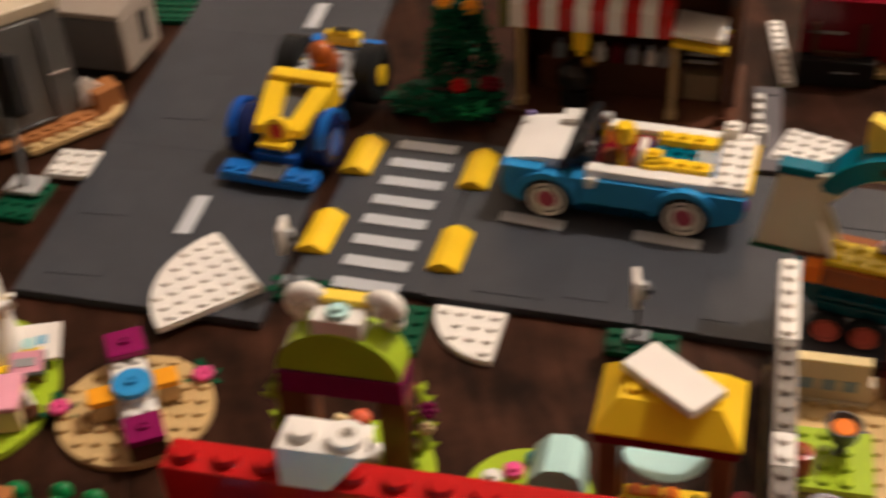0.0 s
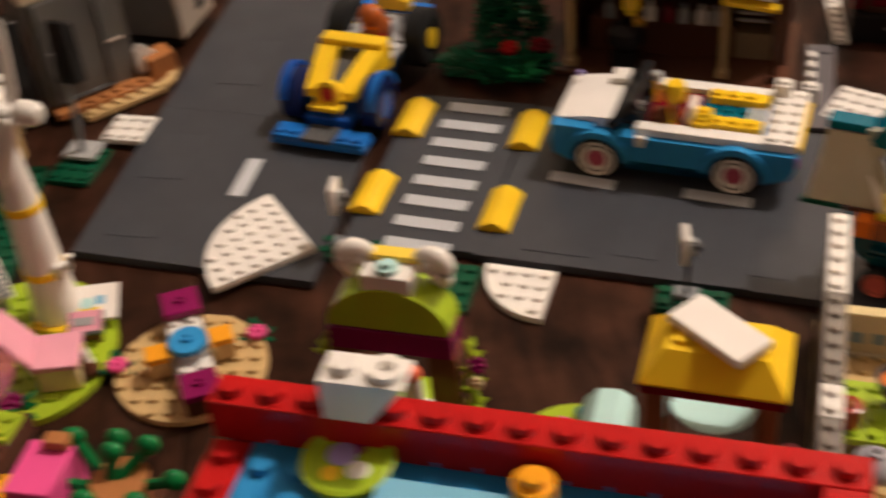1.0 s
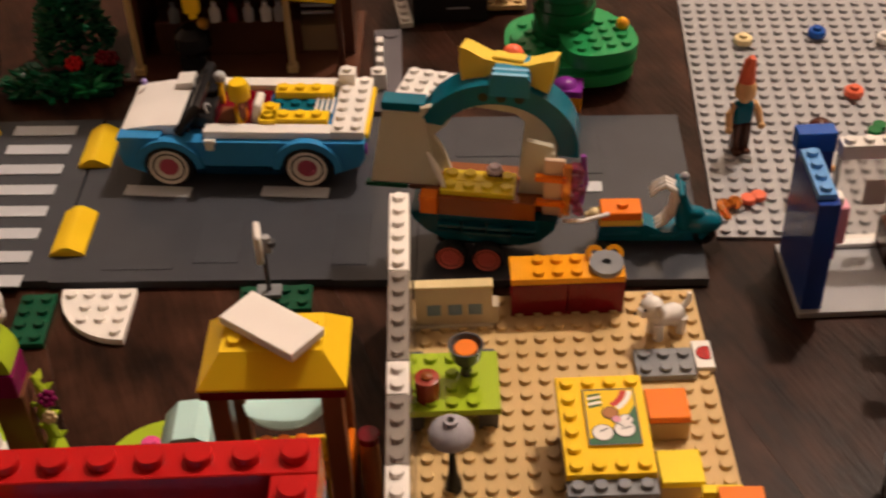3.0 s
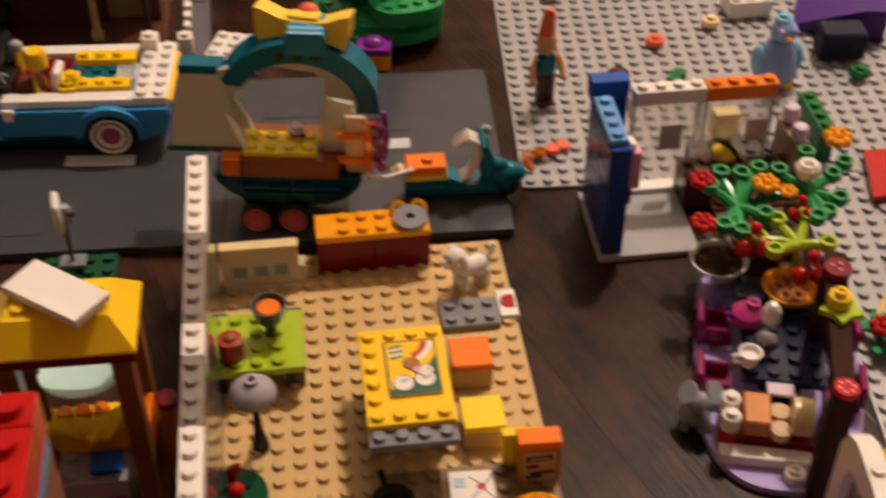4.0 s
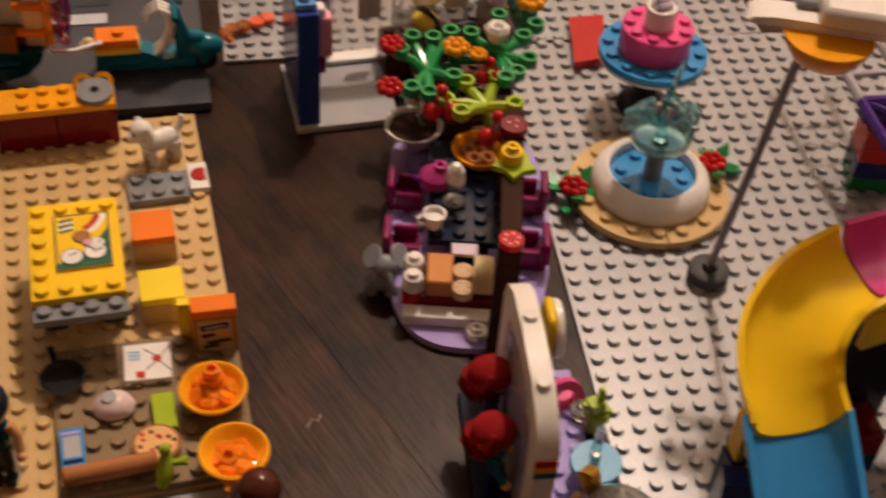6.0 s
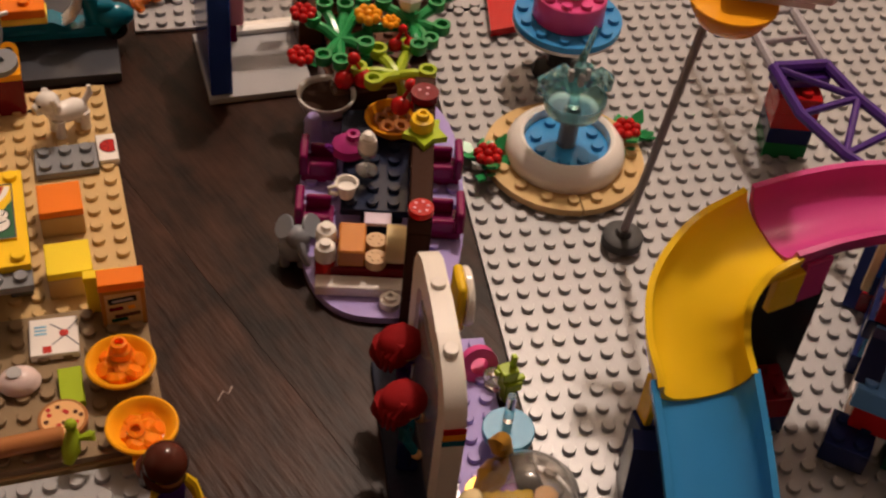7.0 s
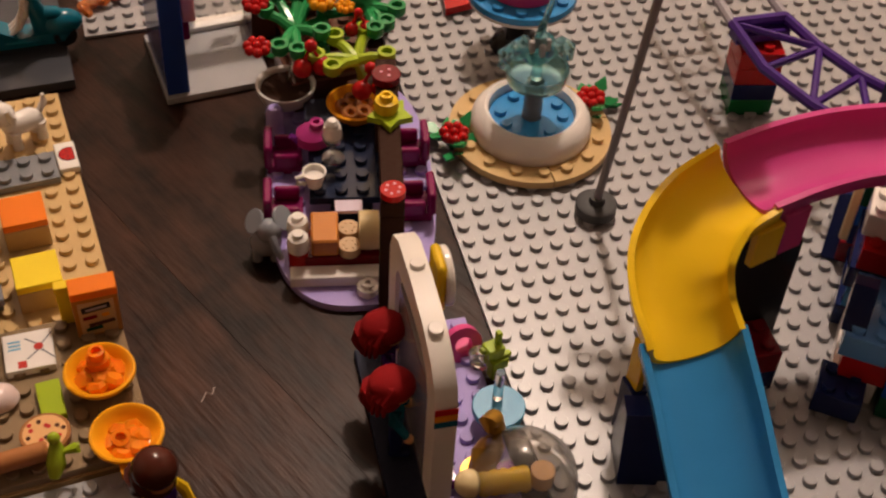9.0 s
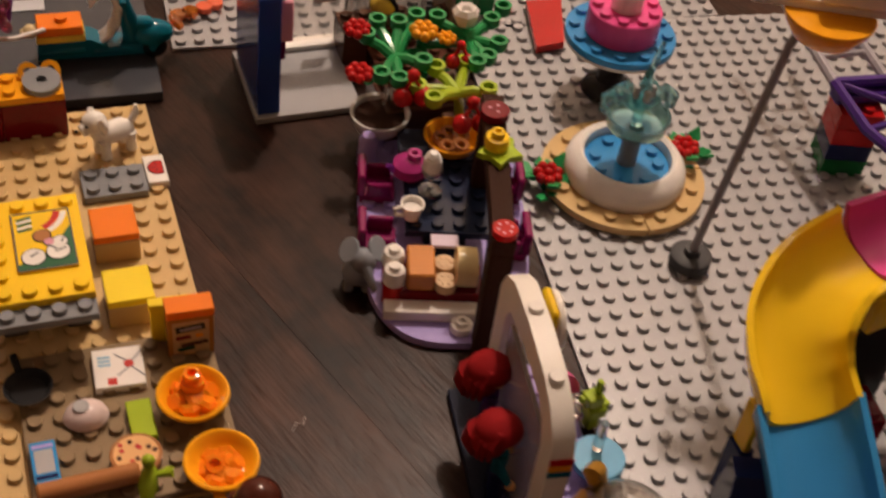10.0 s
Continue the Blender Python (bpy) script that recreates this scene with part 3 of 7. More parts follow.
    part("plate", brick(2, 3, PL), "white", w)


small_kitchen_things()


def dark_tan_corner():
    solid("dark_tan_plate", brick(8, 8, PL), "dark_tan", 12, -20.1, PL, 0, "dark tan eight by eight studded plate", "toy plate")
    Z = 0.8
    c = thing("letter_tile", 12.03, -17.75, Z, -3, "white two by two tile printed as an envelope", "printed tile")
    part("tile", tile(2.05, 2.1), "white", c)
    part("print_bar", rbox(0.36, 0.36, 0.02, 0.004), "print_red", c, -0.3, -0.75, PL)
    part("print_spot", disc(0.2, 0.02, 12, 0.004), "print_red", c, 0.42, 0.1, PL)
    for x, y, w, t in ((0.75, 0.45, 0.9, 50), (0.75, -0.35, 0.9, -50), (0.15, 0.45, 0.7, -40), (0.15, -0.3, 0.6, 40)):
        part("print_line", rbox(w, 0.06, 0.015, 0.003), "mid_grey", c, x, y, PL, rz=t)
    for y in (0.35, 0.15, 0.55):
        part("print_line", rbox(0.5, 0.1, 0.015, 0.003), "sky", c, -0.55, y, PL)
    p = thing("frying_pan", 8.45, -18.1, Z + 0.22, 0, "black toy frying pan with a short handle", "pan")
    part("bowl", lathe([(0, 0), (0.72, 0), (0.95, 0.3), (0.98, 0.36), (0.9, 0.36), (0.7, 0.1), (0, 0.1)], 22), "black", p)
    part("handle", tube([(-0.25, 0.85, 0.25), (-0.42, 1.7, 0.4)], 0.16, 8), "black", p)
    s = thing("shell_dish", 10.45, -19.9, Z + 0.2, 0, "pale pearly oval toy dish upside down", "dish")
    part("dish", lathe([(0, 0), (0.86, 0), (0.9, 0.1), (0.78, 0.4), (0.45, 0.62), (0, 0.68)], 22, 0.85), "pearl", s)
    part("spot", disc(0.32, 0.06, 14), "light_grey", s, -0.15, 0.05, 0.66)
    for x, y, w, d, m, lab, rz in ((12.48, -20.6, 1, 1.95, "lime", "lime green one by two tile", 0), (8.65, -21.8, 1.0, 2.0, "azure", "blue tile printed as a phone", 1)):
        o = thing("tile_piece", x, y, Z + 0.02, rz, lab, "tile")
        part("tile", tile(w, d, 0.42), m, o)
        if m == "azure":
            part("print_screen", rbox(0.7, 1.1, 0.02, 0.004), "light_grey", o, 0, 0, 0.42)
            part("print_bar", rbox(0.8, 0.16, 0.02, 0.004), "lavender", o, 0, 0.72, 0.42)
            part("print_bar", rbox(0.8, 0.2, 0.02, 0.004), "dark_blue", o, 0, -0.75, 0.42)
    z = thing("pizza", 12.0, -22.35, Z + 0.22, 0, "round pizza tile printed with dark toppings", "toy pizza")
    part("base", disc(1.0, 0.34, 26), "nougat", z)
    part("cheese", disc(0.86, 0.03, 24, 0.005), "skin", z, 0, 0, 0.34)
    rnd = random.Random(2)
    for k in range(12):
        a, r = k * 2.4, 0.25 + 0.5 * rnd.random()
        part("topping", disc(0.1, 0.03, 8, 0.005), "print_red" if k % 2 else "brown", z, r * math.cos(a), r * math.sin(a), 0.365)
    solid("rolling_pin", tube([(-2.0, 0, 0), (-1.9, 0, 0), (1.7, 0, 0), (1.8, 0, 0)], [0.3, 0.42, 0.42, 0.3], 12), "nougat", 10.2, -23.35, Z + 0.64, 2, "brown round toy rolling pin lying on the plate", "rolling pin")
    b = thing("lime_bird", 12.2, -23.9, Z + 0.2, -20, "small lime green toy bird", "toy")
    part("body", jn(tube([(0, -0.6, 0.1), (0.05, -0.2, 0.5), (0.05, 0.2, 1.0), (0, 0.3, 1.3)], [0.2, 0.4, 0.3, 0.2], 10), mv(ball(0.26, 12), 0, 0.32, 1.45), tube([(0, 0.3, 1.45), (-0.1, 0.65, 1.4)], [0.14, 0.03], 8)), "lime", b)
    part("wing", tube([(0.3, 0.1, 0.9), (0.85, 0.25, 1.0), (0.9, 0.3, 1.2)], [0.1, 0.24, 0.06], 8), "lime", b)
    # amber bowls with orange fruit shapes
    rnd = random.Random(8)
    for x, y, k in ((14.58, -20.4, 1), (15.0, -23.85, 0)):
        o = thing("fruit_bowl", x, y, Z + 0.02, 10 * k, "amber toy bowl filled with clear orange pieces", "bowl", "amber bowls")
        part("bowl", lathe([(0, 0), (0.5, 0), (0.55, 0.2), (1.1, 0.45), (1.48, 0.9), (1.6, 1.08), (1.67, 1.2), (1.64, 1.32), (1.54, 1.36), (1.43, 1.3), (1.3, 1.05), (0.8, 0.6), (0, 0.55)], 36), "bowl_amber", o)
        o.scale = (0.88, 0.88, 0.9)
        for a in np.arange(0, 6.2, 1.05):
            part("fruit", mv(lathe([(0, -0.36), (0.42, -0.26), (0.55, 0.08), (0.36, 0.28), (0, 0.26)], 6), rx=28 * math.sin(3 * a + k), ry=30 * math.cos(2 * a), rz=50 * a), "orange_gloss", o, (0.8 if k else 0.7) * math.cos(a), 0.74 * math.sin(a), (0.9 if k else 0.66) + 0.08 * math.sin(5 * a))
        for a in (0.5, 2.6, 4.7):
            part("fruit", mv(lathe([(0, -0.36), (0.42, -0.26), (0.55, 0.08), (0.36, 0.28), (0, 0.26)], 6), rx=24 * math.sin(4 * a), ry=20, rz=70 * a), "orange_gloss", o, 0.36 * math.cos(a), 0.36 * math.sin(a), 1.05 if k else 0.7)
        part("fruit_heap", lathe([(0, 0.5), (1.2, 0.55), (1.22, 0.75), (0.8, 0.95 if k else 0.82), (0, 1.0 if k else 0.85)], 22), "orange_gloss", o)
        if k:
            part("fruit_top", lathe([(0, 0), (0.56, 0), (0.54, 0.4), (0.4, 0.5), (0.38, 0.85), (0.24, 0.87), (0.22, 0.6), (0, 0.6)], 14), "orange_gloss", o, 0.1, 0.35, 1.35)
        else:
            part("fruit_top", lathe([(0, 0), (0.42, 0), (0.42, 0.4), (0.24, 0.42), (0.22, 0.2), (0, 0.2)], 14), "orange_gloss", o, -0.3, 0.0, 0.85, rx=20)
            part("spout", rbox(0.5, 0.7, 0.4), "amber", o, -0.4, -1.6, 0.6)
    x = thing("cereal_box", 15.08, -17.0, Z, -2, "orange topped toy box with a brown printed front", "toy box")
    part("box", rbox(1.9, 0.92, 2.25), "amber_box", x)
    part("print_panel", rbox(1.5, 0.03, 1.95, 0.01), "tan", x, 0, -0.475, 0.12)
    for dx, dz, w, h, m in ((0.0, 1.5, 1.2, 0.36, "black"), (-0.3, 1.05, 0.6, 0.22, "dark_red"), (0.35, 1.1, 0.3, 0.2, "amber"), (0.15, 0.62, 1.1, 0.22, "brown"), (-0.2, 0.36, 0.7, 0.2, "dark_green")):
        part("print_bar", rbox(w, 0.03, h, 0.01), m, x, dx, -0.495, dz, ry=-6)
    part("print_letters", rbox(0.9, 0.02, 0.13, 0.005), "light_grey", x, 0, -0.52, 1.62, ry=-6)
    part("lid", tile(1.98, 1, 0.45), "orange", x, 0, 0, 2.25)
    y = thing("toy_screen", 14.45, -16.25, PL, -3, "yellow upright toy screen behind the printed box", "toy screen")
    part("panel", rbox(1.7, 0.4, 2.3), "lemon", y, 0.0, 0, 0)
    part("top", rbox(1.8, 0.5, 0.3), "lemon", y, 0.0, 0.02, 2.3)


dark_tan_corner()


def doll(name, x, y, z, rz, label, legs, top, head, hair, hairs="cap", skirt=False, arms=None, s=1.0):
    """A small plastic figure, one plain mesh."""
    gs = []
    if skirt:
        gs.append(paint(lathe([(0, 0), (0.75, 0), (0.7, 0.5), (0.42, 1.7), (0, 1.7)], 14), legs))
    else:
        for sx in (-0.24, 0.24):
            gs.append(paint(mv(rbox(0.4, 0.55, 1.7, 0.08), sx), legs))
            gs.append(paint(mv(rbox(0.42, 0.8, 0.28, 0.06), sx, -0.14, 0), legs))
    gs.append(paint(mv(rbox(0.95, 0.55, 1.25, 0.14), 0, 0, 1.65), top))
    for sx in (-1, 1):
        gs.append(paint(tube([(0.45 * sx, 0, 2.75), (0.72 * sx, -0.05, 2.3), (0.8 * sx, -0.35, 1.75)], [0.2, 0.2, 0.16], 8), arms or top))
        gs.append(paint(mv(ball(0.2, 10), 0.82 * sx, -0.45, 1.65), head))
    gs.append(paint(mv(lathe([(0, 0), (0.22, 0), (0.25, 0.18), (0.48, 0.3), (0.52, 0.8), (0.4, 1.1), (0, 1.15)], 16), 0, 0, 2.9), head))
    if hairs == "cap":
        gs.append(paint(mv(lathe([(0, 0), (0.62, 0.0), (0.66, 0.25), (0.6, 0.62), (0.35, 0.85), (0, 0.9)], 18), 0, 0.05, 3.5), hair))
    elif hairs == "long":
        gs.append(paint(mv(ball(0.72, 16, 0.95), 0, 0.12, 3.75), hair))
        gs.append(paint(mv(ball(0.75, 14, 1.2), 0, 0.35, 3.1), hair))
        gs.append(paint(tube([(-0.3, 0.6, 3.2), (-0.2, 0.75, 2.4), (0.0, 0.7, 1.6)], [0.5, 0.5, 0.2], 10), hair))
        gs.append(paint(tube([(0.3, 0.6, 3.2), (0.3, 0.75, 2.5), (0.2, 0.7, 1.9)], [0.5, 0.45, 0.15], 10), hair))
    elif hairs == "wide":
        gs.append(paint(mv(ball(0.78, 22, 0.72), 0, 0.2, 3.72, s=(1.0, 1.1, 1)), hair))
        gs.append(paint(mv(ball(0.7, 18, 1.0), 0, 0.45, 3.2), hair))
        # combed strands
        for k in range(9):
            a = radians(-75 + 150 * k / 8)
            gs.append(paint(tube([(0.1 * math.sin(a), -0.2, 4.12), (0.55 * math.sin(a), 0.12 + 0.3 * math.cos(a), 4.02), (0.84 * math.sin(a), 0.25 + 0.62 * math.cos(a), 3.6), (0.8 * math.sin(a), 0.3 + 0.7 * math.cos(a), 2.9 - 0.12 * (k % 3))], [0.05, 0.15, 0.16, 0.07], 9), hair))
        gs.append(paint(tube([(0.2, 0.8, 3.3), (0.3, 1.0, 2.6), (0.2, 0.9, 2.0)], [0.5, 0.4, 0.15], 10), hair))
    elif hairs == "tall":
        gs.append(paint(tube([(0, 0, 3.4), (0, 0.05, 3.9), (0.05, 0.1, 4.5), (0.1, 0.1, 5.0), (0.14, 0, 5.3)], [0.42, 0.43, 0.36, 0.3, 0.16], 12), hair))
    return solid(name, mv(jn(*gs), s=s), top, x, y, z, rz, label, "doll")


doll("toy_figure", 6.0, -22.2, PL + 0.22, -12, "toy figure with black hair and a dark green shirt", "black", "dark_teal", "skin", "matte_navy", arms="skin", s=1.2)


def toy_dog(x, y, z, rz):
    g = jn(tube([(0, 0.95, 1.0), (0, 0.5, 1.1), (0, -0.2, 1.15), (0, -0.7, 1.3)], [0.36, 0.58, 0.55, 0.5], 14), mv(ball(0.62, 16, 0.95), 0, -0.9, 2.05), tube([(0, -1.2, 1.95), (0, -1.6, 1.85)], [0.4, 0.28], 12),
           tube([(0, -0.6, 1.3), (0, -0.85, 1.8)], [0.5, 0.45], 10), *[tube([(sx, sy, 0), (sx, sy, 0.5), (sx * 0.9, sy, 1.0)], [0.27, 0.24, 0.32], 10) for sx in (-0.34, 0.34) for sy in (-0.6, 0.75)],
           tube([(0, 0.95, 1.3), (0, 1.3, 1.75), (0, 1.3, 2.2)], [0.16, 0.17, 0.1], 8), *[tube([(sx, -0.8, 2.5), (sx * 1.35, -0.72, 2.2), (sx * 1.4, -0.7, 1.75)], [0.16, 0.24, 0.12], 10) for sx in (-0.45, 0.45)],
           *[paint(mv(ball(0.09, 8), sx, -1.42, 2.2), "black") for sx in (-0.24, 0.24)], paint(mv(ball(0.1, 8), 0, -1.85, 1.95), "black"))
    solid("toy_dog", g, "white", x, y, z, rz, "white plastic toy dog standing on the studs", "toy dog")


toy_dog(13.95, -3.65, 0.62, -68)

# ---------------------------------------------------------------- street: vehicles, shop, signs


def wheel(parent, x, y, z, r, w, rim, face=-1, hub="white", q=0.64):
    """A wheel whose axle runs along y; face: the side on which its rim shows; q: the rim's share of the radius."""
    t = part("tyre", lathe([(r * 0.62, -w / 2), (r * 0.9, -w / 2), (r, -w / 2 + 0.12), (r, w / 2 - 0.12), (r * 0.9, w / 2), (r * 0.62, w / 2)], 26), "tyre", parent, x, y, z, rx=90)
    part("rim", jn(lathe([(0, -w / 2 + 0.1), (r * (q - 0.14), -w / 2 + 0.0), (r * q, -w / 2 - 0.08), (r * q, w / 2 + 0.08), (r * (q - 0.14), w / 2 - 0.0), (0, w / 2 - 0.1)], 22)), hub, t)
    part("hub_cap", jn(disc(r * (q - 0.25), 0.06, 20), *[mv(disc(0.09, 0.1, 8), r * 0.3 * math.cos(a), r * 0.3 * math.sin(a)) for a in np.arange(0, 6.2, 1.26)]), rim, t, 0, 0, w / 2 - 0.1 if face < 0 else -w / 2 + 0.04)


def convertible():
    c = thing("toy_car", -9.15, 13.6, ROAD_Z, -4.7, "white and azure toy convertible with pink wheels, doll at the wheel", "toy car")
    # lower body with cut wheel arches
    out = [(-7.0, 1.3), (-5.85, 0.8)] + arc(-4.25, 1.15, 1.6, 195, -15, 14) + [(-2.7, 1.35), (2.55, 1.35)] + arc(4.1, 1.15, 1.6, 195, -15, 14) + [(5.75, 0.85), (7.2, 1.4), (7.55, 2.0), (7.55, 3.05), (-7.0, 3.05), (-7.2, 2.2)]
    part("body", side(out, 5.9), "azure", c)
    for x in (-4.25, 4.1):
        for y in (-3.0, 3.0):
            part("wheel_arch", mv(side(arc(0, 1.2, 2.1, 176, 4, 16) + arc(0, 1.2, 1.66, 4, 176, 16), 0.5), x, y, 0), "azure", c)
            wheel(c, x, y * 0.93, 1.42, 1.42, 0.95, "pink_red", -1 if y < 0 else 1, q=0.84)
    part("hood", side([(-7.15, 3.05), (-3.4, 3.05), (-3.5, 3.75), (-5.0, 3.7), (-6.6, 3.45), (-7.15, 3.25)], 5.0), "white", c, 0, 0.35, 0)
    part("hood_flap", mv(side([(-0.6, 0), (0.6, 0), (0.55, 0.5), (-0.5, 0.4)], 1.3)), "white", c, -4.0, 2.4, 3.7)
    part("fender_tile", tile(2.6, 1.0, 0.3), "azure", c, -5.9, -2.5, 3.05, label="azure front wing tile")
    part("bonnet_ornament", mv(ball(0.22, 10), 0, 0, 0.2), "lavender", c, -6.6, 2.2, 3.75)
    for y in (-2.55, 2.55):
        part("side_rail", tile(7.6, 0.95, 0.5), "white", c, 1.75, y, 3.05)
    part("rear_deck", brick(2, 6, 0.55), "white", c, 6.55, 0, 3.05)
    for x, y in ((6.0, 2.5),):
        part("fin", brick(1, 1, 0.8), "white", c, x, y, 3.6)
    part("cockpit_floor", brick(3.6, 4.1, 0.2), "teal", c, 3.3, 0, 2.95 + 0.12)
    part("foot_well", tile(4.0, 4.1, 0.16), "dark_red", c, -0.6, 0, 2.95 + 0.12, label="dark red floor tile")
    part("bench", brick(3.6, 1.0, 0.5), "yellow", c, 3.5, 1.4, 3.3)
    part("bench", brick(4.2, 1.0, 0.5), "yellow", c, 3.2, -1.5, 3.3)
    part("bench", brick(1.0, 2.0, 0.5), "yellow", c, 1.7, -1.2, 3.3)
    for k in range(4):
        part("grille_bar", rbox(0.16, 1.7, 0.12, 0.03), "white", c, 4.35 + 0.32 * k, 0.1, 3.35)
    part("seat", jn(rbox(1.5, 1.5, 0.4, 0.1), mv(rbox(0.35, 1.5, 1.1, 0.1), 0.75, 0, 0.2)), "nougat_dark", c, -0.6, -1.1, 3.27)
    part("seat_back", rbox(0.5, 1.6, 1.35, 0.12), "white", c, 0.85, -0.9, 3.25, ry=12)
    part("dashboard", rbox(1.7, 4.2, 0.9, 0.1), "black", c, -2.4, 0, 3.1)
    frame_w = jn(tube([(-0.3, -2.5, 0), (0.9, -2.3, 1.6), (0.9, 2.3, 1.6), (-0.3, 2.5, 0)], 0.34, 8), rbox(0.7, 5.0, 0.4))
    part("windscreen_frame", frame_w, "black", c, -3.2, 0, 3.4)
    part("windscreen", mv(rbox(0.2, 4.4, 1.8, 0.02), ry=34), "clear_smoke", c, -3.3, 0, 3.5)
    part("mirror", jn(rbox(0.5, 0.35, 0.5, 0.08), mv(rbox(0.7, 0.3, 0.35, 0.06), 0.05, 0, 0.4)), "white", c, -1.6, -3.1, 2.6)
    part("steering_wheel", mv(ring(0.3, 0.42, 0.12, 14), 0, 0, 0, 0, 60), "light_grey", c, -2.0, -0.9, 4.0)
    for y in (-2.2, 2.2):
        part("tail_light", disc(0.35, 0.12, 14), "grape", c, 7.54, y, 2.2, ry=90)
        part("headlight", disc(0.4, 0.12, 16), "clear", c, -7.24, y, 2.4, ry=90)
    part("rear_bumper", rbox(0.3, 5.2, 0.35, 0.06), "yellow", c, 7.62, 0, 2.85)
    # the upper body sits back on the chassis
    for ch in c.children:
        if ch.name.split(".")[0] in ("side_rail", "rear_deck", "fin", "cockpit_floor", "foot_well", "bench", "grille_bar", "seat", "seat_back", "dashboard", "rear_bumper"):
            ch.location.y += 0.42 * U


convertible()
doll("toy_figure", -10.6, 14.9, ROAD_Z + 2.7, -88, "small yellow toy figure with a grey cap in the car", "yellow", "yellow", "yellow", "light_grey", "cap", s=0.6)
doll("toy_figure", -9.25, 13.2, ROAD_Z + 0.25, -88, "toy driver with a yellow head and amber top", "white", "amber", "yellow", "yellow", "none", arms="yellow", s=1.35)


def racer():
    c = thing("race_car", -31.2, 18.45, ROAD_Z, -5.6, "yellow and blue toy race car with black tyres", "toy car")
    part("chassis", rbox(3.2, 12.6, 0.8, 0.1), "blue", c, 0, 0.4, 0.7)
    part("front_wing", jn(rbox(6.6, 1.7, 0.4, 0.05), mv(brick(2, 1.6, 0.3), -2.2, 0, 0.4), mv(brick(2, 1.6, 0.3), 2.2, 0, 0.4)), "bright_blue", c, 0, -7.0, 0.35)
    part("wing_tile", tile(2.2, 1.8, 0.3), "dark_grey", c, 0, -7.0, 0.8)
    part("nose", jn(rbox(2.1, 0.9, 0.35, 0.05), mv(rbox(2.1, 0.5, 0.3, 0.05), 0, 0.55, 0.4)), "yellow", c, 0, -5.6, 2.0)
    part("nose_ring", mv(ring(0.55, 0.88, 0.7, 18), rx=75), "yellow", c, 0, -4.7, 2.8)
    part("nose_lamp", mv(disc(0.56, 0.5, 16, 0.15), rx=75), "print_red", c, 0, -4.85, 2.83)
    for s in (-1, 1):
        part("cowl_side", mv(side([(-2.8, 0), (2.3, 0), (2.3, 1.5), (1.2, 1.5), (-2.6, 0.5)], 1.35), rz=90 - 9 * s), "yellow", c, s * 1.45, -2.3, 2.5)
    part("cowl_top", jn(rbox(4.6, 1.2, 0.5, 0.08), mv(rbox(1.2, 1.2, 1.2, 0.08), -1.7, 0, -1.0), mv(rbox(1.2, 1.2, 1.2, 0.08), 1.7, 0, -1.0)), "yellow", c, 0, -0.3, 3.9)
    part("cowl_panel", mv(rbox(2.1, 3.6, 0.2, 0.04), rx=18), "dark_grey", c, 0, -2.2, 2.75)
    part("cockpit", rbox(2.2, 2.4, 0.8, 0.08), "dark_grey", c, 0, 1.6, 2.0)
    for s in (-1, 1):
        part("side_plate", mv(brick(1, 6, 0.4), 0, 0, 0, 0, 20 * s), "light_grey", c, 1.75 * s, 3.0, 2.4)
    for sx, sy, r, w in ((-1, -3.8, 1.85, 1.4), (1, -3.8, 1.85, 1.4), (-1, 4.4, 2.1, 1.7), (1, 4.4, 2.1, 1.7)):
        t = part("tyre", lathe([(r * 0.55, -w / 2), (r * 0.88, -w / 2), (r, -w / 2 + 0.15), (r, w / 2 - 0.15), (r * 0.88, w / 2), (r * 0.55, w / 2)], 28), "tyre" if sy > 0 else "dark_blue", c, 2.85 * sx, sy, r, ry=90)
        part("rim", lathe([(0, -w / 2 + 0.15), (r * 0.56, -w / 2 + 0.1), (r * 0.56, w / 2 - 0.1), (0, w / 2 - 0.15)], 22), "tyre" if sy > 0 else "blue", t)
        if sy > 0:
            part("hub_cap", disc(r * 0.36, w + 0.04, 18), "yellow", t, 0, 0, -w / 2 - 0.02)
        if sy < 0:
            part("mudguard", mv(side(arc(0, 0, 2.15, 10, 165, 12) + arc(0, 0, 1.9, 165, 10, 12), 0.5), rz=90), "bright_blue" if sx > 0 else "blue", c, 3.15 * sx, sy, 1.85)
    part("rear_wing", jn(rbox(5.2, 1.2, 0.35, 0.05), mv(rbox(0.4, 1.2, 1.4, 0.05), -2.2, 0, -1.4), mv(rbox(0.4, 1.2, 1.4, 0.05), 2.2, 0, -1.4)), "bright_blue", c, 0, 7.0, 2.6)
    part("head_rest", jn(rbox(2.6, 1.0, 0.9, 0.1), mv(tile(1.6, 0.8, 0.2), 0, 0, 0.9)), "yellow", c, 0.2, 6.1, 3.2)
    part("rest_tile", rbox(1.4, 0.6, 0.06, 0.02), "black", c, 0.2, 6.1, 4.32)
    part("engine", brick(2, 2, 1.0), "light_grey", c, 0, 4.4, 2.0)


racer()
doll("toy_figure", -30.75, 20.4, ROAD_Z + 0.0, -8, "toy driver figure with brown hair and a red arm", "light_grey", "light_grey", "orange", "hair_brown", "long", arms="red", s=1.25)


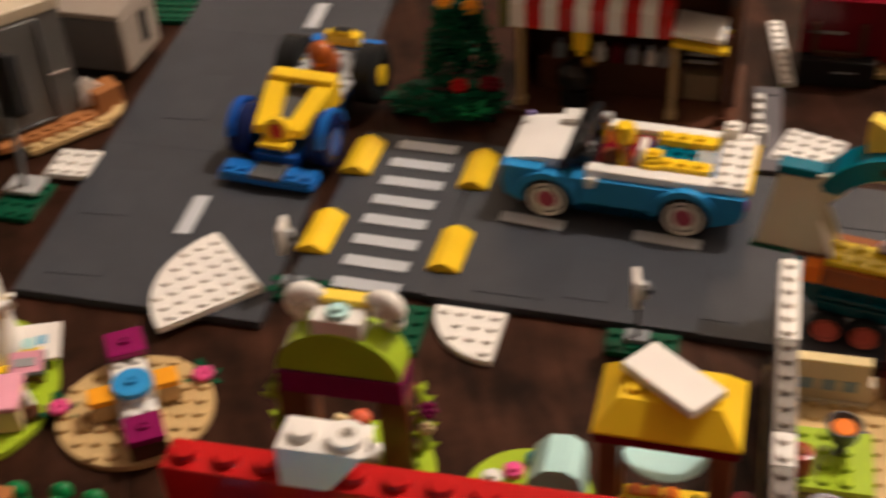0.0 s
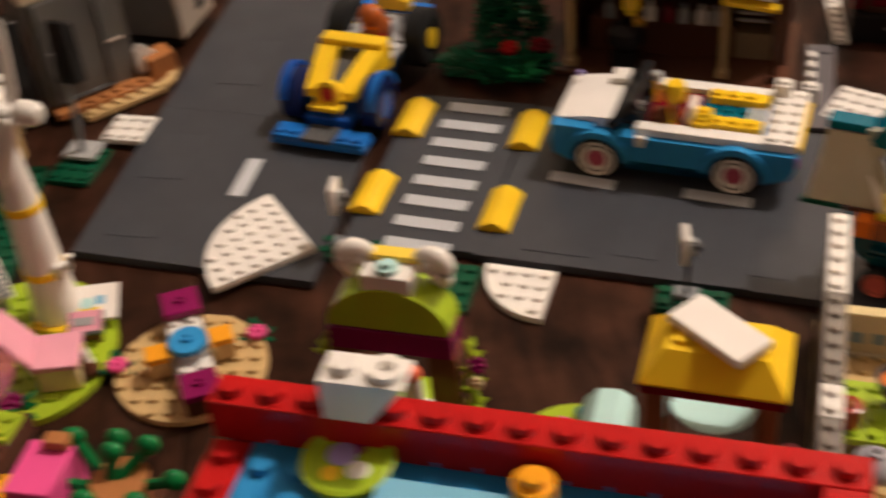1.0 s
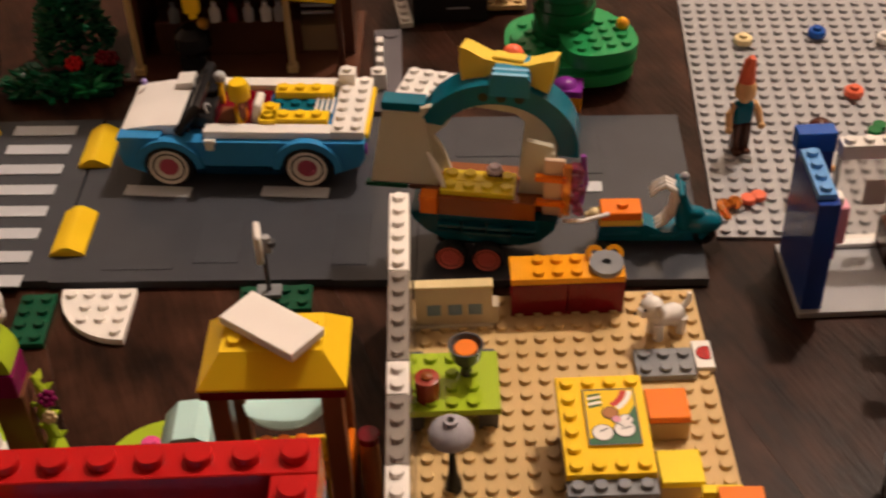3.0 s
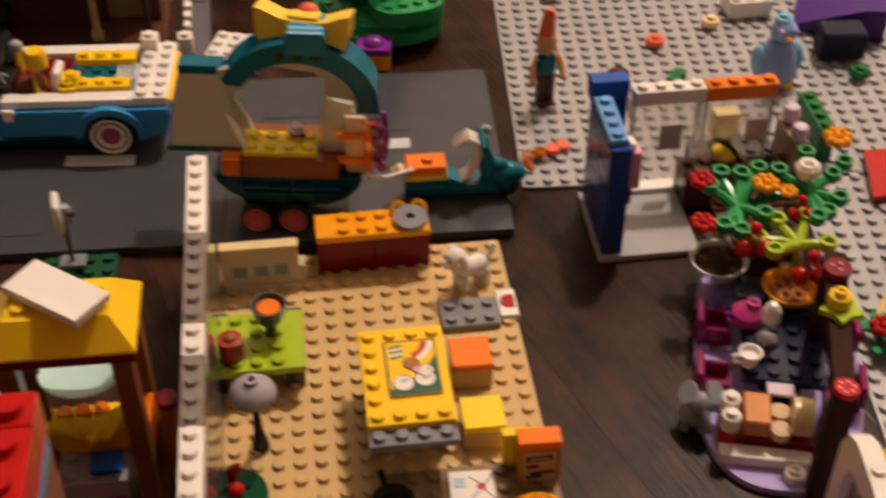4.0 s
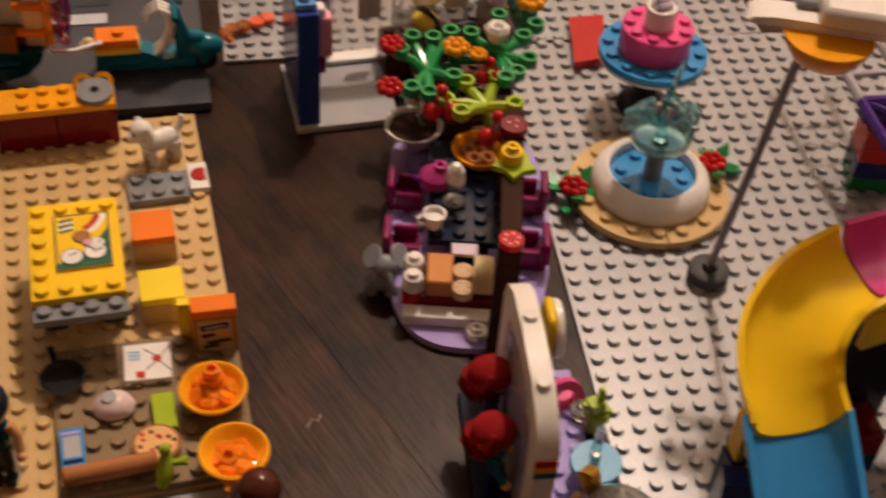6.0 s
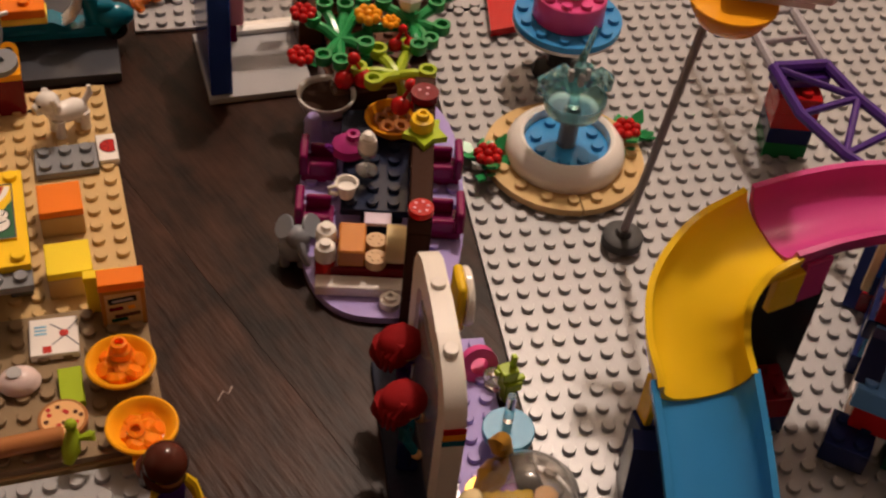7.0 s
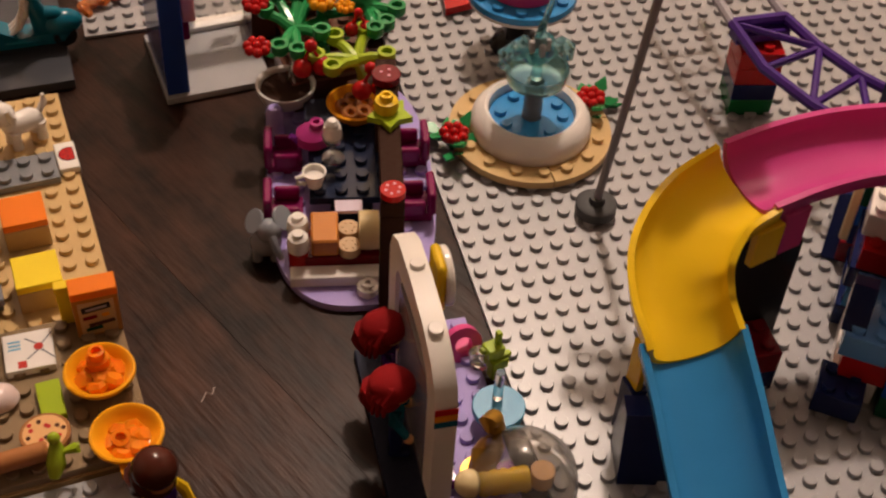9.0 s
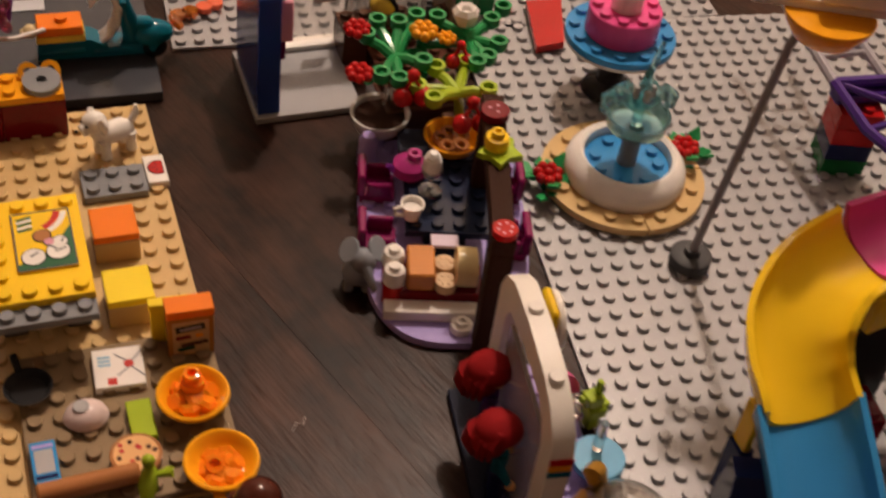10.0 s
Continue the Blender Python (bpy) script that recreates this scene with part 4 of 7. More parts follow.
def shop():
    s = thing("toy_shop", -10.6, 26.6, 0, -2, "brown toy street shop with a red and white awning", "toy shop")
    part("base_plate", rbox(16, 9, 0.4, 0.05), "brown", s, 0, 0.6, 0)
    # Unseen storey, added for the shade it throws on the street.
    part("unseen_storey", rbox(15.0, 7.2, 9.0, 0.06), "brown", s, 0, 0.9, 10.45)
    # Unseen slab, added to keep light out of the shop's inside.
    part("unseen_ceiling", rbox(15, 7.6, 0.5, 0.05), "brown", s, 0, 0.8, 9.9)
    part("back_wall", rbox(15, 0.9, 12), "brown", s, 0, 4.3, 0.4)
    for x in (-7.3, 7.2):
        part("side_wall", rbox(0.8, 5, 12), "brown", s, x, 1.6, 0.4)
    for x in (-6.9, 3.5, 6.9):
        part("post", jn(rbox(0.7, 0.7, 0.5), mv(lathe([(0, 0), (0.24, 0), (0.24, 6.2), (0, 6.2)], 12), 0, 0, 0.4)), "tan" if x in (3.5, -6.9) else "brown", s, x, -2.9, 0.4)
    w = 1.09
    for k in range(10):
        part("awning_strip", side([(-0.15, 0), (0.1, 0), (0.12, 1.45), (2.6, 2.9), (2.6, 3.15), (0, 1.75), (-0.12, 1.65)], w - 0.03), "white" if k % 2 == 0 else "red", s, -6.95 + w * k, -3.5, 6.75, rz=90, label="white awning strip" if k % 2 == 0 else "red awning strip")
    part("awning_end", rbox(0.6, 0.6, 2.2, 0.05), "olive", s, -7.85, -3.3, 6.6)
    part("sign_beam", rbox(11.5, 0.8, 1.0, 0.05), "mid_grey", s, -1.4, -0.2, 8.3)
    part("roof_corner", mv(rbox(3.4, 3.2, 0.4, 0.05), ry=6), "white", s, 5.0, -2.2, 6.9)
    part("roof_edge", mv(rbox(3.6, 3.2, 0.35, 0.05), ry=6), "yellow", s, 5.1, -2.4, 6.2)
    part("hanging_bag", jn(rbox(1.1, 0.7, 1.7, 0.1), mv(disc(0.3, 0.5), 0, 0, -0.4)), "yellow", s, -2.7, -3.0, 5.1)
    part("hanging_bag", mv(ball(0.42, 12), 0, 0, 0), "gold", s, -2.2, -2.6, 4.0)
    part("dark_pot", lathe([(0, 0), (0.9, 0), (1.3, 0.6), (1.2, 1.5), (0.6, 2.0), (0, 2.0)], 16), "black", s, -3.2, -2.2, 1.6)
    part("pot_stand", rbox(1.8, 1.4, 1.2, 0.05), "black", s, -3.2, -2.2, 0.4)
    part("counter", rbox(10, 2.2, 2.6, 0.06), "brown", s, -1.0, 0.4, 0.4)
    for x, m in ((-4.6, "mid_grey"), (-0.6, "dark_red"), (0.5, "light_grey"), (1.7, "white"), (-1.8, "white"), (2.6, "light_grey")):
        part("bottle", lathe([(0, 0), (0.38, 0), (0.4, 0.8), (0.18, 1.1), (0.2, 1.4), (0, 1.4)], 12), m, s, x, -0.5, 3.02)
    for k in range(3):
        part("shelf_slat", rbox(2.2, 0.25, 0.24, 0.04), "light_grey", s, 5.1, 0.2, 3.0 + 0.55 * k)
    part("stove", rbox(2.6, 2.0, 2.0, 0.06), "dark_tan", s, 5.2, 0.6, 0.4)


shop()


def leaf_bush(parent, name, n, rx, ry, rz, size, mat, seed, z0=0.0):
    """Many small rounded plastic leaves round a stem."""
    rnd = random.Random(seed)
    gs = []
    lf = prism([(0, 0), (0.35, 0.12), (0.8, 0.3), (1.15, 0.1), (1.3, 0), (1.15, -0.1), (0.8, -0.3), (0.35, -0.12)], 0.12)
    for k in range(n):
        a, q = rnd.uniform(0, 360), rnd.random()
        zz = z0 + rz * q
        r = 1 - 0.65 * q
        x, y = rx * r * 0.55 * math.cos(radians(a)), ry * r * 0.55 * math.sin(radians(a))
        gs.append(mv(lf, x, y, zz, rnd.uniform(-25, 25), rnd.uniform(-45, 10), a, s=size * rnd.uniform(0.7, 1.15)))
        if k % 3 == 0:
            gs.append(mv(STUD, x * 1.3, y * 1.3, zz + 0.12, s=size * 0.9))
    return part(name, jn(*gs), mat, parent)


def blossom(parent, x, y, z, mat, r=0.55, name="flower", tilt=0):
    gs = [mv(ball(r * 0.34, 10), r * 0.6 * math.cos(a), r * 0.6 * math.sin(a), 0.08) for a in np.arange(0, 6.2, 2 * math.pi / 7)]
    part(name, jn(mv(disc(r * 0.55, 0.2, 12), 0, 0, -0.1), *gs, mv(ball(r * 0.3, 10), 0, 0, 0.16)), mat, parent, x, y, z, rx=tilt)


def street_bush():
    b = thing("bush", -21.9, 24.4, 0, 0, "dark green toy bush with red flowers beside the road", "bush")
    part("base_plate", brick(7, 3, PL), "dark_green", b, -0.8, -1.2, 0)
    leaf_bush(b, "leaves", 210, 6.6, 3.4, 1.0, 0.8, "bush_green", 3, 0.4).location = (-0.8 * U, -1.3 * U, 0)
    rnd = random.Random(11)
    core = [mv(ball(rnd.uniform(0.55, 0.8), 10), rnd.uniform(-0.6, 0.6), rnd.uniform(-0.5, 0.5), 1.2 + 0.58 * k) for k in range(9)]
    part("stem", jn(lathe([(0, 0), (0.3, 0), (0.25, 6), (0, 6)], 8), *core), "dark_green", b, -0.6, 2.5, 0.2)
    leaf_bush(b, "tall_leaves", 520, 3.6, 3.2, 5.4, 0.85, "bush_green", 5, 0.7).location = (-0.6 * U, 2.5 * U, 0)
    for x, y, z, m in ((0.0, -0.9, 1.6, "red"), (1.9, -0.5, 1.7, "dark_red"), (2.3, -0.2, 1.5, "dark_red")):
        blossom(b, x, y, z, m, 0.7, tilt=30)
    part("light_leaves", jn(*[mv(prism([(0, 0), (0.5, 0.25), (1.1, 0), (0.5, -0.25)], 0.14), 0.3 * math.cos(a), 0.3 * math.sin(a), 0, 10, -20, math.degrees(a)) for a in np.arange(0, 6.2, 1.05)]), "bright_green", b, 1.4, -3.0, 0.9)
    for x, y, z in ((-1.5, 2.0, 6.5), (0.4, 1.9, 6.3)):
        blossom(b, x, y, z, "amber", 0.7, tilt=30)


street_bush()


def street_sign(x, y, rz):
    s = thing("street_sign", x, y, 0, rz, "white toy street sign on a thin post and green plate", "street sign", "street signs")
    part("base_plate", brick(4, 2, PL), "dark_green", s, 0.3, -0.1, 0)
    part("foot", tile(1.4, 1.0, 0.3), "mid_grey", s, 0, 0, PL + 0.2)
    part("post", lathe([(0, 0), (0.2, 0), (0.13, 0.3), (0.13, 3.0), (0, 3.0)], 10), "dark_grey", s, 0, 0, 0.6)
    part("plate", rbox(1.6, 0.4, 1.9, 0.12), "white", s, -0.2, 0, 3.2, rz=98)
    part("box", jn(rbox(0.5, 0.5, 0.8, 0.06), mv(STUD, 0, 0, 0.8, s=(0.8, 0.8, 1))), "light_grey", s, 0.2, 0.1, 3.5)
    part("clip", ring(0.1, 0.25, 0.3, 12), "dark_grey", s, 0.45, 0.0, 4.0)


street_sign(-27.2, 1.85, 0)
street_sign(-6.95, 0.5, 0)
solid("green_plate", brick(2, 4, PL), "dark_green", -19.75, -0.6, 0, 0, "dark green studded plate on the wooden floor", "toy plate")


def quarter_plate(x, y, z, rz, r, label, rx=0):
    pts = [(0, 0)] + arc(0, 0, r, 0, 90, 20)
    at = [(i + 0.5, j + 0.5) for i in range(int(r)) for j in range(int(r)) if math.hypot(i + 0.75, j + 0.75) < r]
    solid("quarter_plate", jn(prism(pts, PL), studs(at, PL)), "white", x, y, z, rz, label, "toy plate", "white quarter plates", rx=rx)


quarter_plate(-28.75, 0.85, ROAD_Z + 0.02, 134.5, 6.5, "large white quarter round studded plate lying on the road edge")
quarter_plate(-14.4, 1.55, 0.02, 178, 4.1, "small white quarter round studded plate on the wooden floor")


def loose_white_plates():
    solid("white_plate", brick(3, 3, PL), "white", -45.85, 11.55, 0.3, 2, "white studded plate lying at the road side", "toy plate")
    solid("white_plate", brick(4, 4, PL), "white", 2.0, 20.9, 0.02, -18.7, "white studded plate behind the trailer", "toy plate")
    solid("white_strip", brick(1, 9, PL), "white", -0.1, 33.8, 0.0, 7.7, "long white studded strip lying at the stall", "toy plate")
    p = thing("grey_plank", -0.75, 23.4, 0, 1, "grey toy plank with a row of white bricks beside the shop", "toy plank")
    part("plank", jn(rbox(1.9, 10.4, 0.4, 0.04), mv(disc(0.5, 0.1, 16), 0.2, 4.4, 0.4)), "plank_grey", p)
    for k in range(4):
        part("white_brick", rbox(0.5, 0.75, 0.35, 0.05), "white", p, -0.55, -0.6 + 1.3 * k, 0.42)
    part("end_brick", brick(1, 1, BR), "white", p, -0.6, -2.2, 0.42)


loose_white_plates()

# ---------------------------------------------------------------- trailer and scooter


def trailer():
    t = thing("food_trailer", 5.87, 3.77, ROAD_Z, -8.5, "teal and tan toy food trailer with a big arch", "toy trailer")
    t.rotation_euler.y = radians(1.5)
    for x in (-2.65, -0.62):
        for y in (-1.9, 1.9):
            wheel(t, x, y, 0.9 + x * 0.03, 0.9, 0.7, "rim_red", -1 if y < 0 else 1, "rim_red", q=0.82)
    part("axle_block", rbox(4.2, 2.4, 0.6, 0.05), "black", t, -1.4, 0.1, 1.0)
    hull = [(-4.9, 3.4), (-4.7, 2.9), (-4.0, 2.2), (-3.0, 1.65), (1.2, 1.6), (2.2, 2.0), (2.9, 2.8), (3.1, 3.4)]
    # Shade painted in: hull and its tiles darker than the trailer's other teal.
    part("hull", side(hull, 3.5), "dark_teal", t, 0, 0.1, 0)
    for k in range(4):
        part("hull_tile", rbox(1.25, 0.45, 0.22, 0.05), "dark_teal", t, -2.75 + 1.35 * k, -1.82, 2.75)
        part("hull_step", rbox(1.25, 0.3, 0.22, 0.05), "dark_teal", t, -2.75 + 1.35 * k, -1.75, 2.25)
    part("side_band", rbox(5.2, 0.8, 1.15, 0.05), "rust", t, -0.75, -1.35, 3.4)
    part("corner_brick", rbox(0.95, 0.9, 1.1, 0.05), "orange", t, -3.9, -1.25, 3.35)
    part("inner_floor", rbox(6.6, 2.6, 1.1, 0.05), "rust", t, -0.9, 0.4, 3.4)
    part("counter_plate", brick(4, 1, PL), "lemon", t, -1.3, -0.95, 4.45)
    part("counter_step", brick(4, 1, PL), "lemon", t, -1.3, 0.05, 4.45)
    part("saucer", jn(disc(0.42, 0.2, 18), mv(disc(0.3, 0.2, 16), 0, 0, 0.2)), "pale_lilac", t, -0.5, 0.1, 5.2)
    part("saucer_base", rbox(0.8, 0.6, 0.14, 0.05), "brown", t, -0.45, 0.0, 5.06)
    # arch
    ell = [(-0.45 + 4.4 * math.cos(radians(a)), 6.4 + 4.0 * math.sin(radians(a))) for a in np.linspace(-4, 160, 26)]
    inn = [(-0.45 + 3.25 * math.cos(radians(a)), 6.4 + 2.8 * math.sin(radians(a))) for a in np.linspace(154, -4, 26)]
    part("arch", side(ell + inn, 1.9), "teal", t, 0, 1.5, 0)
    for k in range(3):
        part("peg_hole", disc(0.27, 0.06, 14), "black", t, -1.25 + 0.95 * k, 0.57, 9.6, rx=90)
    part("awning_tile", tile(2.4, 1.1, 0.5), "teal", t, -5.55, 1.35, 8.2)
    # clear tan wall round an uneven opening
    wall = [(-4.6, 4.6), (-2.9, 4.6), (-3.2, 5.6), (-3.6, 6.4), (-3.9, 6.9), (-3.2, 7.7), (-2.7, 8.5), (-1.6, 8.95), (0.5, 8.7), (1.0, 8.2), (0.75, 4.6), (2.7, 4.6), (2.9, 6.8), (2.4, 8.3), (0.8, 9.5), (-2.4, 9.5), (-3.8, 8.8), (-4.6, 8.6)]
    part("window_wall", side(wall, 0.35), "clear_tan", t, 0, 0.75, 0).visible_shadow = False
    part("end_wall", rbox(0.45, 2.4, 3.6, 0.05), "clear_tan", t, 2.5, 0.6, 3.5).visible_shadow = False
    part("pillar_panel", side([(0.75, 3.5), (2.5, 3.5), (2.6, 7.6), (1.2, 7.9)], 0.35), "clear_tan", t, 0, -0.55, 0).visible_shadow = False
    part("flap", mv(side([(-1.75, 0), (1.9, 0), (1.0, 3.9), (-1.25, 3.9)], 0.3), 0, 0, 0, -19), "clear_tan", t, -5.4, -0.5, 4.5).visible_shadow = False
    part("flap_edge", tile(2.3, 0.45, 0.28), "dark_green", t, -6.3, -0.55, 4.25)
    part("flap_foot", tile(2.0, 0.45, 0.28), "brown", t, -4.1, -0.55, 4.25)
    part("curved_fin", tube([(-4.1, -0.5, 6.6), (-3.6, -0.8, 5.9), (-3.1, -1.1, 4.8)], [0.06, 0.22, 0.14], 8), "white", t)
    part("top_block", side([(-1.05, 0), (1.05, 0), (1.05, 1.0), (0.85, 1.3), (-0.85, 1.3), (-1.05, 1.0)], 2.1), "top_teal", t, 0.15, 1.3, 9.9)
    # Gloss highlights of the teal block, painted as two pale bars.
    part("top_highlight", jn(*[mv(rbox(1.9, 0.22, 0.03, 0.01), 0, -0.55 + 0.5 * k, 0) for k in range(2)]), "sky", t, 0.15, 0.9, 11.2, label="pale painted highlight on the teal block")
    wing = [(0.3, 0.3), (1.2, -0.2), (2.3, -0.55), (2.5, 0.2), (2.55, 1.3), (2.2, 1.25), (1.2, 0.85), (0.3, 0.75)]
    part("bow", jn(mv(rbox(2.2, 1.5, 0.5, 0.15), 0, 0, 0.3), mv(rbox(1.7, 1.0, 0.2, 0.08), 0, 0, 0.8), side(wing, 1.4), mv(side([(-x, z) for x, z in wing[::-1]], 1.4))), "cool_yellow", t, -0.05, 1.9, 10.35, rx=-10, rz=-9)
    part("bow_knot", mv(ball(0.55, 12, 0.7), 0, 0, 0.2), "coral", t, 0.1, 2.8, 10.9)
    # lit sign hanging from the end wall
    part("sign_panel", rbox(1.1, 0.3, 3.8, 0.05), "clear_peach", t, 2.75, -0.9, 3.2)
    for z in (4.1, 5.7):
        part("sign_arm", rbox(1.7, 0.4, 0.36, 0.05), "orange", t, 2.6, -1.1, z)
    part("sign_bar", rbox(0.5, 0.5, 3.2, 0.08), "clear_orange", t, 3.45, -1.1, 3.6)
    part("neon_sign", tube([(0.2 * math.sin(3 * a), 0.3 * math.cos(5 * a), 3.3 * a / 6) for a in np.arange(0, 6.01, 0.4)], 0.26, 8), "clear_pink", t, 4.0, -0.9, 3.5)
    part("neon_edge", tube([(0.3, 0, 0.2), (0.5, 0.1, 1.8), (0.35, 0, 3.6)], [0.15, 0.22, 0.15], 8), "grape", t, 3.85, -0.4, 3.4)
    part("tow_bar", tube([(3.4, -1.2, 3.2), (4.4, -0.6, 2.8), (5.8, 0.3, 2.7)], 0.12, 8), "white", t)


trailer()


def scooter():
    s = thing("scooter", 14.85, 3.95, ROAD_Z, -2, "teal toy scooter with an orange seat and white shield", "scooter")
    part("body", jn(side([(-3.6, 0.45), (2.2, 0.35), (2.6, 0.9), (1.3, 1.05), (0.0, 0.95), (-0.9, 1.5), (-3.5, 1.5)], 1.2), mv(rbox(2.2, 1.5, 0.35, 0.12), -2.3, 0, 0.75), mv(rbox(2.0, 1.35, 0.3, 0.1), 0.2, 0, 0.55)), "teal", s)
    part("front_column", tube([(1.3, 0, 1.0), (1.15, 0, 2.0), (0.85, 0, 3.1), (0.8, 0, 3.9)], [0.55, 0.5, 0.42, 0.3], 12), "teal", s)
    part("front_guard", jn(mv(ball(0.95, 18, 0.75), 2.2, 0, 1.25, s=(1.25, 0.8, 1)), tube([(1.2, 0, 2.0), (2.0, 0, 1.8), (2.9, 0, 1.1)], [0.4, 0.45, 0.2], 10)), "teal", s)
    for x in (-2.6, 2.3):
        part("tyre", lathe([(0.3, -0.25), (0.62, -0.25), (0.7, 0), (0.62, 0.25), (0.3, 0.25)], 20), "tyre", s, x, -0.35 if x > 0 else 0, 0.7, rx=90)
    part("seat_block", rbox(2.4, 1.4, 0.4, 0.05), "cool_yellow", s, -2.35, 0, 1.5)
    part("seat", jn(rbox(2.25, 1.4, 0.55, 0.06), mv(STUD, 0.1, 0, 0.55)), "orange", s, -2.35, 0, 1.9)
    part("bag", jn(mv(ball(0.38, 12), 0, 0, 0), mv(rbox(0.4, 0.5, 0.4, 0.1), -0.3, 0, -0.3)), "cream", s, -3.8, 0, 1.9)
    hook = [(-0.8, 3.3), (-0.5, 3.75), (0.0, 4.05), (0.45, 3.75), (0.62, 3.0), (0.45, 2.1), (0.1, 1.5), (-0.45, 1.1)]
    part("shield", jn(*[tube([(x, y, z) for x, z in hook], [0.06, 0.12, 0.17, 0.2, 0.2, 0.19, 0.16, 0.1], 8) for y in (-0.35, 0.0, 0.35)]), "white", s)
    part("handle_bar", tube([(0.8, -0.95, 3.7), (0.85, 0, 3.9), (0.8, 0.95, 3.7)], 0.18, 8), "teal", s)
    part("mirror", mv(ball(0.28, 10), 0, 0, 0), "light_grey", s, 1.1, 0.5, 4.0)
    part("indicator", disc(0.5, 0.25, 14), "clear_orange", s, 3.5, 0.7, 1.2, ry=50)


scooter()


def fir_tree():
    f = thing("fir_tree", 11.5, 23.7, 0, 0, "green toy fir tree of stacked plates with baubles", "toy tree")
    part("trunk", lathe([(0, 0), (0.9, 0), (0.9, 0.8), (0, 0.8)], 14), "brown", f)

    def lobes(r, p):
        return [(r * math.copysign(abs(math.cos(a)) ** p, math.cos(a)), r * math.copysign(abs(math.sin(a)) ** p, math.sin(a))) for a in np.arange(0, 6.28, 0.16)]

    def tier(r, z, h, mat, p=0.7, x=0.0, y=0.0, rz=0.0):
        at = [q for q in grid(10, 10) if abs(q[0] / r) ** 2.6 + abs(q[1] / r) ** 2.6 < 0.8]
        part("tier", jn(prism(lobes(r, p), h), studs(at, h)), mat, f, x, y, z, rz=rz, label="green studded tier")

    tier(4.3, 0.8, 0.8, "bright_green", 0.6)
    tier(3.9, 1.6, 0.5, "bright_green", 0.8, 0.2, 0.2, 20)
    tier(2.5, 2.1, 1.1, "bright_green", 0.7, 1.7, -1.7, 10)
    for k in range(9):
        part("tier", disc(2.15 - 0.1 * (k % 2) - 0.03 * k, 0.78, 16, 0.06), "fir_green", f, -0.3, 0.6, 2.1 + 0.8 * k, label="dark green round plate")
    for x, y, z, m in ((3.4, -1.0, 3.2, "amber"), (1.6, 0.9, 7.2, "amber"), (1.2, -1.0, 7.6, "coral"), (0.5, -1.1, 8.2, "magenta")):
        part("bauble", mv(ball(0.45, 12), 0, 0, 0.4), m, f, x, y, z)
    solid("gift_box", jn(paint(rbox(2.1, 1.7, 1.1, 0.05), "amber"), paint(mv(rbox(2.2, 1.8, 0.5, 0.05), 0, 0, 1.1), "grape"), paint(mv(ball(0.75, 12, 0.6), 0, 0, 1.6), "grape")), "amber", 10.85, 18.75, 0, -10, "amber and purple toy gift box beside the tree", "toy box")


fir_tree()


def red_stall():
    s = thing("market_stall", 4.6, 31.5, 0, 0, "dark red and black toy market stall with red goods", "toy stall")
    part("base", rbox(5.3, 3.2, 2.0, 0.06), "black", s, -0.95, 0, 0)
    part("body", rbox(5.8, 4, 4.2, 0.06), "dark_red", s, -0.7, 1.4, 1.98)
    part("tray_plate", brick(3, 2, PL), "tan", s, 3.0, 0.3, 0.3)
    part("red_drum", lathe([(0, 0), (1.2, 0), (1.25, 0.3), (1.25, 3.0), (1.1, 3.2), (0, 3.2)], 24), "red", s, 2.9, 1.2, 1.2)
    part("front_frame", jn(rbox(3.6, 0.3, 0.4, 0.05), mv(rbox(0.4, 0.3, 2.6, 0.05), -1.6, 0, 0), mv(rbox(0.4, 0.3, 2.6, 0.05), 1.6, 0, 0)), "brown", s, -1.0, -0.85, 2.0)
    rnd = random.Random(6)
    for k in range(8):
        part("goods", mv(ball(0.55, 12), 0, 0, 0.3), "red" if k % 2 else "dark_red", s, -3.1 + 0.75 * k, 0.6 + rnd.uniform(-0.3, 0.3), 6.1)
    for k in range(3):
        part("label_bar", rbox(0.7, 0.06, 0.25, 0.02), "light_grey", s, -2.6 + 0.8 * k, -0.66, 3.6)
    part("label_bar", rbox(1.6, 0.06, 0.14, 0.02), "light_grey", s, -0.4, -1.66, 1.1)
    solid("grey_plate", brick(12, 6, 0.3), "baseplate", 10.5, 38.0, 0, 0, "grey studded plate behind the stall", "toy plate")
    solid("leaf_disc", lathe([(0, 0), (0.6, 0), (1.9, 0.5), (2.0, 0.65), (0, 0.4)], 20), "lime", 16.7, 36.4, 0, 0, "lime green round toy dish on the floor", "dish")


red_stall()

# ---------------------------------------------------------------- near row: gate, round table, kiosk, red house, turbine


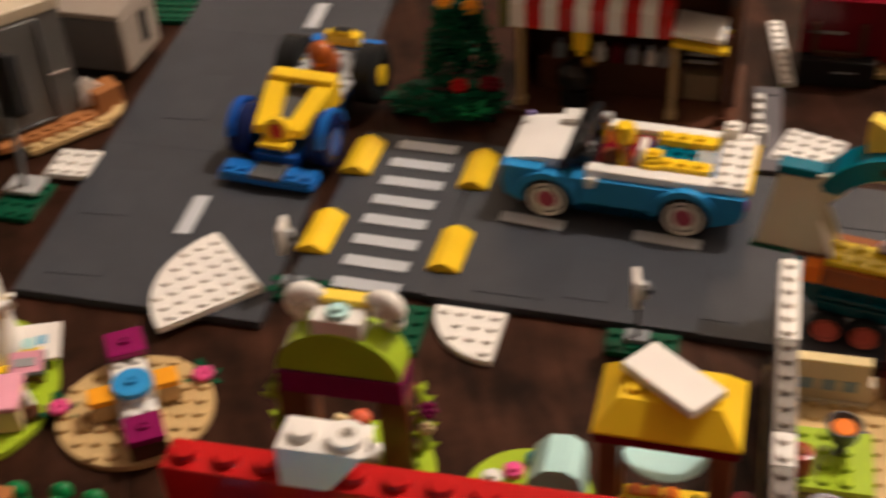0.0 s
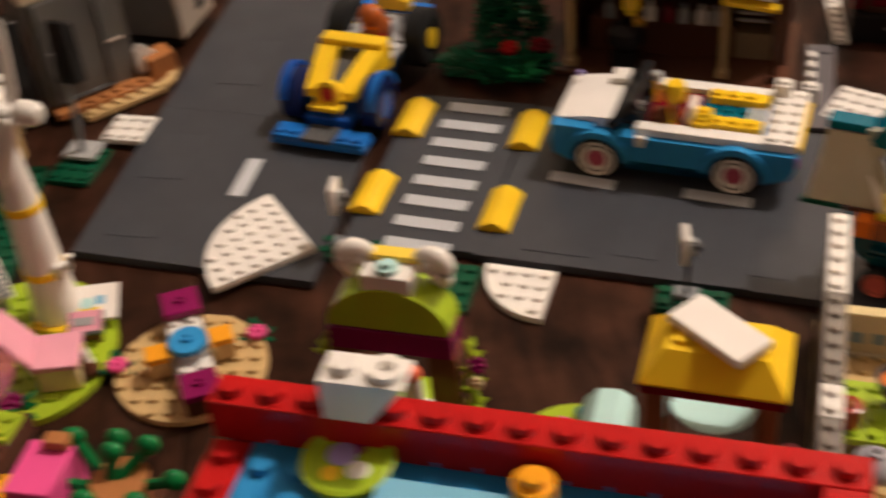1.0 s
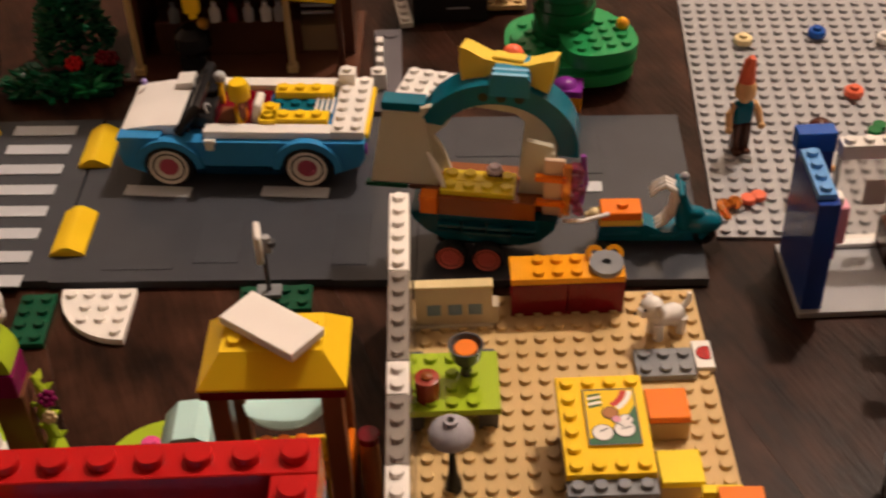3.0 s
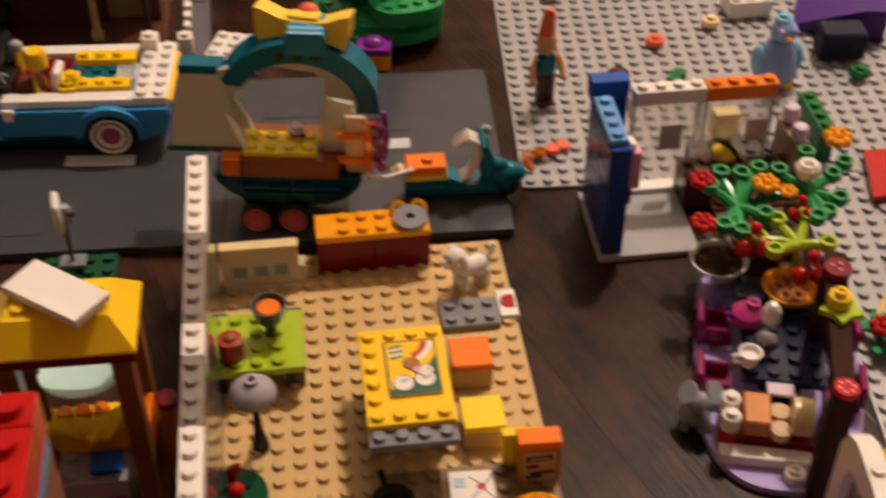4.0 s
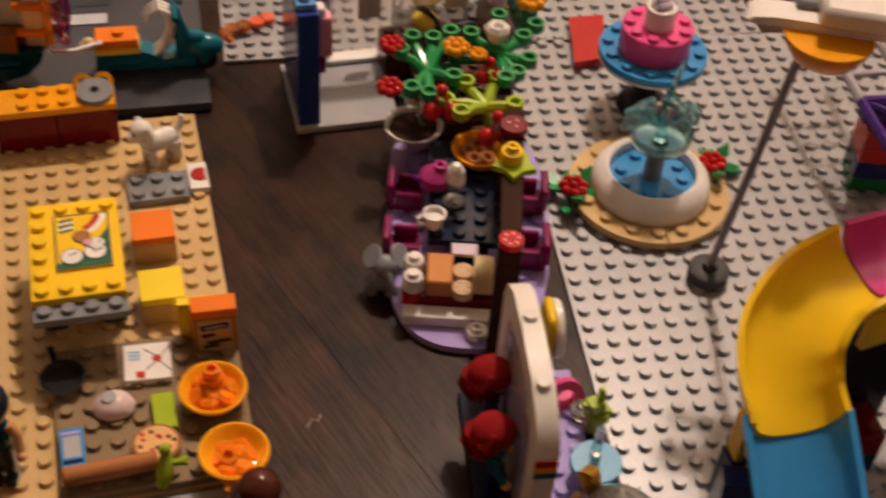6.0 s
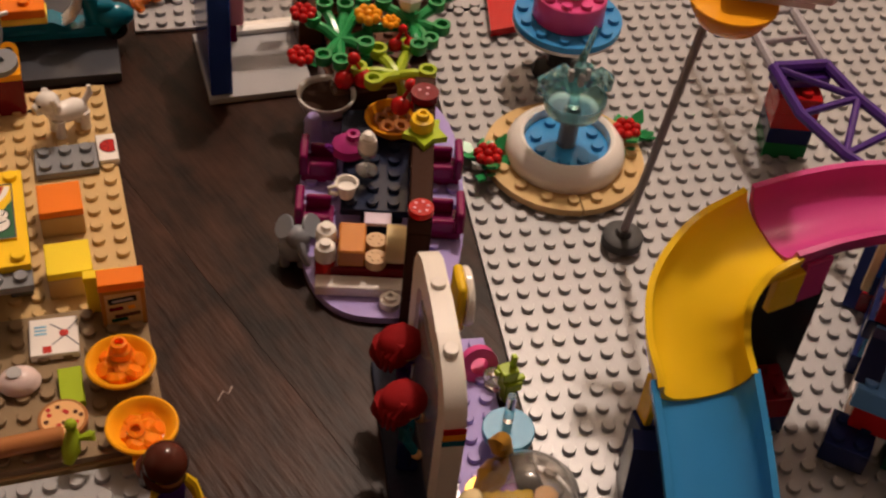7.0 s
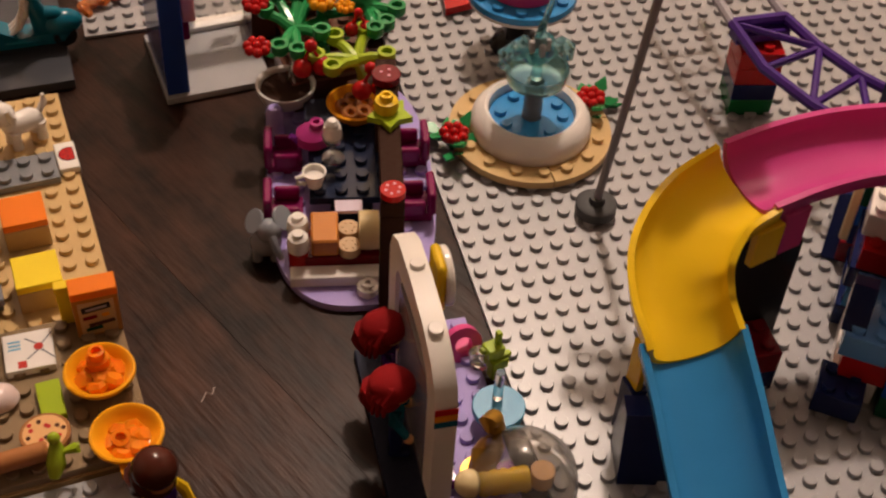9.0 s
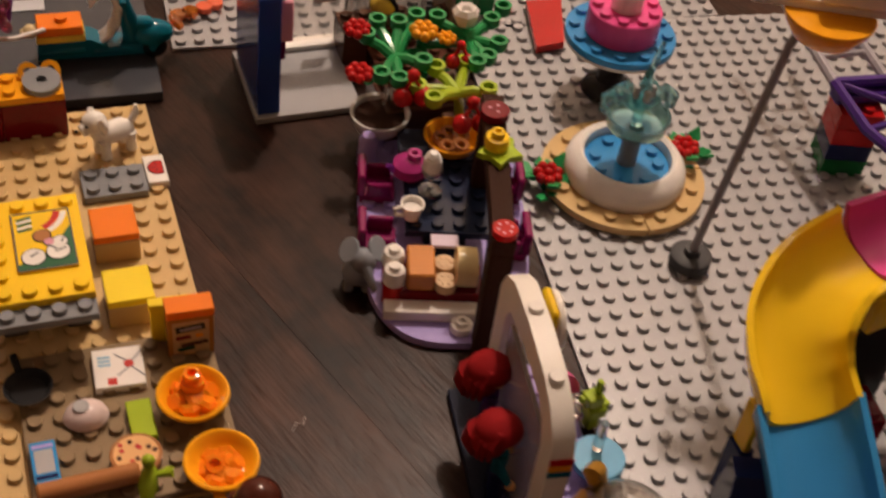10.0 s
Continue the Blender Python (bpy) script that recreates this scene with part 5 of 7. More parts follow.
def garden_gate():
    g = thing("garden_gate", -19.95, -10.5, 0, 0, "lime and magenta toy garden arch with white scrolls", "toy gate")
    part("base_plate", prism(arc(0, 0, 3.5, 0, 360, 32)[:-1], PL), "lime", g, 0.85, -0.9, 0)
    for s in (-1, 1):
        part("leg", rbox(1.5, 1.7, 4.9, 0.06), "nougat_dark", g, 2.5 * s, 0, PL)
        part("vine", jn(tube([(0, 0, 0), (0.5 * s, -0.3, 1.2), (0.2 * s, -0.2, 2.6), (0.6 * s, -0.2, 3.8), (0.2 * s, 0, 4.8)], [0.2, 0.3, 0.22, 0.3, 0.12], 8),
                        *[mv(prism([(0, 0), (0.5, 0.2), (0.9, 0), (0.5, -0.2)], 0.12), 0.3 * s, -0.3, z, 20, -20, a) for z, a in ((0.8, 20), (1.5, 160), (2.3, 10), (3.1, 190), (3.9, 30), (4.4, 80))]), "lime", g, 3.3 * s, 0.2, 0.8)
        if s > 0:
            blossom(g, 4.1 * s, -0.3, 4.6, "magenta", 0.5, tilt=50)
            blossom(g, 4.0 * s, -0.4, 3.5, "cream", 0.4, tilt=70)
    part("lintel", jn(rbox(6.2, 1.9, 1.4, 0.05), studs([(-2.7 + 0.9 * k, -0.55) for k in range(7)], 1.4)), "magenta", g, 0, 0, 5.3)
    part("arch_top", side([(-3.05, 0)] + [(3.05, 0)] + [(3.05 * math.cos(radians(a)), 2.45 * math.sin(radians(a))) for a in range(8, 180, 8)], 1.9), "lime", g, 0, 0, 6.85)
    part("cap_block", jn(rbox(2.5, 1.3, 1.2, 0.06)), "white", g, 0.1, -0.2, 8.85)
    part("cap_stud", jn(disc(0.55, 0.3, 18), mv(STUD, 0, 0, 0.3)), "aqua", g, 0.1, -0.25, 10.05)
    part("back_tile", tile(2.4, 0.8, 0.9), "cool_yellow", g, 0.25, 0.75, 9.5)
    for s in (-1, 1):
        x = 2.15 * s + 0.2
        horn = [((1.1 - 0.72 * math.cos(a)) * s, -0.1 * a, 0.62 * math.sin(a) - 0.15) for a in np.linspace(0.3, 4.2, 14)]
        part("scroll", jn(tube(horn, [0.24 + 0.26 * math.sin(0.22 * k) for k in range(14)], 14), mv(ball(0.55, 14, 0.8), 1.1 * s, -0.1, -0.2), mv(ball(0.36, 12), horn[-1][0], horn[-1][1], horn[-1][2]), mv(rbox(0.7, 0.5, 0.9, 0.15), 1.45 * s, 0.25, -1.3), mv(ball(0.45, 12), 1.6 * s, 0.1, -1.2)), "white", g, 0.2 + 0.7 * s, 0.75, 10.1)
    p = thing("toy_pump", -19.6, -10.0, PL, 0, "white toy pump with a coral knob", "toy")
    part("body", lathe([(0, 0), (0.6, 0), (0.5, 1.6), (0.4, 1.9), (0, 1.9)], 14), "white", p)
    part("foot", tile(1.8, 1.2, 0.3), "white", p, 0.1, -0.3, 0)
    part("spout", tube([(-0.2, 0, 1.7), (-1.4, 0.1, 1.9)], [0.3, 0.28], 10), "cream", p)
    part("knob", mv(ball(0.55, 14, 0.8), 0, 0, 0.3), "coral", p, 0, 0, 1.9)


garden_gate()


def picnic():
    p = thing("round_plate", -32.45, -9.35, 0, 12, "round tan studded plate under the toy picnic table", "toy plate")
    at = [(x, y) for x, y in grid(8, 8) if math.hypot(x, y) < 3.9]
    part("plate", jn(disc(4.2, PL, 36), studs(at, PL)), "tan", p)
    t = thing("picnic_table", -32.3, -9.3, PL, 32, "white toy table with a round blue top", "table")
    part("base_plate", brick(2, 6, PL), "white", t, 0, 0.2, 0.5)
    part("column", disc(0.5, 1.0, 14), "white", t, 0, 0, 0.62)
    part("top", jn(disc(1.08, 0.35, 28), mv(ring(0.14, 0.3, 0.2, 14), 0, 0, 0.35)), "azure", t, 0, 0, 1.6)
    for x, y, m, w, h, lab in ((0.1, 3.75, "magenta", 2.1, 1.6, "magenta"), (0.05, -3.2, "magenta", 1.98, 1.0, "magenta"), (-1.75, 0.0, "amber", 1.3, 1.0, "amber"), (1.75, 0.2, "amber", 1.3, 1.0, "amber")):
        a = radians(32)
        s = thing("stool", -32.3 + x * math.cos(a) - y * math.sin(a), -9.3 + x * math.sin(a) + y * math.cos(a), PL + 0.22 if h < 1.5 else 0.0, 32, f"small toy stool with a {lab} tile seat", "stool", "stools at the picnic table")
        part("block", rbox(w - 0.1, w - 0.1, h, 0.05), "tan" if m == "amber" else "brown", s)
        part("seat_tile", tile(w, w, 0.4), m, s, 0, 0, h)
        if m == "magenta":
            part("seat_stud", ring(0.12, 0.3, 0.18, 14), m, s, 0, 0, h + 0.4)
    for x, y in ((-29.6, -6.6), (-36.3, -10.4)):
        f = thing("flower", x, y, 0, 20, "pink toy flower with dark green leaves", "toy flower", "pink flowers")
        leaf_bush(f, "leaves", 12, 0.9, 0.9, 0.45, 0.8, "bush_green", 4, 0.05)
        part("stem", lathe([(0, 0), (0.25, 0), (0.2, 0.9), (0, 0.9)], 10), "dark_green", f)
        blossom(f, 0, 0, 0.75, "pink", 0.66, "blossom")


picnic()


def kiosk():
    k = thing("kiosk", -4.32, -14.7, 0, -1.2, "brown toy kiosk with a yellow hipped roof", "toy kiosk")
    part("base_plate", rbox(6.2, 4.6, PL, 0.05), "nougat_dark", k)
    for sx in (-1, 1):
        for sy in (-1, 1):
            part("post", rbox(0.85, 0.85, 9.7, 0.05), "post_brown", k, 2.3 * sx, 1.4 * sy, PL)
    part("eave_board", rbox(5.9, 4.1, 0.5, 0.05), "dark_red", k, 0, 0, 10.08)
    v = [(-3.0, -2.05, 0), (3.0, -2.05, 0), (3.0, 2.05, 0), (-3.0, 2.05, 0), (-3.0, -2.05, 0.12), (3.0, -2.05, 0.12), (3.0, 2.05, 0.12), (-3.0, 2.05, 0.12), (-2.05, -1.1, 1.3), (2.05, -1.1, 1.3), (2.05, 1.1, 1.3), (-2.05, 1.1, 1.3)]
    f = [(3, 2, 1, 0), (0, 1, 5, 4), (1, 2, 6, 5), (2, 3, 7, 6), (3, 0, 4, 7), (4, 5, 9, 8), (5, 6, 10, 9), (6, 7, 11, 10), (7, 4, 8, 11), (8, 9, 10, 11)]
    part("roof", jn(shape(v, f), studs([(-1.5, -0.5), (-0.5, -0.5), (0.5, 0.5), (1.5, 0.5)], 1.3)), "yellow", k, 0, 0, 10.58)
    part("rail", rbox(3.7, 0.3, 0.4, 0.05), "nougat", k, 0, 1.75, 5.9)
    part("bowl", lathe([(0, 0), (1.1, 0.02), (1.7, 0.16), (1.9, 0.36), (1.84, 0.4), (1.55, 0.26), (0.9, 0.14), (0, 0.1)], 34), "aqua", k, -0.12, 1.3, 6.35)
    solid("white_tile", tile(3.95, 1.98, 0.42), "white", -4.32, -14.78, 12.1, -38.2, "white smooth tile lying askew on the kiosk roof", "tile")
    o = thing("orange_post", -0.9, -14.6, 0, 0, "orange and red toy post beside the kiosk", "toy post")
    part("post", lathe([(0, 0), (0.5, 0), (0.45, 5.2), (0, 5.2)], 14), "nougat", o)
    part("cap", disc(0.5, 0.4, 16), "dark_red", o, 0, 0, 5.2)
    part("side_panel", rbox(0.4, 1.9, 1.6, 0.05), "orange", k, 2.55, 0.0, 3.6)
    g = thing("grey_block", -4.45, -15.4, PL, 0, "light grey toy block with a dark blue tile", "toy block")
    part("brick", brick(3, 2, 2.1), "light_grey", g)
    part("tile", tile(1.4, 1.2, 0.3), "blue", g, 0.6, -0.2, 2.32)
    part("tile", tile(0.9, 0.6, 0.3), "magenta", g, 0.9, -1.3, 0.8)
    y = thing("yellow_boat", -4.4, -13.75, PL, 2, "yellow toy boat with an orange deck", "toy boat")
    part("stand", rbox(3.0, 1.2, 2.0, 0.05), "yellow", y)
    part("hull", mv(side([(-1.5, 0), (1.5, 0), (2.0, 1.4), (-2.0, 1.4)], 1.6)), "yellow", y, 0, 0, 2.0)
    for q, (x, y3) in enumerate(((-0.9, -0.75), (-0.1, -0.8), (0.8, -0.7), (1.35, -0.45))):
        b = thing("banana", -4.5 + x, -14.1 + y3, 3.75, (78, 70, -48, -40)[q], "yellow curved toy banana hanging over the boat", "toy banana", "bananas")
        part("fruit", tube([(0, 0.9, 0.35), (0, 0.4, 0.75), (0, -0.2, 0.8), (0, -0.8, 0.45), (0, -1.0, 0.1)], [0.16, 0.42, 0.46, 0.36, 0.1], 10), "lemon", b)
    for x in (-1.2, -0.4, 0.4):
        part("deck_stud", disc(0.35, 0.35, 14), "orange", y, x, 0.3, 3.4)
    p = thing("lime_disc", -10.9, -11.6, 0, 0, "lime round toy plate with pink and blue dots", "toy plate")
    part("plate", disc(3.2, PL, 32), "lime", p)
    for x, y2, m in ((-0.95, 1.35, "pink"), (0.0, 2.3, "teal"), (-1.9, 0.7, "white"), (-0.6, -0.6, "amber"), (0.6, -0.3, "teal")):
        part("dot", jn(disc(0.5, 0.35, 16), mv(STUD, 0, 0, 0.35)), m, p, x, y2, PL)
    part("aqua_slope", side([(-1.5, 0), (1.3, 0), (1.3, 2.6), (1.1, 3.3), (0.5, 3.7), (-0.5, 3.6), (-1.2, 2.8), (-1.5, 1.6)], 2.4), "aqua", p, 1.5, -0.3, PL)


kiosk()


def red_house():
    h = thing("red_house", -7.43, -42.65, 0, 0.2, "tall red toy house with an open blue studded roof deck", "toy house")
    part("wall_shell", rbox(14.9, 15.3, 26.1, 0.05), "dark_red", h, 0, 0, 0)
    part("deck", brick(14, 15, PL), "azure", h, 0.5, 0, 26.1)
    part("parapet", brick(15, 1, BR), "red", h, 0, 7.2, 26.5)
    part("parapet", brick(1, 14, PL), "red", h, -7.0, -0.3, 26.13)
    part("parapet", brick(1, 14, BR), "red", h, 7.0, -0.3, 26.5)
    part("inverted_slope", jn(mv(shape([(-1, -0.5, 0), (0.1, -0.5, 0), (0.1, 0.5, 0), (-1, 0.5, 0), (-1, -0.5, 1.2), (1, -0.5, 1.2), (1, 0.5, 1.2), (-1, 0.5, 1.2)],
             [(3, 2, 1, 0), (0, 1, 5, 4), (1, 2, 6, 5), (2, 3, 7, 6), (3, 0, 4, 7), (4, 5, 6, 7)])), studs([(-0.5, 0)], 1.2), mv(ring(0.18, 0.42, 0.2, 14), 0.5, 0, 1.2)), "white", h, -3.55, 7.2, 27.7, label="white inverted slope brick")
    d = thing("round_tray", -11.35, -36.5, 26.72, 0, "round lime rimmed tray with purple print", "tray")
    part("tray", lathe([(0, 0), (1.0, 0), (1.1, 0.3), (1.0, 0.35), (0.9, 0.2), (0, 0.2)], 26), "lime", d)
    for x, y, w, m in ((-0.2, 0.2, 0.9, "lavender"), (0.3, -0.2, 0.7, "white"), (0.1, 0.45, 0.5, "magenta"), (-0.3, -0.4, 0.6, "yellow")):
        part("print_spot", disc(w * 0.4, 0.03, 12, 0.005), m, d, x, y, 0.2 + 0.01 * w)
    solid("amber_stud", jn(disc(0.5, 0.6, 16), mv(STUD, 0, 0, 0.6)), "amber", -7.0, -36.6, 26.72, 0, "amber round toy piece on the blue deck", "toy piece")
    solid("sky_tile", tile(5, 1.6, 0.3), "sky", -8.0, -37.6, 26.72, 0, "pale blue smooth tile on the deck", "tile")


red_house()


def plant_tower():
    p = thing("plant_tower", -24.1, -30.4, 0, 4, "pink and amber toy tower with a green plant on top", "toy tower")
    part("column", rbox(1.7, 2.4, 17.2, 0.06), "pink", p, -1.3, 0, 0)
    part("side_column", rbox(0.9, 2.6, 15.6, 0.06), "amber", p, -3.1, -0.4, 0)
    part("cap_tile", tile(0.9, 0.6, 0.4), "nougat", p, -1.0, 1.0, 17.2)
    part("pot", lathe([(0, 0), (0.8, 0), (1.0, 1.4), (0.8, 1.4), (0, 1.2)], 16), "nougat", p, 1.3, 0.3, 15.2)
    part("ledge", rbox(2.6, 2.6, 15.2, 0.06), "brown", p, 1.0, 0.2, 0)
    gs = []
    for a, q, z in ((0, 2.4, 1.0), (45, 1.7, 1.5), (95, 1.7, 1.2), (140, 2.0, 1.5), (190, 2.5, 0.9), (250, 1.4, 0.9), (320, 1.7, 0.8), (80, 0.6, 1.6)):
        c, s = math.cos(radians(a)), math.sin(radians(a))
        gs.append(tube([(0, 0, 0.2), (0.5 * q * c, 0.5 * q * s, z * 0.6), (q * c, q * s, z)], [0.3, 0.24, 0.24], 8))
        gs.append(mv(ball(0.44, 12), q * 1.05 * c, q * 1.05 * s, z + 0.1))
    part("plant", mv(jn(*gs), s=(0.95, 0.8, 0.9)), "green", p, 0.9, 0.3, 15.8)


plant_tower()


def turbine_garden():
    g = thing("lime_oval", -42.3, -9.6, 0, 25, "lime green oval toy plate under the turbine", "toy plate")
    at = [(x, y) for x, y in grid(10, 12) if (x / 4.7) ** 2 + (y / 5.8) ** 2 < 0.86]
    part("plate", jn(prism([(5.0 * math.cos(a), 6.1 * math.sin(a)) for a in np.arange(0, 6.28, 0.2)], PL), studs(at, PL)), "lime", g)
    w = thing("wind_turbine", -41.8, -6.65, PL, 0, "white toy wind turbine with yellow bands", "wind turbine")
    part("tower", lathe([(0, 0), (1.5, 0), (1.45, 0.4), (1.16, 3.4), (1.02, 7.6), (0.82, 10.4), (0.6, 12.6), (0, 12.8)], 28), "white", w)
    part("base_plate", brick(3, 3, 0.3, keep=lambda x, y: math.hypot(x, y) > 1.3), "yellow", w, 0.5, -0.3, 0.0)
    for z, r in ((3.3, 1.24), (7.7, 1.08)):
        part("band", lathe([(r - 0.2, 0), (r, 0), (r - 0.02, 0.45), (r - 0.2, 0.45)], 28), "yellow", w, 0, 0, z)
    part("nacelle", rbox(1.4, 1.2, 1.5, 0.3), "white", w, 0.6, 0, 12.8)
    part("hub", mv(lathe([(0, 0), (0.55, 0), (0.68, 0.4), (0.66, 1.1), (0.42, 1.4), (0, 1.45)], 18), ry=98), "white", w, 1.7, -0.2, 14.2)
    for rx, ry, wd in ((-12, 0, 0.8), (0, 203, 1.35)):
        part("blade", mv(lathe([(0, 0), (0.3, 0.3), (0.42, 1.2), (0.32, 4.2), (0.14, 4.8), (0, 4.85)], 12, 0.6), rx=rx, ry=ry, s=(wd, wd, 1)), "white", w, 1.7, -0.3 if wd < 1 else -0.9, 14.2)
    part("arm_clip", jn(rbox(0.8, 0.9, 0.9, 0.15), mv(tube([(0, 0, 0.5), (0.7, -0.1, 0.9), (0.8, 0, 1.6)], 0.22, 8))), "white", w, 1.2, -0.2, 3.2)
    s = thing("solar_panel", -45.0, -7.2, PL, 52, "tilted toy solar panel with a white frame", "solar panel")
    part("frame", rbox(1.6, 0.4, 3.0, 0.06), "white", s, 0, 0, 0.9, rx=-28)
    cells = part("cell_panel", rbox(1.2, 0.06, 2.3, 0.02), "mid_grey", s, 0, -0.21, 1.3, rx=-28)
    for k in range(7):
        part("cell_line", rbox(1.2, 0.03, 0.07, 0.01), "white", cells, 0, -0.035, 0.22 + 0.3 * k)
    for x in (-0.22, 0.22):
        part("cell_line", rbox(0.06, 0.03, 2.2, 0.01), "white", cells, x, -0.04, 0.05)
    part("stand", rbox(0.7, 0.9, 1.5), "light_grey", s, 0, 0.5, 0)
    a = thing("pink_armchair", -39.2, -11.3, PL, 20, "pink and white toy lounge chair", "chair")
    part("base", rbox(2.3, 2.5, 1.5, 0.06), "cream", a, 0.1, 0, 0.02)
    part("seat_tile", rbox(2.5, 2.8, 0.4, 0.08), "light_pink", a, 0.1, 0, 1.52)
    part("backrest", rbox(0.4, 2.6, 2.9, 0.1), "light_pink", a, -1.2, 0.2, 1.6, ry=-32)
    n = thing("notice_card", -39.5, -7.2, PL, 20, "white printed toy card and a small cart tile", "printed tile")
    part("card", mv(tile(2.4, 2.5, 0.3), rx=14), "white", n, 0.4, 0.9, 0.7)
    part("support", rbox(1.2, 1.2, 0.9), "cool_yellow", n, 0, 0.6, 0)
    part("small_card", mv(tile(2.0, 1.5, 0.25), rx=22), "dark_grey", n, 0.0, -1.0, 0.9)
    part("print_sheet", mv(rbox(1.8, 1.3, 0.02, 0.004), 0, 0, 0.26, 22), "light_pink", n, 0.0, -1.0, 0.9)
    part("print_bar", mv(rbox(1.2, 0.5, 0.02, 0.004), 0, 0, 0.285, 22), "light_grey", n, -0.1, -1.05, 0.9)
    part("print_spot", mv(disc(0.4, 0.02, 14, 0.004), 0, 0, 0.32, 14), "aqua", n, -0.1, 0.7, 0.7)
    part("print_spot", mv(rbox(0.5, 0.6, 0.02, 0.004), 0, 0, 0.32, 14), "sky", n, 0.6, 0.9, 0.7)
    part("foot", rbox(1.4, 0.8, 0.9), "brown", n, 0.1, -1.2, 0)
    f = thing("garden_flower", -40.6, -14.6, 0.4, 0, "magenta toy flower among green leaves", "toy flower")
    leaf_bush(f, "leaves", 18, 1.5, 0.9, 0.6, 0.85, "green", 9, 0.2)
    blossom(f, 0.2, 0.1, 0.8, "magenta", 0.75, "blossom", 20)
    c = thing("toy_bag", -37.9, -11.0, 0.4, 10, "brown and white small toy bag", "toy bag")
    part("bag", lathe([(0, 0), (0.5, 0.05), (0.6, 0.5), (0.35, 1.0), (0, 1.05)], 14), "brown", c, 0.2, 0, 0)
    part("strap", tube([(-0.5, 0, 0), (-0.3, 0.1, 1.0), (0.2, 0.2, 1.6), (0.4, 0, 0.9)], 0.2, 8), "white", c)
    # parasol on its own little deck
    d = thing("parasol", -43.0, -16.9, 0, 0, "clear pink toy parasol on a brown and lime deck", "parasol")
    part("deck", brick(8, 4, BR), "brown", d, 0, 0, 0)
    part("deck_plate", brick(3, 2, PL), "lime", d, 2.4, 0.6, BR)
    part("deck_plate", brick(3, 2, PL), "lime", d, -1.8, 0.6, BR)
    part("foot", disc(1.15, 0.4, 22), "white", d, 1.7, -0.6, BR + 0.4)
    part("pole", lathe([(0, 0), (0.25, 0), (0.25, 4.6), (0, 4.6)], 12), "light_grey", d, 1.6, -0.4, 1.7)
    part("canopy", lathe([(0.15, 0.95), (1.4, 0.8), (2.6, 0.2), (3.3, -0.55), (3.35, -0.45), (2.65, 0.35), (1.4, 0.95), (0.15, 1.1)], 32), "clear_pink", d, 1.5, 0.0, 5.3)
    part("tip", mv(ball(0.4, 12), 0, 0, 0.2), "clear_pink", d, 1.5, 0.0, 6.3)
    part("front_tile", tile(3.0, 0.9, 0.5), "amber", d, 3.4, -2.4, 0)


turbine_garden()


def tan_house():
    h = thing("tan_house", -54.9, 5.4, 0, 17, "tan toy house with a white roof on a green plate", "toy house")
    part("base_plate", brick(10, 12, PL), "dark_green", h, 0.3, -6.0, 0)
    part("wall", rbox(8.0, 0.9, 4.0, 0.05), "tan", h, -0.3, 1.0, PL)
    for x in (-3.4, 0.2, 3.4):
        part("post", rbox(0.9, 0.9, 3.9, 0.05), "tan", h, x, -0.8, PL)
    part("front_wall", jn(rbox(7.6, 0.3, 3.8, 0.05), *[mv(rbox(0.3, 0.35, 3.8, 0.05), x, -0.1) for x in (-2.4, 0.4, 3.2)]), "cool_cream", h, 0.0, -1.5, PL + 0.2)
    part("roof", jn(rbox(8.4, 3.2, 2.1, 0.08), mv(rbox(8.5, 1.0, 0.3, 0.08), 0, 1.1, 2.1)), "white", h, 0, 0.1, 4.3)
    part("seat", brick(2, 2, BR), "white", h, -2.4, -4.2, PL + 0.22)


tan_house()


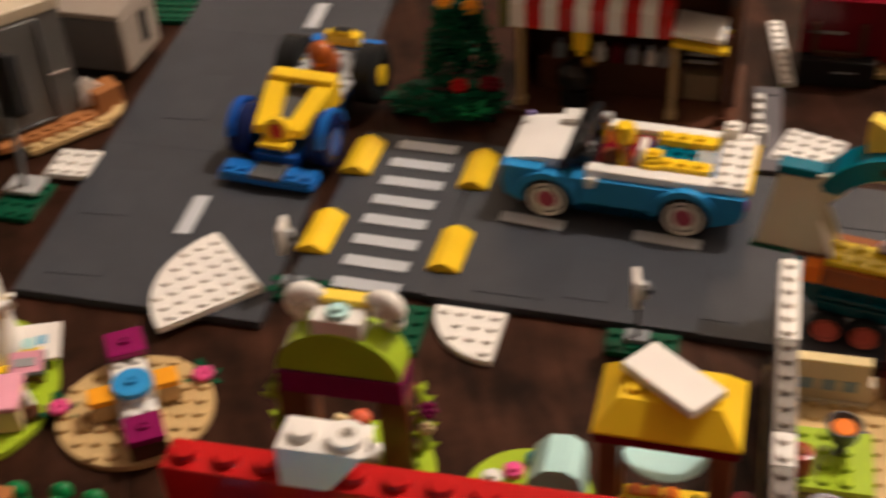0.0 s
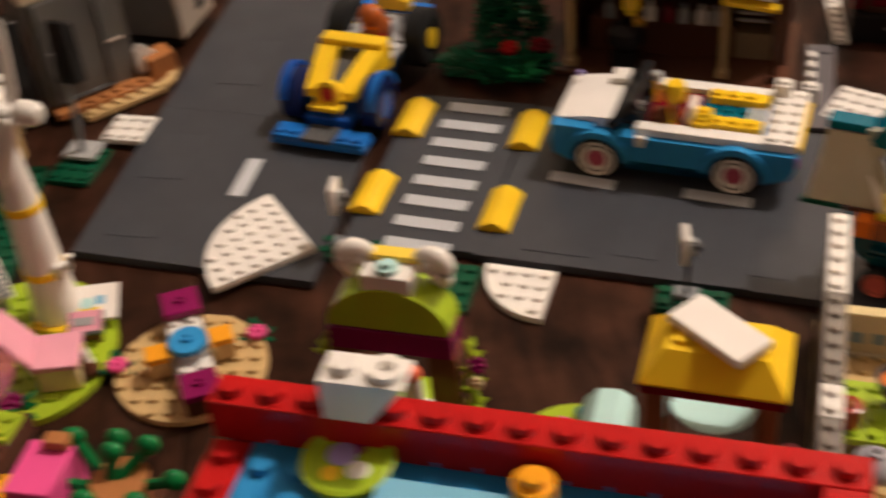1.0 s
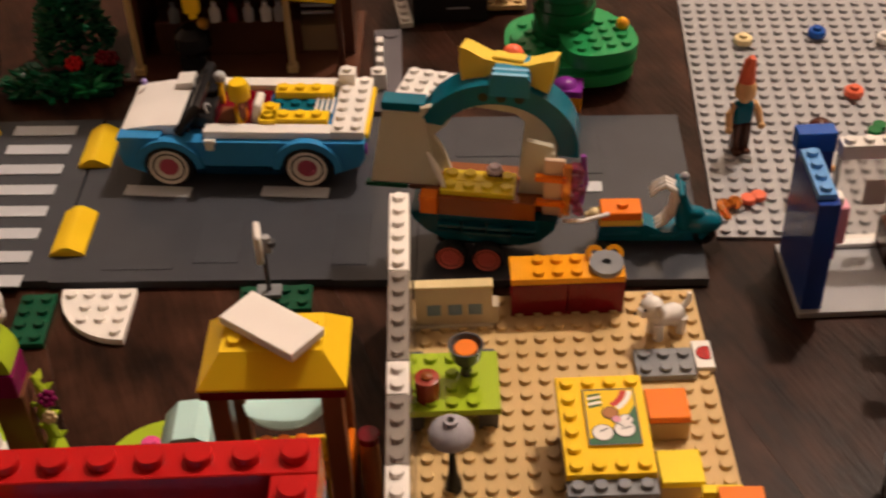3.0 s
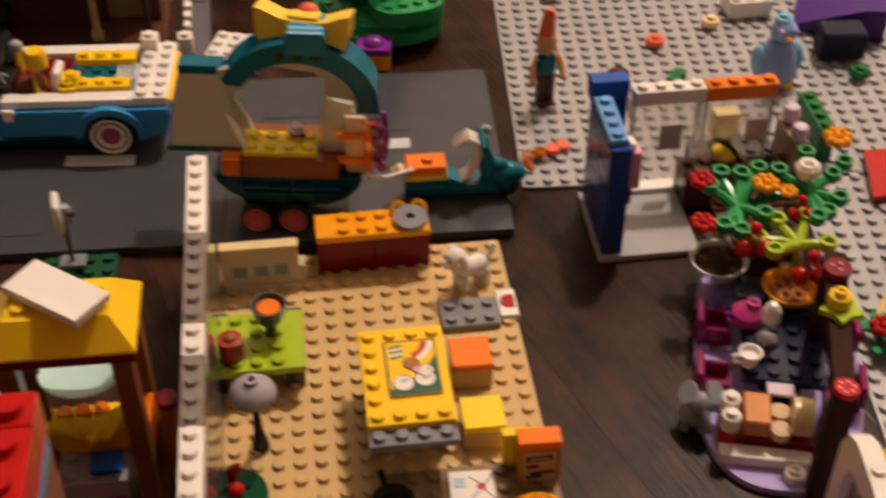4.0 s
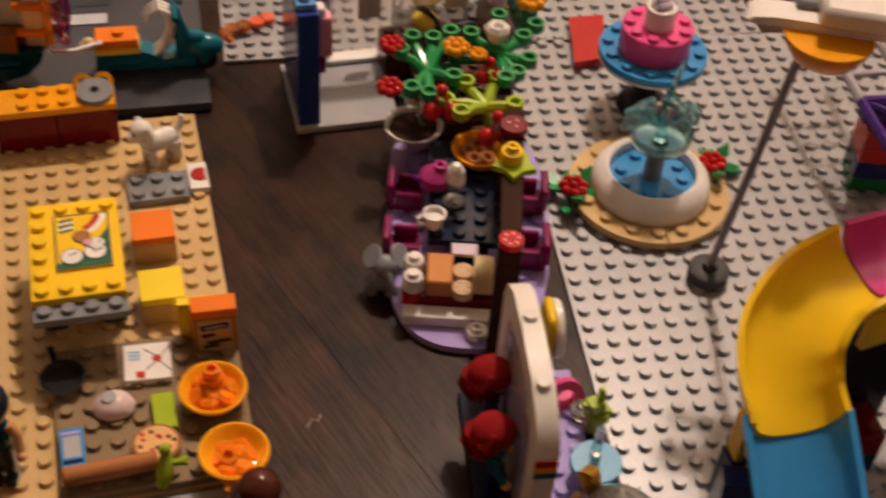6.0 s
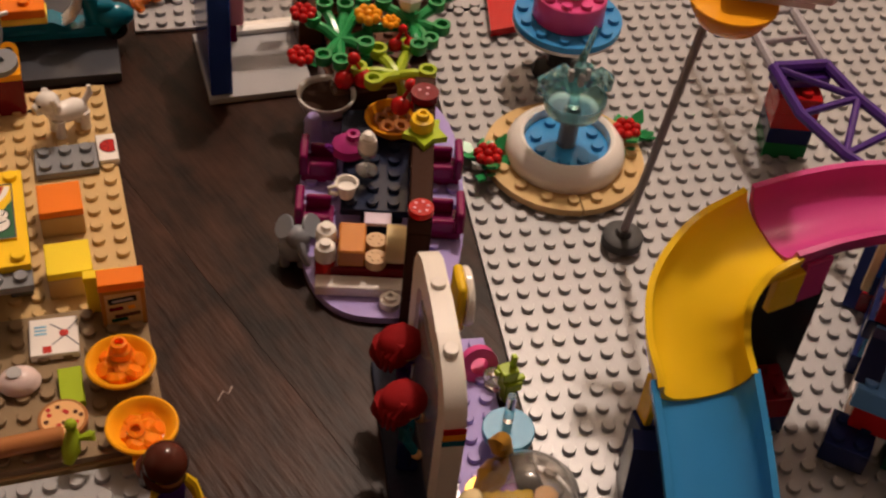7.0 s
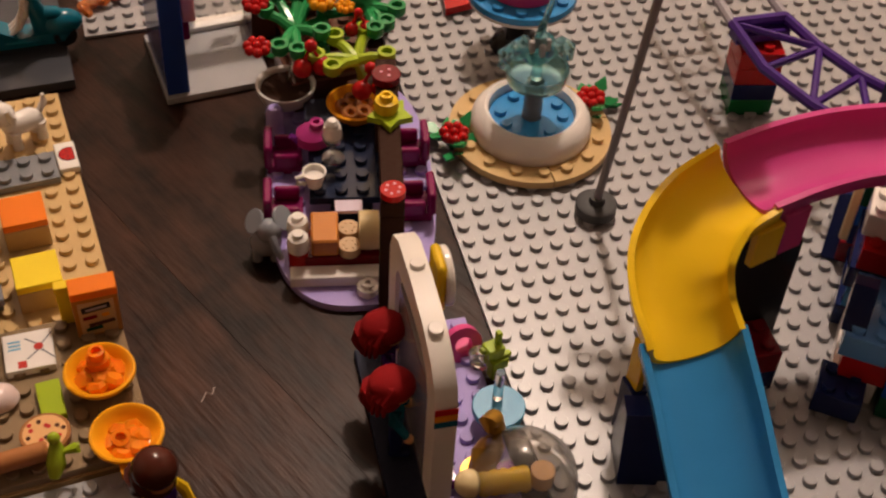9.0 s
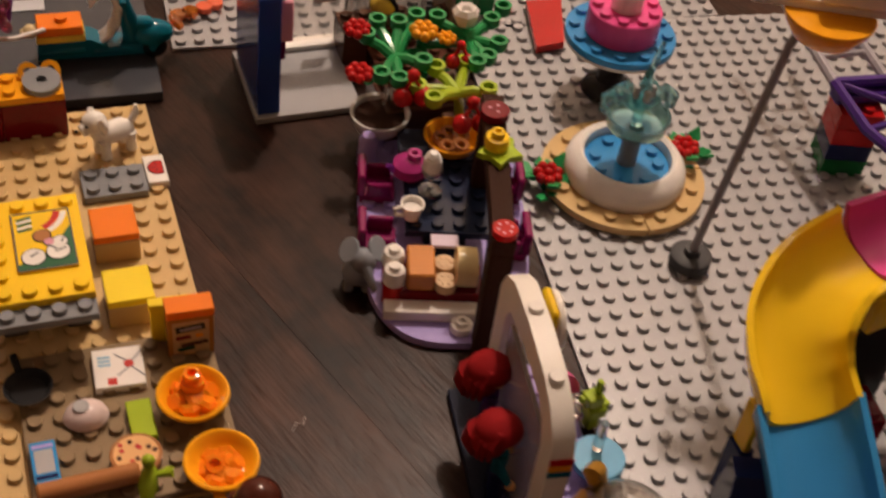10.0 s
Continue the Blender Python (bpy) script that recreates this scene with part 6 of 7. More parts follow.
def space_ship():
    s = thing("toy_ship", -50.4, 15.0, 0, 50, "grey toy ship with tan studded edge pieces", "toy ship")
    part("hull", side([(-2.9, 0), (3.3, 0), (3.7, 1.0), (3.6, 8.0), (-2.9, 8.0)], 5.0), "ship_grey", s, 0, 2.4, 0.9)
    panel = part("hull_panel", rbox(4.4, 0.3, 7.8, 0.06), "ship_grey", s, -0.3, -0.25, 1.0)
    for e in (-1, 1):
        part("panel_rib", rbox(0.22, 0.3, 7.6, 0.06), "dark_grey", panel, e * 2.05, -0.16, 0.1)
    part("panel_rib", rbox(4.0, 0.3, 0.22, 0.06), "dark_grey", panel, 0, -0.16, 0.15)
    part("window", rbox(1.5, 0.25, 4.6, 0.3), "black", s, -0.9, -0.45, 2.3)
    part("window_light", rbox(0.9, 0.15, 0.2, 0.04), "light_grey", s, -2.0, -0.42, 5.0)
    part("panel_line", rbox(1.3, 0.12, 0.2, 0.04), "sticker_brown", s, 2.6, -0.12, 4.2)
    part("deck_lip", rbox(6.8, 5.2, 0.9, 0.1), "oven_tan", s, 0.3, 2.4, 8.9)
    part("keel", rbox(7.4, 4.4, 0.9, 0.05), "brown", s, 0.4, 2.6, 0)
    part("edge_band", rbox(7.6, 1.6, 0.5, 0.06), "nougat", s, 0.8, -0.5, 0.4)
    part("edge_plate", brick(6, 1, PL), "tan", s, 1.6, -2.0, 0.2)
    part("edge_plate", brick(5, 1, PL), "nougat", s, 1.6, -1.2, 0.6)
    part("bow_block", side([(0, 0), (1.7, 0.2), (2.0, 0.8), (1.9, 2.0), (0, 1.8)], 1.8), "nougat", s, 4.3, -0.4, 0.4)
    part("bow_edge", tube([(4.4, -2.0, 0.5), (5.4, -1.7, 0.6), (6.2, -0.7, 0.7), (6.4, 0.6, 0.8)], 0.36, 8), "tan", s)
    part("bow_tile", side([(-0.7, 0), (0.8, 0), (0.9, 1.2), (-0.2, 2.3), (-0.7, 1.8)], 0.4), "white", s, 4.4, -0.1, 1.0)
    part("stern_mast", rbox(1.3, 1.6, 8.2, 0.1), "black", s, -4.2, 0.6, 0)
    part("stern_panel", rbox(0.9, 0.4, 6.6, 0.06), "light_grey", s, -5.5, 0.2, 0.2, rx=3)
    b = thing("tan_block", -55.6, 11.2, 0, 35, "tall beige and cream toy block beside the ship", "toy block")
    part("body", rbox(2.6, 3.0, 7.2, 0.08), "oven_tan", b)
    part("cap", rbox(2.7, 3.1, 0.7, 0.1), "white", b, 0, 0, 7.2)
    tw = thing("grey_tower", -49.3, 25.4, 0, -2, "low grey toy tower with beige top and edges", "toy tower")
    part("foot", rbox(4.6, 4.2, 1.0, 0.1), "black", tw)
    part("body", rbox(5.4, 5.2, 4.2, 0.1), "ship_grey", tw, 0, 0, 1.0)
    part("top", rbox(5.6, 5.4, 0.5, 0.1), "sticker_dark", tw, 0, 0, 5.2)
    side_p = part("side_panel", rbox(0.3, 5.3, 4.2, 0.06), "sticker_dark", tw, 2.8, 0, 1.0)
    part("slot", rbox(0.2, 1.2, 2.6, 0.06), "black", side_p, 0.1, 0.6, 1.0)
    g = thing("lamp_post", -47.8, 8.3, 0, 0, "grey toy post with a black screen on a green plate", "toy post")
    part("base_plate", brick(3, 4, PL), "dark_green", g, 0.1, -0.9, 0)
    part("foot", tile(2.3, 2.0, 0.3), "light_grey", g, 0, 0.2, PL + 0.2)
    part("post", tube([(0, 0, 0.8), (0.2, 0.1, 3.0), (0.3, 0.2, 6.4)], 0.22, 10), "mid_grey", g)
    part("screen", mv(rbox(1.4, 0.5, 4.4, 0.35), rx=-6), "black", g, 0.4, 0.2, 6.0)
    solid("green_plate", brick(4, 4, PL), "dark_green", -47.6, 33.8, 0, 6, "green studded plate at the road side", "toy plate")


space_ship()

# ---------------------------------------------------------------- shop front on the far grey plate


def shop_front():
    s = thing("glass_shop_front", 0, 0, 0, 0, "toy shop front of blue wall and clear panels", "toy shop front")
    part("floor_plate", rbox(5.6, 5.8, PL, 0.04), "light_grey", s, 24.0, 0.45, 0)
    part("end_wall", rbox(1.15, 5.0, 7.0, 0.05), "mid_blue", s, 21.9, 0.3, PL)
    part("corner_brick", rbox(2.1, 1.0, 1.2, 0.05), "blue", s, 22.4, 3.3, 7.0)
    part("corner_post", rbox(1.0, 1.0, 6.8, 0.05), "mid_blue", s, 22.9, 3.3, 0.3)
    part("wall_top", brick(1, 4, 0.35), "medium_blue", s, 21.85, 0.2, 7.4)
    part("pink_block", rbox(0.7, 0.9, 2.4, 0.08), "light_pink", s, 22.95, -0.9, 4.1)
    part("white_block", rbox(0.5, 0.8, 1.0, 0.08), "white", s, 22.72, -0.8, 6.0)
    part("magenta_block", rbox(0.45, 0.8, 1.2, 0.08), "magenta", s, 22.72, -0.9, 3.0)
    part("door_sill", tile(3.4, 1.0, 0.3), "white", s, 25.2, 3.2, PL)
    part("beam", brick(4, 1, 0.9), "white", s, 25.8, 3.25, 6.45)
    part("beam", brick(4, 1, 0.9), "orange", s, 29.85, 3.2, 6.45)
    for x, w in ((25.75, 3.9), (29.9, 4.0)):
        pane = part("pane", rbox(w, 0.14, 5.9, 0.02), "clear_panel", s, x, 3.25, 0.5)
        pane.visible_shadow = False
        for e in (-1, 1):
            part("pane_edge", rbox(0.18, 0.5, 5.9, 0.03), "clear_panel", pane, e * w / 2 - e * 0.1, 0, 0)
    part("sticker", rbox(1.3, 0.03, 1.7, 0.01), "sticker_brown", s, 26.2, 3.15, 3.1)
    part("sticker", rbox(1.3, 0.03, 1.5, 0.01), "sticker_brown", s, 31.1, 3.11, 3.3)
    part("planter", brick(4, 2, 2.0), "brown", s, 28.7, 2.15, PL)
    part("planter", brick(6, 2, BR), "brown", s, 31.0, 0.6, 0.2)
    part("planter", brick(2, 1, BR), "brown", s, 33.2, 2.2, 1.4)
    part("cream_block", jn(rbox(1.7, 0.9, 1.3, 0.2), mv(tile(1.5, 0.9, 0.4), 0, 0, 1.3)), "cream", s, 29.8, 4.7, 2.7)
    part("cream_stand", rbox(1.0, 0.8, 1.3, 0.05), "dark_grey", s, 29.8, 4.8, 1.5)
    part("back_shelf", brick(5, 2, BR), "dark_grey", s, 30.6, 5.0, 0.3)
    part("green_step", brick(1, 4, 2.4), "green", s, 35.95, 6.1, 0.42)
    for x, y, z in ((33.2, 3.6, 4.2), (33.2, 2.0, 4.0)):
        part("lilac_cup", lathe([(0, 0), (0.4, 0), (0.5, 0.5), (0.4, 0.9), (0.2, 1.0), (0, 1.0)], 16), "pale_lilac", s, x, y, z)
    part("cup_shelf", rbox(1.0, 2.8, 3.8, 0.05), "dark_tan", s, 33.2, 2.9, 0.3)
    b = thing("toy_bee", 29.2, 2.5, 2.62, 30, "yellow and black small round toy bee", "toy")
    part("body", mv(ball(0.75, 16, 0.75), 0, 0, 0.45), "cool_yellow", b)
    part("stripe", mv(lathe([(0.5, -0.12), (0.78, -0.12), (0.78, 0.12), (0.5, 0.12)], 18), 0.25, 0, 0.5, 0, 70), "black", b)


shop_front()
doll("toy_figure", 24.4, 8.6, 0.2, 0, "toy figure with auburn hair behind the shop front", "purple", "white", "skin", "auburn", s=1.1)
doll("toy_figure", 20.95, 12.7, 0.2, 10, "toy figure in teal and brown with tall coral hair", "brown", "teal", "skin", "coral", "tall", arms="skin", s=1.25)


def far_plate_bits():
    rnd = random.Random(12)
    for x, y, m, n, lab in ((23.6, 24.9, "cream", 1, "cream round stud piece lying on the grey plate"), (28.8, 25.5, "blue", 1, "blue round stud piece lying on the grey plate"), (33.2, 24.4, "white", 1, "white round stud piece lying on the grey plate"),
                          (29.4, 18.0, "coral", 1, "coral round stud piece lying on the grey plate"), (33.7, 19.9, "cream", 1, "cream flower piece lying on the grey plate"), (20.8, 7.4, "coral", 2, "coral flat piece lying on the grey plate"),
                          (19.3, 6.9, "clear_orange", 2, "clear orange round piece on the grey plate"), (29.8, 13.9, "green", 2, "green two stud piece on the grey plate"), (45.0, 4.6, "lavender", 1, "lavender round stud piece lying on the grey plate")):
        g = jn(disc(0.62, 0.5, 16, 0.08), mv(STUD, 0, 0, 0.5)) if n == 1 else jn(mv(disc(0.45, 0.35, 12), -0.35), mv(disc(0.45, 0.35, 12), 0.35), rbox(0.7, 0.6, 0.3))
        solid("loose_piece", g, m, x, y, 0.42, rnd.uniform(0, 60), lab, "toy piece", "loose pieces")
    solid("loose_brick", brick(3, 2, BR), "white", 36.6, 21.4, 0.42, 2, "white brick lying on the grey plate", "toy brick")
    solid("loose_brick", brick(1, 1, 0.6), "green", 41.4, 12.6, 0.42, 25, "small green brick lying on the grey plate", "toy brick")
    solid("red_wedge_tile", prism([(-1.5, -2.2), (0.23, -2.05), (1.7, 2.05), (-0.45, 2.15)], 0.45), "red", 39.05, 2.35, 0.42, 0, "red smooth wedge tile lying on the grey plate", "tile")
    b = thing("blue_toy_bird", 35.8, 12.9, 0.42, 0, "blue and lavender toy bird with yellow feet", "toy bird")
    part("body", lathe([(0, 0), (1.2, 0), (1.45, 0.8), (1.2, 2.2), (0.7, 3.0), (0, 3.1)], 22, 0.9), "periwinkle", b)
    part("head", mv(ball(0.85, 18, 0.95), 0, 0, 0.6), "periwinkle", b, 0.2, 0.1, 3.0)
    part("cap", jn(disc(0.55, 0.3, 20), mv(STUD, 0, 0, 0.3)), "sky", b, 0.1, 0.3, 4.2)
    for x in (-0.45, 0.45):
        part("eye", mv(ball(0.22, 12), 0, 0, 0), "lavender", b, x + 0.2, -0.6, 3.9)
    part("beak", mv(ball(0.25, 12, 0.7), 0, 0, 0), "amber", b, 0.2, -0.8, 3.5)
    for x in (-1, 1):
        part("wing", mv(ball(0.8, 14, 1.3), 0, 0, 0, s=(0.5, 0.8, 1)), "sky", b, 1.25 * x, 0.0, 1.7)
        part("foot", mv(ball(0.4, 12, 0.6), 0, 0, 0.2), "yellow", b, 0.6 * x, -0.9, 0.0)
    solid("dark_case", rbox(3.0, 2.0, 2.0, 0.2), "matte_navy", 41.0, 15.4, 0.42, -6, "black toy case on the grey plate", "toy case")
    solid("purple_ramp", side([(-3, 0), (3, 0), (3, 2.4), (1.5, 2.2), (-1.0, 1.2), (-3, 0.4)], 4), "purple", 42.4, 19.2, 0.42, -24, "dark purple smooth toy ramp", "toy ramp")


far_plate_bits()

# ---------------------------------------------------------------- potted plants and cafe


def plant_stem(parent, mat, arms, r=0.27, name="branch"):
    """A moulded branch: arms that end in hollow cups."""
    for (x, y, z), (tx, ty, tz) in arms:
        mx, my, mz = (x + tx) / 2, (y + ty) / 2, (z + tz) / 2 + 0.15
        d = Vector((tx - x, ty - y, tz - z)).normalized()
        cup = lathe([(0, -0.1), (0.34, -0.05), (0.45, 0.1), (0.45, 0.55), (0.28, 0.55), (0.26, 0.25), (0, 0.25)], 14)
        part(name, jn(tube([(x, y, z), (mx, my, mz), (tx, ty, tz)], [r * 1.1, r, r], 8), mv(cup, tx, ty, tz - 0.1)), mat, parent)


def cherry(parent, x, y, z, s=1.0):
    part("cherry", jn(mv(ball(0.42 * s, 12), -0.4 * s, 0, 0), mv(ball(0.42 * s, 12), 0.4 * s, -0.1, 0), tube([(-0.4 * s, 0, 0.2), (0, 0.1, 0.9 * s), (0.4 * s, 0, 0.2)], 0.12, 6), mv(ball(0.28 * s, 10), 0, 0.1, 0.95 * s)), "red", parent, x, y, z)


def flower_planter():
    p = thing("flower_planter", 28.6, -4.2, 0, 0, "toy flower bouquet with green branches in a brown pot", "toy plant")
    part("pot", rbox(4.6, 3.6, 2.2, 0.08), "brown", p, 0.8, 0.6, 0)
    part("pot_rim", brick(4, 3, 0.5), "brown", p, 0.8, 0.6, 2.2)
    part("trunk", lathe([(0, 0), (0.4, 0), (0.3, 3.4), (0, 3.4)], 10), "green", p, 0.6, 0.4, 2.2)
    c0 = (-1.05, -0.35, 4.9)
    plant_stem(p, "bright_green", [(c0, (-1.35, 1.8, 5.4)), (c0, (-0.33, 1.55, 5.4)), (c0, (0.7, 1.9, 5.4)), (c0, (-2.3, -2.1, 5.2)), (c0, (-1.5, -2.5, 5.1)), (c0, (0.0, -1.5, 5.2)), (c0, (-2.2, 0.8, 5.4))])
    c1 = (2.85, 0.1, 5.1)
    plant_stem(p, "bright_green", [(c1, (3.6, 2.9, 5.4)), (c1, (4.35, 0.9, 5.4)), (c1, (5.3, 1.8, 5.4)), (c1, (4.1, -0.9, 5.3)), (c1, (2.55, -2.1, 5.2)), (c1, (3.3, -1.6, 5.1)), (c1, (1.7, 1.6, 5.4))])
    part("stem", tube([(0.6, 0.4, 4.6), c0], 0.3, 8), "green", p)
    part("stem", tube([(0.6, 0.4, 5.0), c1], 0.3, 8), "green", p)
    for x, y, z, m, r in ((-2.6, 1.1, 5.75, "red", 0.76), (-3.4, -2.1, 5.6, "red", 0.76), (0.55, 0.3, 5.8, "amber", 0.8), (1.6, -0.2, 5.6, "amber", 0.55), (5.5, 3.5, 5.9, "amber", 0.9)):
        blossom(p, x, y, z, m, r, "flower", 4)
    part("white_rose", lathe([(0, 0), (0.4, 0.05), (0.62, 0.4), (0.7, 0.8), (0.5, 1.05), (0.3, 0.95), (0.28, 0.75), (0, 0.7)], 7), "white", p, 2.8, 0.65, 5.7)
    leaf_bush(p, "low_leaves", 10, 3.2, 2.6, 1.6, 1.0, "green", 21, 3.0)
    l = thing("lime_branch", 28.9, -7.4, 0, 0, "lime toy branch with red cherries in a brown pot", "toy plant")
    part("pot", rbox(1.6, 1.5, 2.0, 0.08), "brown", l, 1.6, 0.6, PL)
    part("trunk", tube([(1.5, 0.6, 2.2), (1.3, 0.4, 3.6), (0.9, -0.1, 4.7)], 0.24, 8), "lime", l)
    c0 = (0.9, -0.1, 4.7)
    plant_stem(l, "lime", [(c0, (0.3, 1.5, 4.9)), (c0, (-1.0, 0.4, 4.8)), (c0, (-0.5, -0.65, 4.8)), (c0, (2.3, -0.5, 4.8)), (c0, (1.9, 1.6, 4.9))])
    cherry(l, -1.3, 0.1, 4.7, 1.2)
    cherry(l, 1.05, -1.9, 4.3, 1.2)
    cherry(l, 1.6, 1.7, 5.2, 0.9)
    b = thing("soup_bowl", 26.75, -5.35, 0, -6, "clear round toy bowl with brown filling", "bowl")
    part("stand", lathe([(0, 0), (0.6, 0), (0.4, 0.4), (0.35, 1.0), (0, 1.0)], 14), "lavender", b)
    part("bowl", lathe([(0, 0.9), (0.6, 1.0), (1.2, 1.5), (1.5, 2.2), (1.52, 2.35), (1.36, 2.3), (1.1, 1.7), (0, 1.2)], 30), "frosted", b)
    part("soup", disc(1.26, 0.12, 26), "beam_brown", b, 0, 0, 2.02)
    part("spoon", tube([(0.3, 0.5, 2.0), (0.5, 1.0, 3.0)], 0.1, 6), "clear", b)


flower_planter()

CA, CB = -15.7, -6.3


def cafe_at(x, y):
    """Plan of the cafe's own axes."""
    c, s = math.cos(radians(CA)), math.sin(radians(CA))
    return 28.27 + x * c - y * s, -11.15 + x * s + y * c


def cafe():
    k = thing("oval_floor", 28.27, -11.15, 0, CA, "lavender oval toy cafe floor with a navy studded middle", "toy plate")
    oval = [(4.05 * math.copysign(abs(math.cos(a)) ** 0.75, math.cos(a)), 8.2 * math.copysign(abs(math.sin(a)) ** 0.75, math.sin(a))) for a in np.arange(0, 6.28, 0.13)]
    at = [(x, y) for x, y in grid(8, 14) if (x / 3.9) ** 2 + (y / 6.9) ** 2 < 0.95 and (abs(x) > 2.1 or abs(y) > 4.1)]
    part("oval_plate", jn(prism(oval, PL), studs(at, PL)), "lavender", k)
    t = thing("cafe_table", 28.1, -11.75, PL, CA, "navy studded toy cafe table", "table")
    part("top", brick(4, 5, PL), "navy", t, 0, 0, 1.4)
    part("leg", rbox(2.0, 3.0, 1.4, 0.05), "matte_navy", t)
    t = thing("side_table", 29.2, -7.95, PL, CA, "dark blue low toy table behind the cafe table", "table")
    part("top", tile(4.4, 2.2, 0.4), "matte_navy", t, 0, 0, 1.2)
    part("leg", rbox(3.0, 1.4, 1.2, 0.05), "matte_navy", t)
    for x, y, rz in ((-3.2, 1.35, 0), (-3.2, -2.35, 0), (3.0, 1.6, 180), (3.0, -2.2, 180)):
        X, Y = cafe_at(x, y)
        s = thing("cafe_chair", X, Y, PL + 0.02, CA + rz, "magenta toy cafe chair on the lavender floor", "chair", "cafe chairs")
        part("seat", rbox(1.7, 1.7, 0.5, 0.08), "magenta", s, 0.05)
        part("backrest", rbox(0.4, 1.8, 1.35, 0.1), "magenta", s, -0.72, 0, 0.4)
        for e in (-1, 1):
            part("arm", rbox(1.2, 0.34, 0.8, 0.1), "magenta", s, 0.15, 0.72 * e, 0.4)
    b = thing("pergola_beam", 27.45, -19.4, 0, -17.2, "dark brown toy post with a long brown beam", "toy beam")
    part("post", rbox(1.0, 1.0, 6.3, 0.05), "beam_brown", b)
    part("beam", rbox(0.98, 9.6, 0.8, 0.05), "beam_brown", b, 0, 4.3, 6.3)
    part("end_post", rbox(0.9, 0.9, 6.3, 0.05), "beam_brown", b, 0, 8.6, 0)
    r = thing("red_round_tile", 29.65, -12.2, 7.1, 0, "red round tile with pale dots", "tile")
    part("tile", disc(0.66, 0.4, 20), "dark_red", r)
    for x, y in ((-0.2, 0.15), (0.2, 0.2), (0.05, -0.2)):
        part("dot", disc(0.08, 0.02, 8, 0.004), "light_pink", r, x, y, 0.4)
    X, Y = 27.45, -19.4
    t = thing("tomato_slice", X, Y, 7.12, 0, "red round tomato slice tile", "tile")
    part("slice", disc(0.54, 0.34, 20), "red", t)
    for a in np.arange(0, 6.2, 1.05):
        part("seed_spot", disc(0.07, 0.02, 8, 0.004), "light_pink", t, 0.3 * math.cos(a), 0.3 * math.sin(a), 0.34)
    X, Y = 29.32, -8.75
    g = thing("bread_basket", X, Y, 2.24, 20, "golden toy basket with pretzels", "basket")
    part("basket", lathe([(0, 0), (0.7, 0), (1.2, 0.5), (1.42, 0.95), (1.3, 1.0), (1.05, 0.6), (0, 0.35)], 28), "amber", g, rx=0)
    for a in (0, 1.2, 2.4, 3.6, 4.9):
        part("pretzel", mv(lathe([(0.2, -0.1), (0.42, -0.1), (0.46, 0.05), (0.36, 0.18), (0.2, 0.12), (0.2, -0.1)], 14), rx=15), "nougat", g, 0.55 * math.cos(a), 0.55 * math.sin(a), 0.65)
    part("foot", disc(0.5, 0.25, 14), "amber", g, 0, 0, -0.22)
    X, Y = 28.85, -14.5
    f = thing("yellow_flower", X, Y, 7.1, 0, "yellow toy rose on a lime leaf piece", "toy flower")
    leaf = [(1.05 * (1 if k % 2 else 0.62) * math.cos(k * math.pi / 5), 1.05 * (1 if k % 2 else 0.62) * math.sin(k * math.pi / 5)) for k in range(10)]
    part("leaf", prism(leaf, 0.3), "lime", f, 0.1, -0.2, 0.0)
    part("blossom", lathe([(0, 0), (0.5, 0), (0.56, 0.3), (0.5, 0.55), (0.3, 0.6), (0.28, 0.85), (0.16, 0.85), (0.14, 0.7), (0, 0.7)], 18), "yellow", f, 0, 0, 0.3)
    X, Y = 25.95, -13.0
    c = thing("cup", X, Y, 2.42, 20, "small white toy coffee cup", "cup")
    part("cup", lathe([(0, 0), (0.34, 0), (0.36, 0.1), (0.44, 0.4), (0.56, 0.85), (0.47, 0.85), (0.36, 0.4), (0, 0.3)], 22), "white", c)
    part("handle", tube([(-0.5, 0.1, 0.8), (-0.85, 0.2, 0.75), (-0.8, 0.2, 0.4), (-0.45, 0.1, 0.25)], 0.11, 8), "white", c)
    part("drink", disc(0.40, 0.05, 18), "white", c, 0, 0, 0.55)
    X, Y = 27.3, -11.5
    i = thing("ice_cream", X, Y, 2.42, 0, "white toy ice cream in a clear goblet", "ice cream")
    part("goblet", lathe([(0, 0), (0.52, 0), (0.55, 0.08), (0.14, 0.2), (0.12, 0.8), (0.42, 1.1), (0.5, 1.4), (0.38, 1.35), (0, 0.95)], 20), "clear", i)
    part("scoop", lathe([(0, 0), (0.4, 0), (0.47, 0.2), (0.42, 0.38), (0.45, 0.5), (0.4, 0.7), (0.32, 0.76), (0.34, 0.88), (0.2, 1.08), (0, 1.12)], 18), "white", i, 0, 0, 1.3)
    X, Y = 26.75, -10.1
    p = thing("teapot", X, Y, 2.2, 0, "magenta toy teapot with a round lid", "teapot")
    part("pot", jn(lathe([(0, 0), (0.5, 0), (0.85, 0.4), (0.8, 0.85), (0.45, 1.15), (0, 1.2)], 18), mv(ring(0.16, 0.34, 0.3, 12), 0.2, 0, 1.15)), "teapot_pink", p)
    part("spout", tube([(-0.7, 0, 0.5), (-1.1, 0, 0.9)], [0.2, 0.12], 8), "grape", p)
    X, Y = cafe_at(-3.6, 3.4)
    solid("lavender_post", lathe([(0, 0), (0.5, 0), (0.45, 1.6), (0.3, 1.9), (0, 2.0)], 14), "lavender", X, Y, PL, 0, "lavender round toy post at the cafe edge", "toy post")
    # serving counter
    X, Y = cafe_at(-0.8, -5.2)
    s = thing("serving_counter", X, Y, PL, CA, "dark red toy counter set out with bakery goods", "counter")
    part("counter", rbox(3.9, 1.9, 1.0, 0.05), "dark_red", s, 0.3)
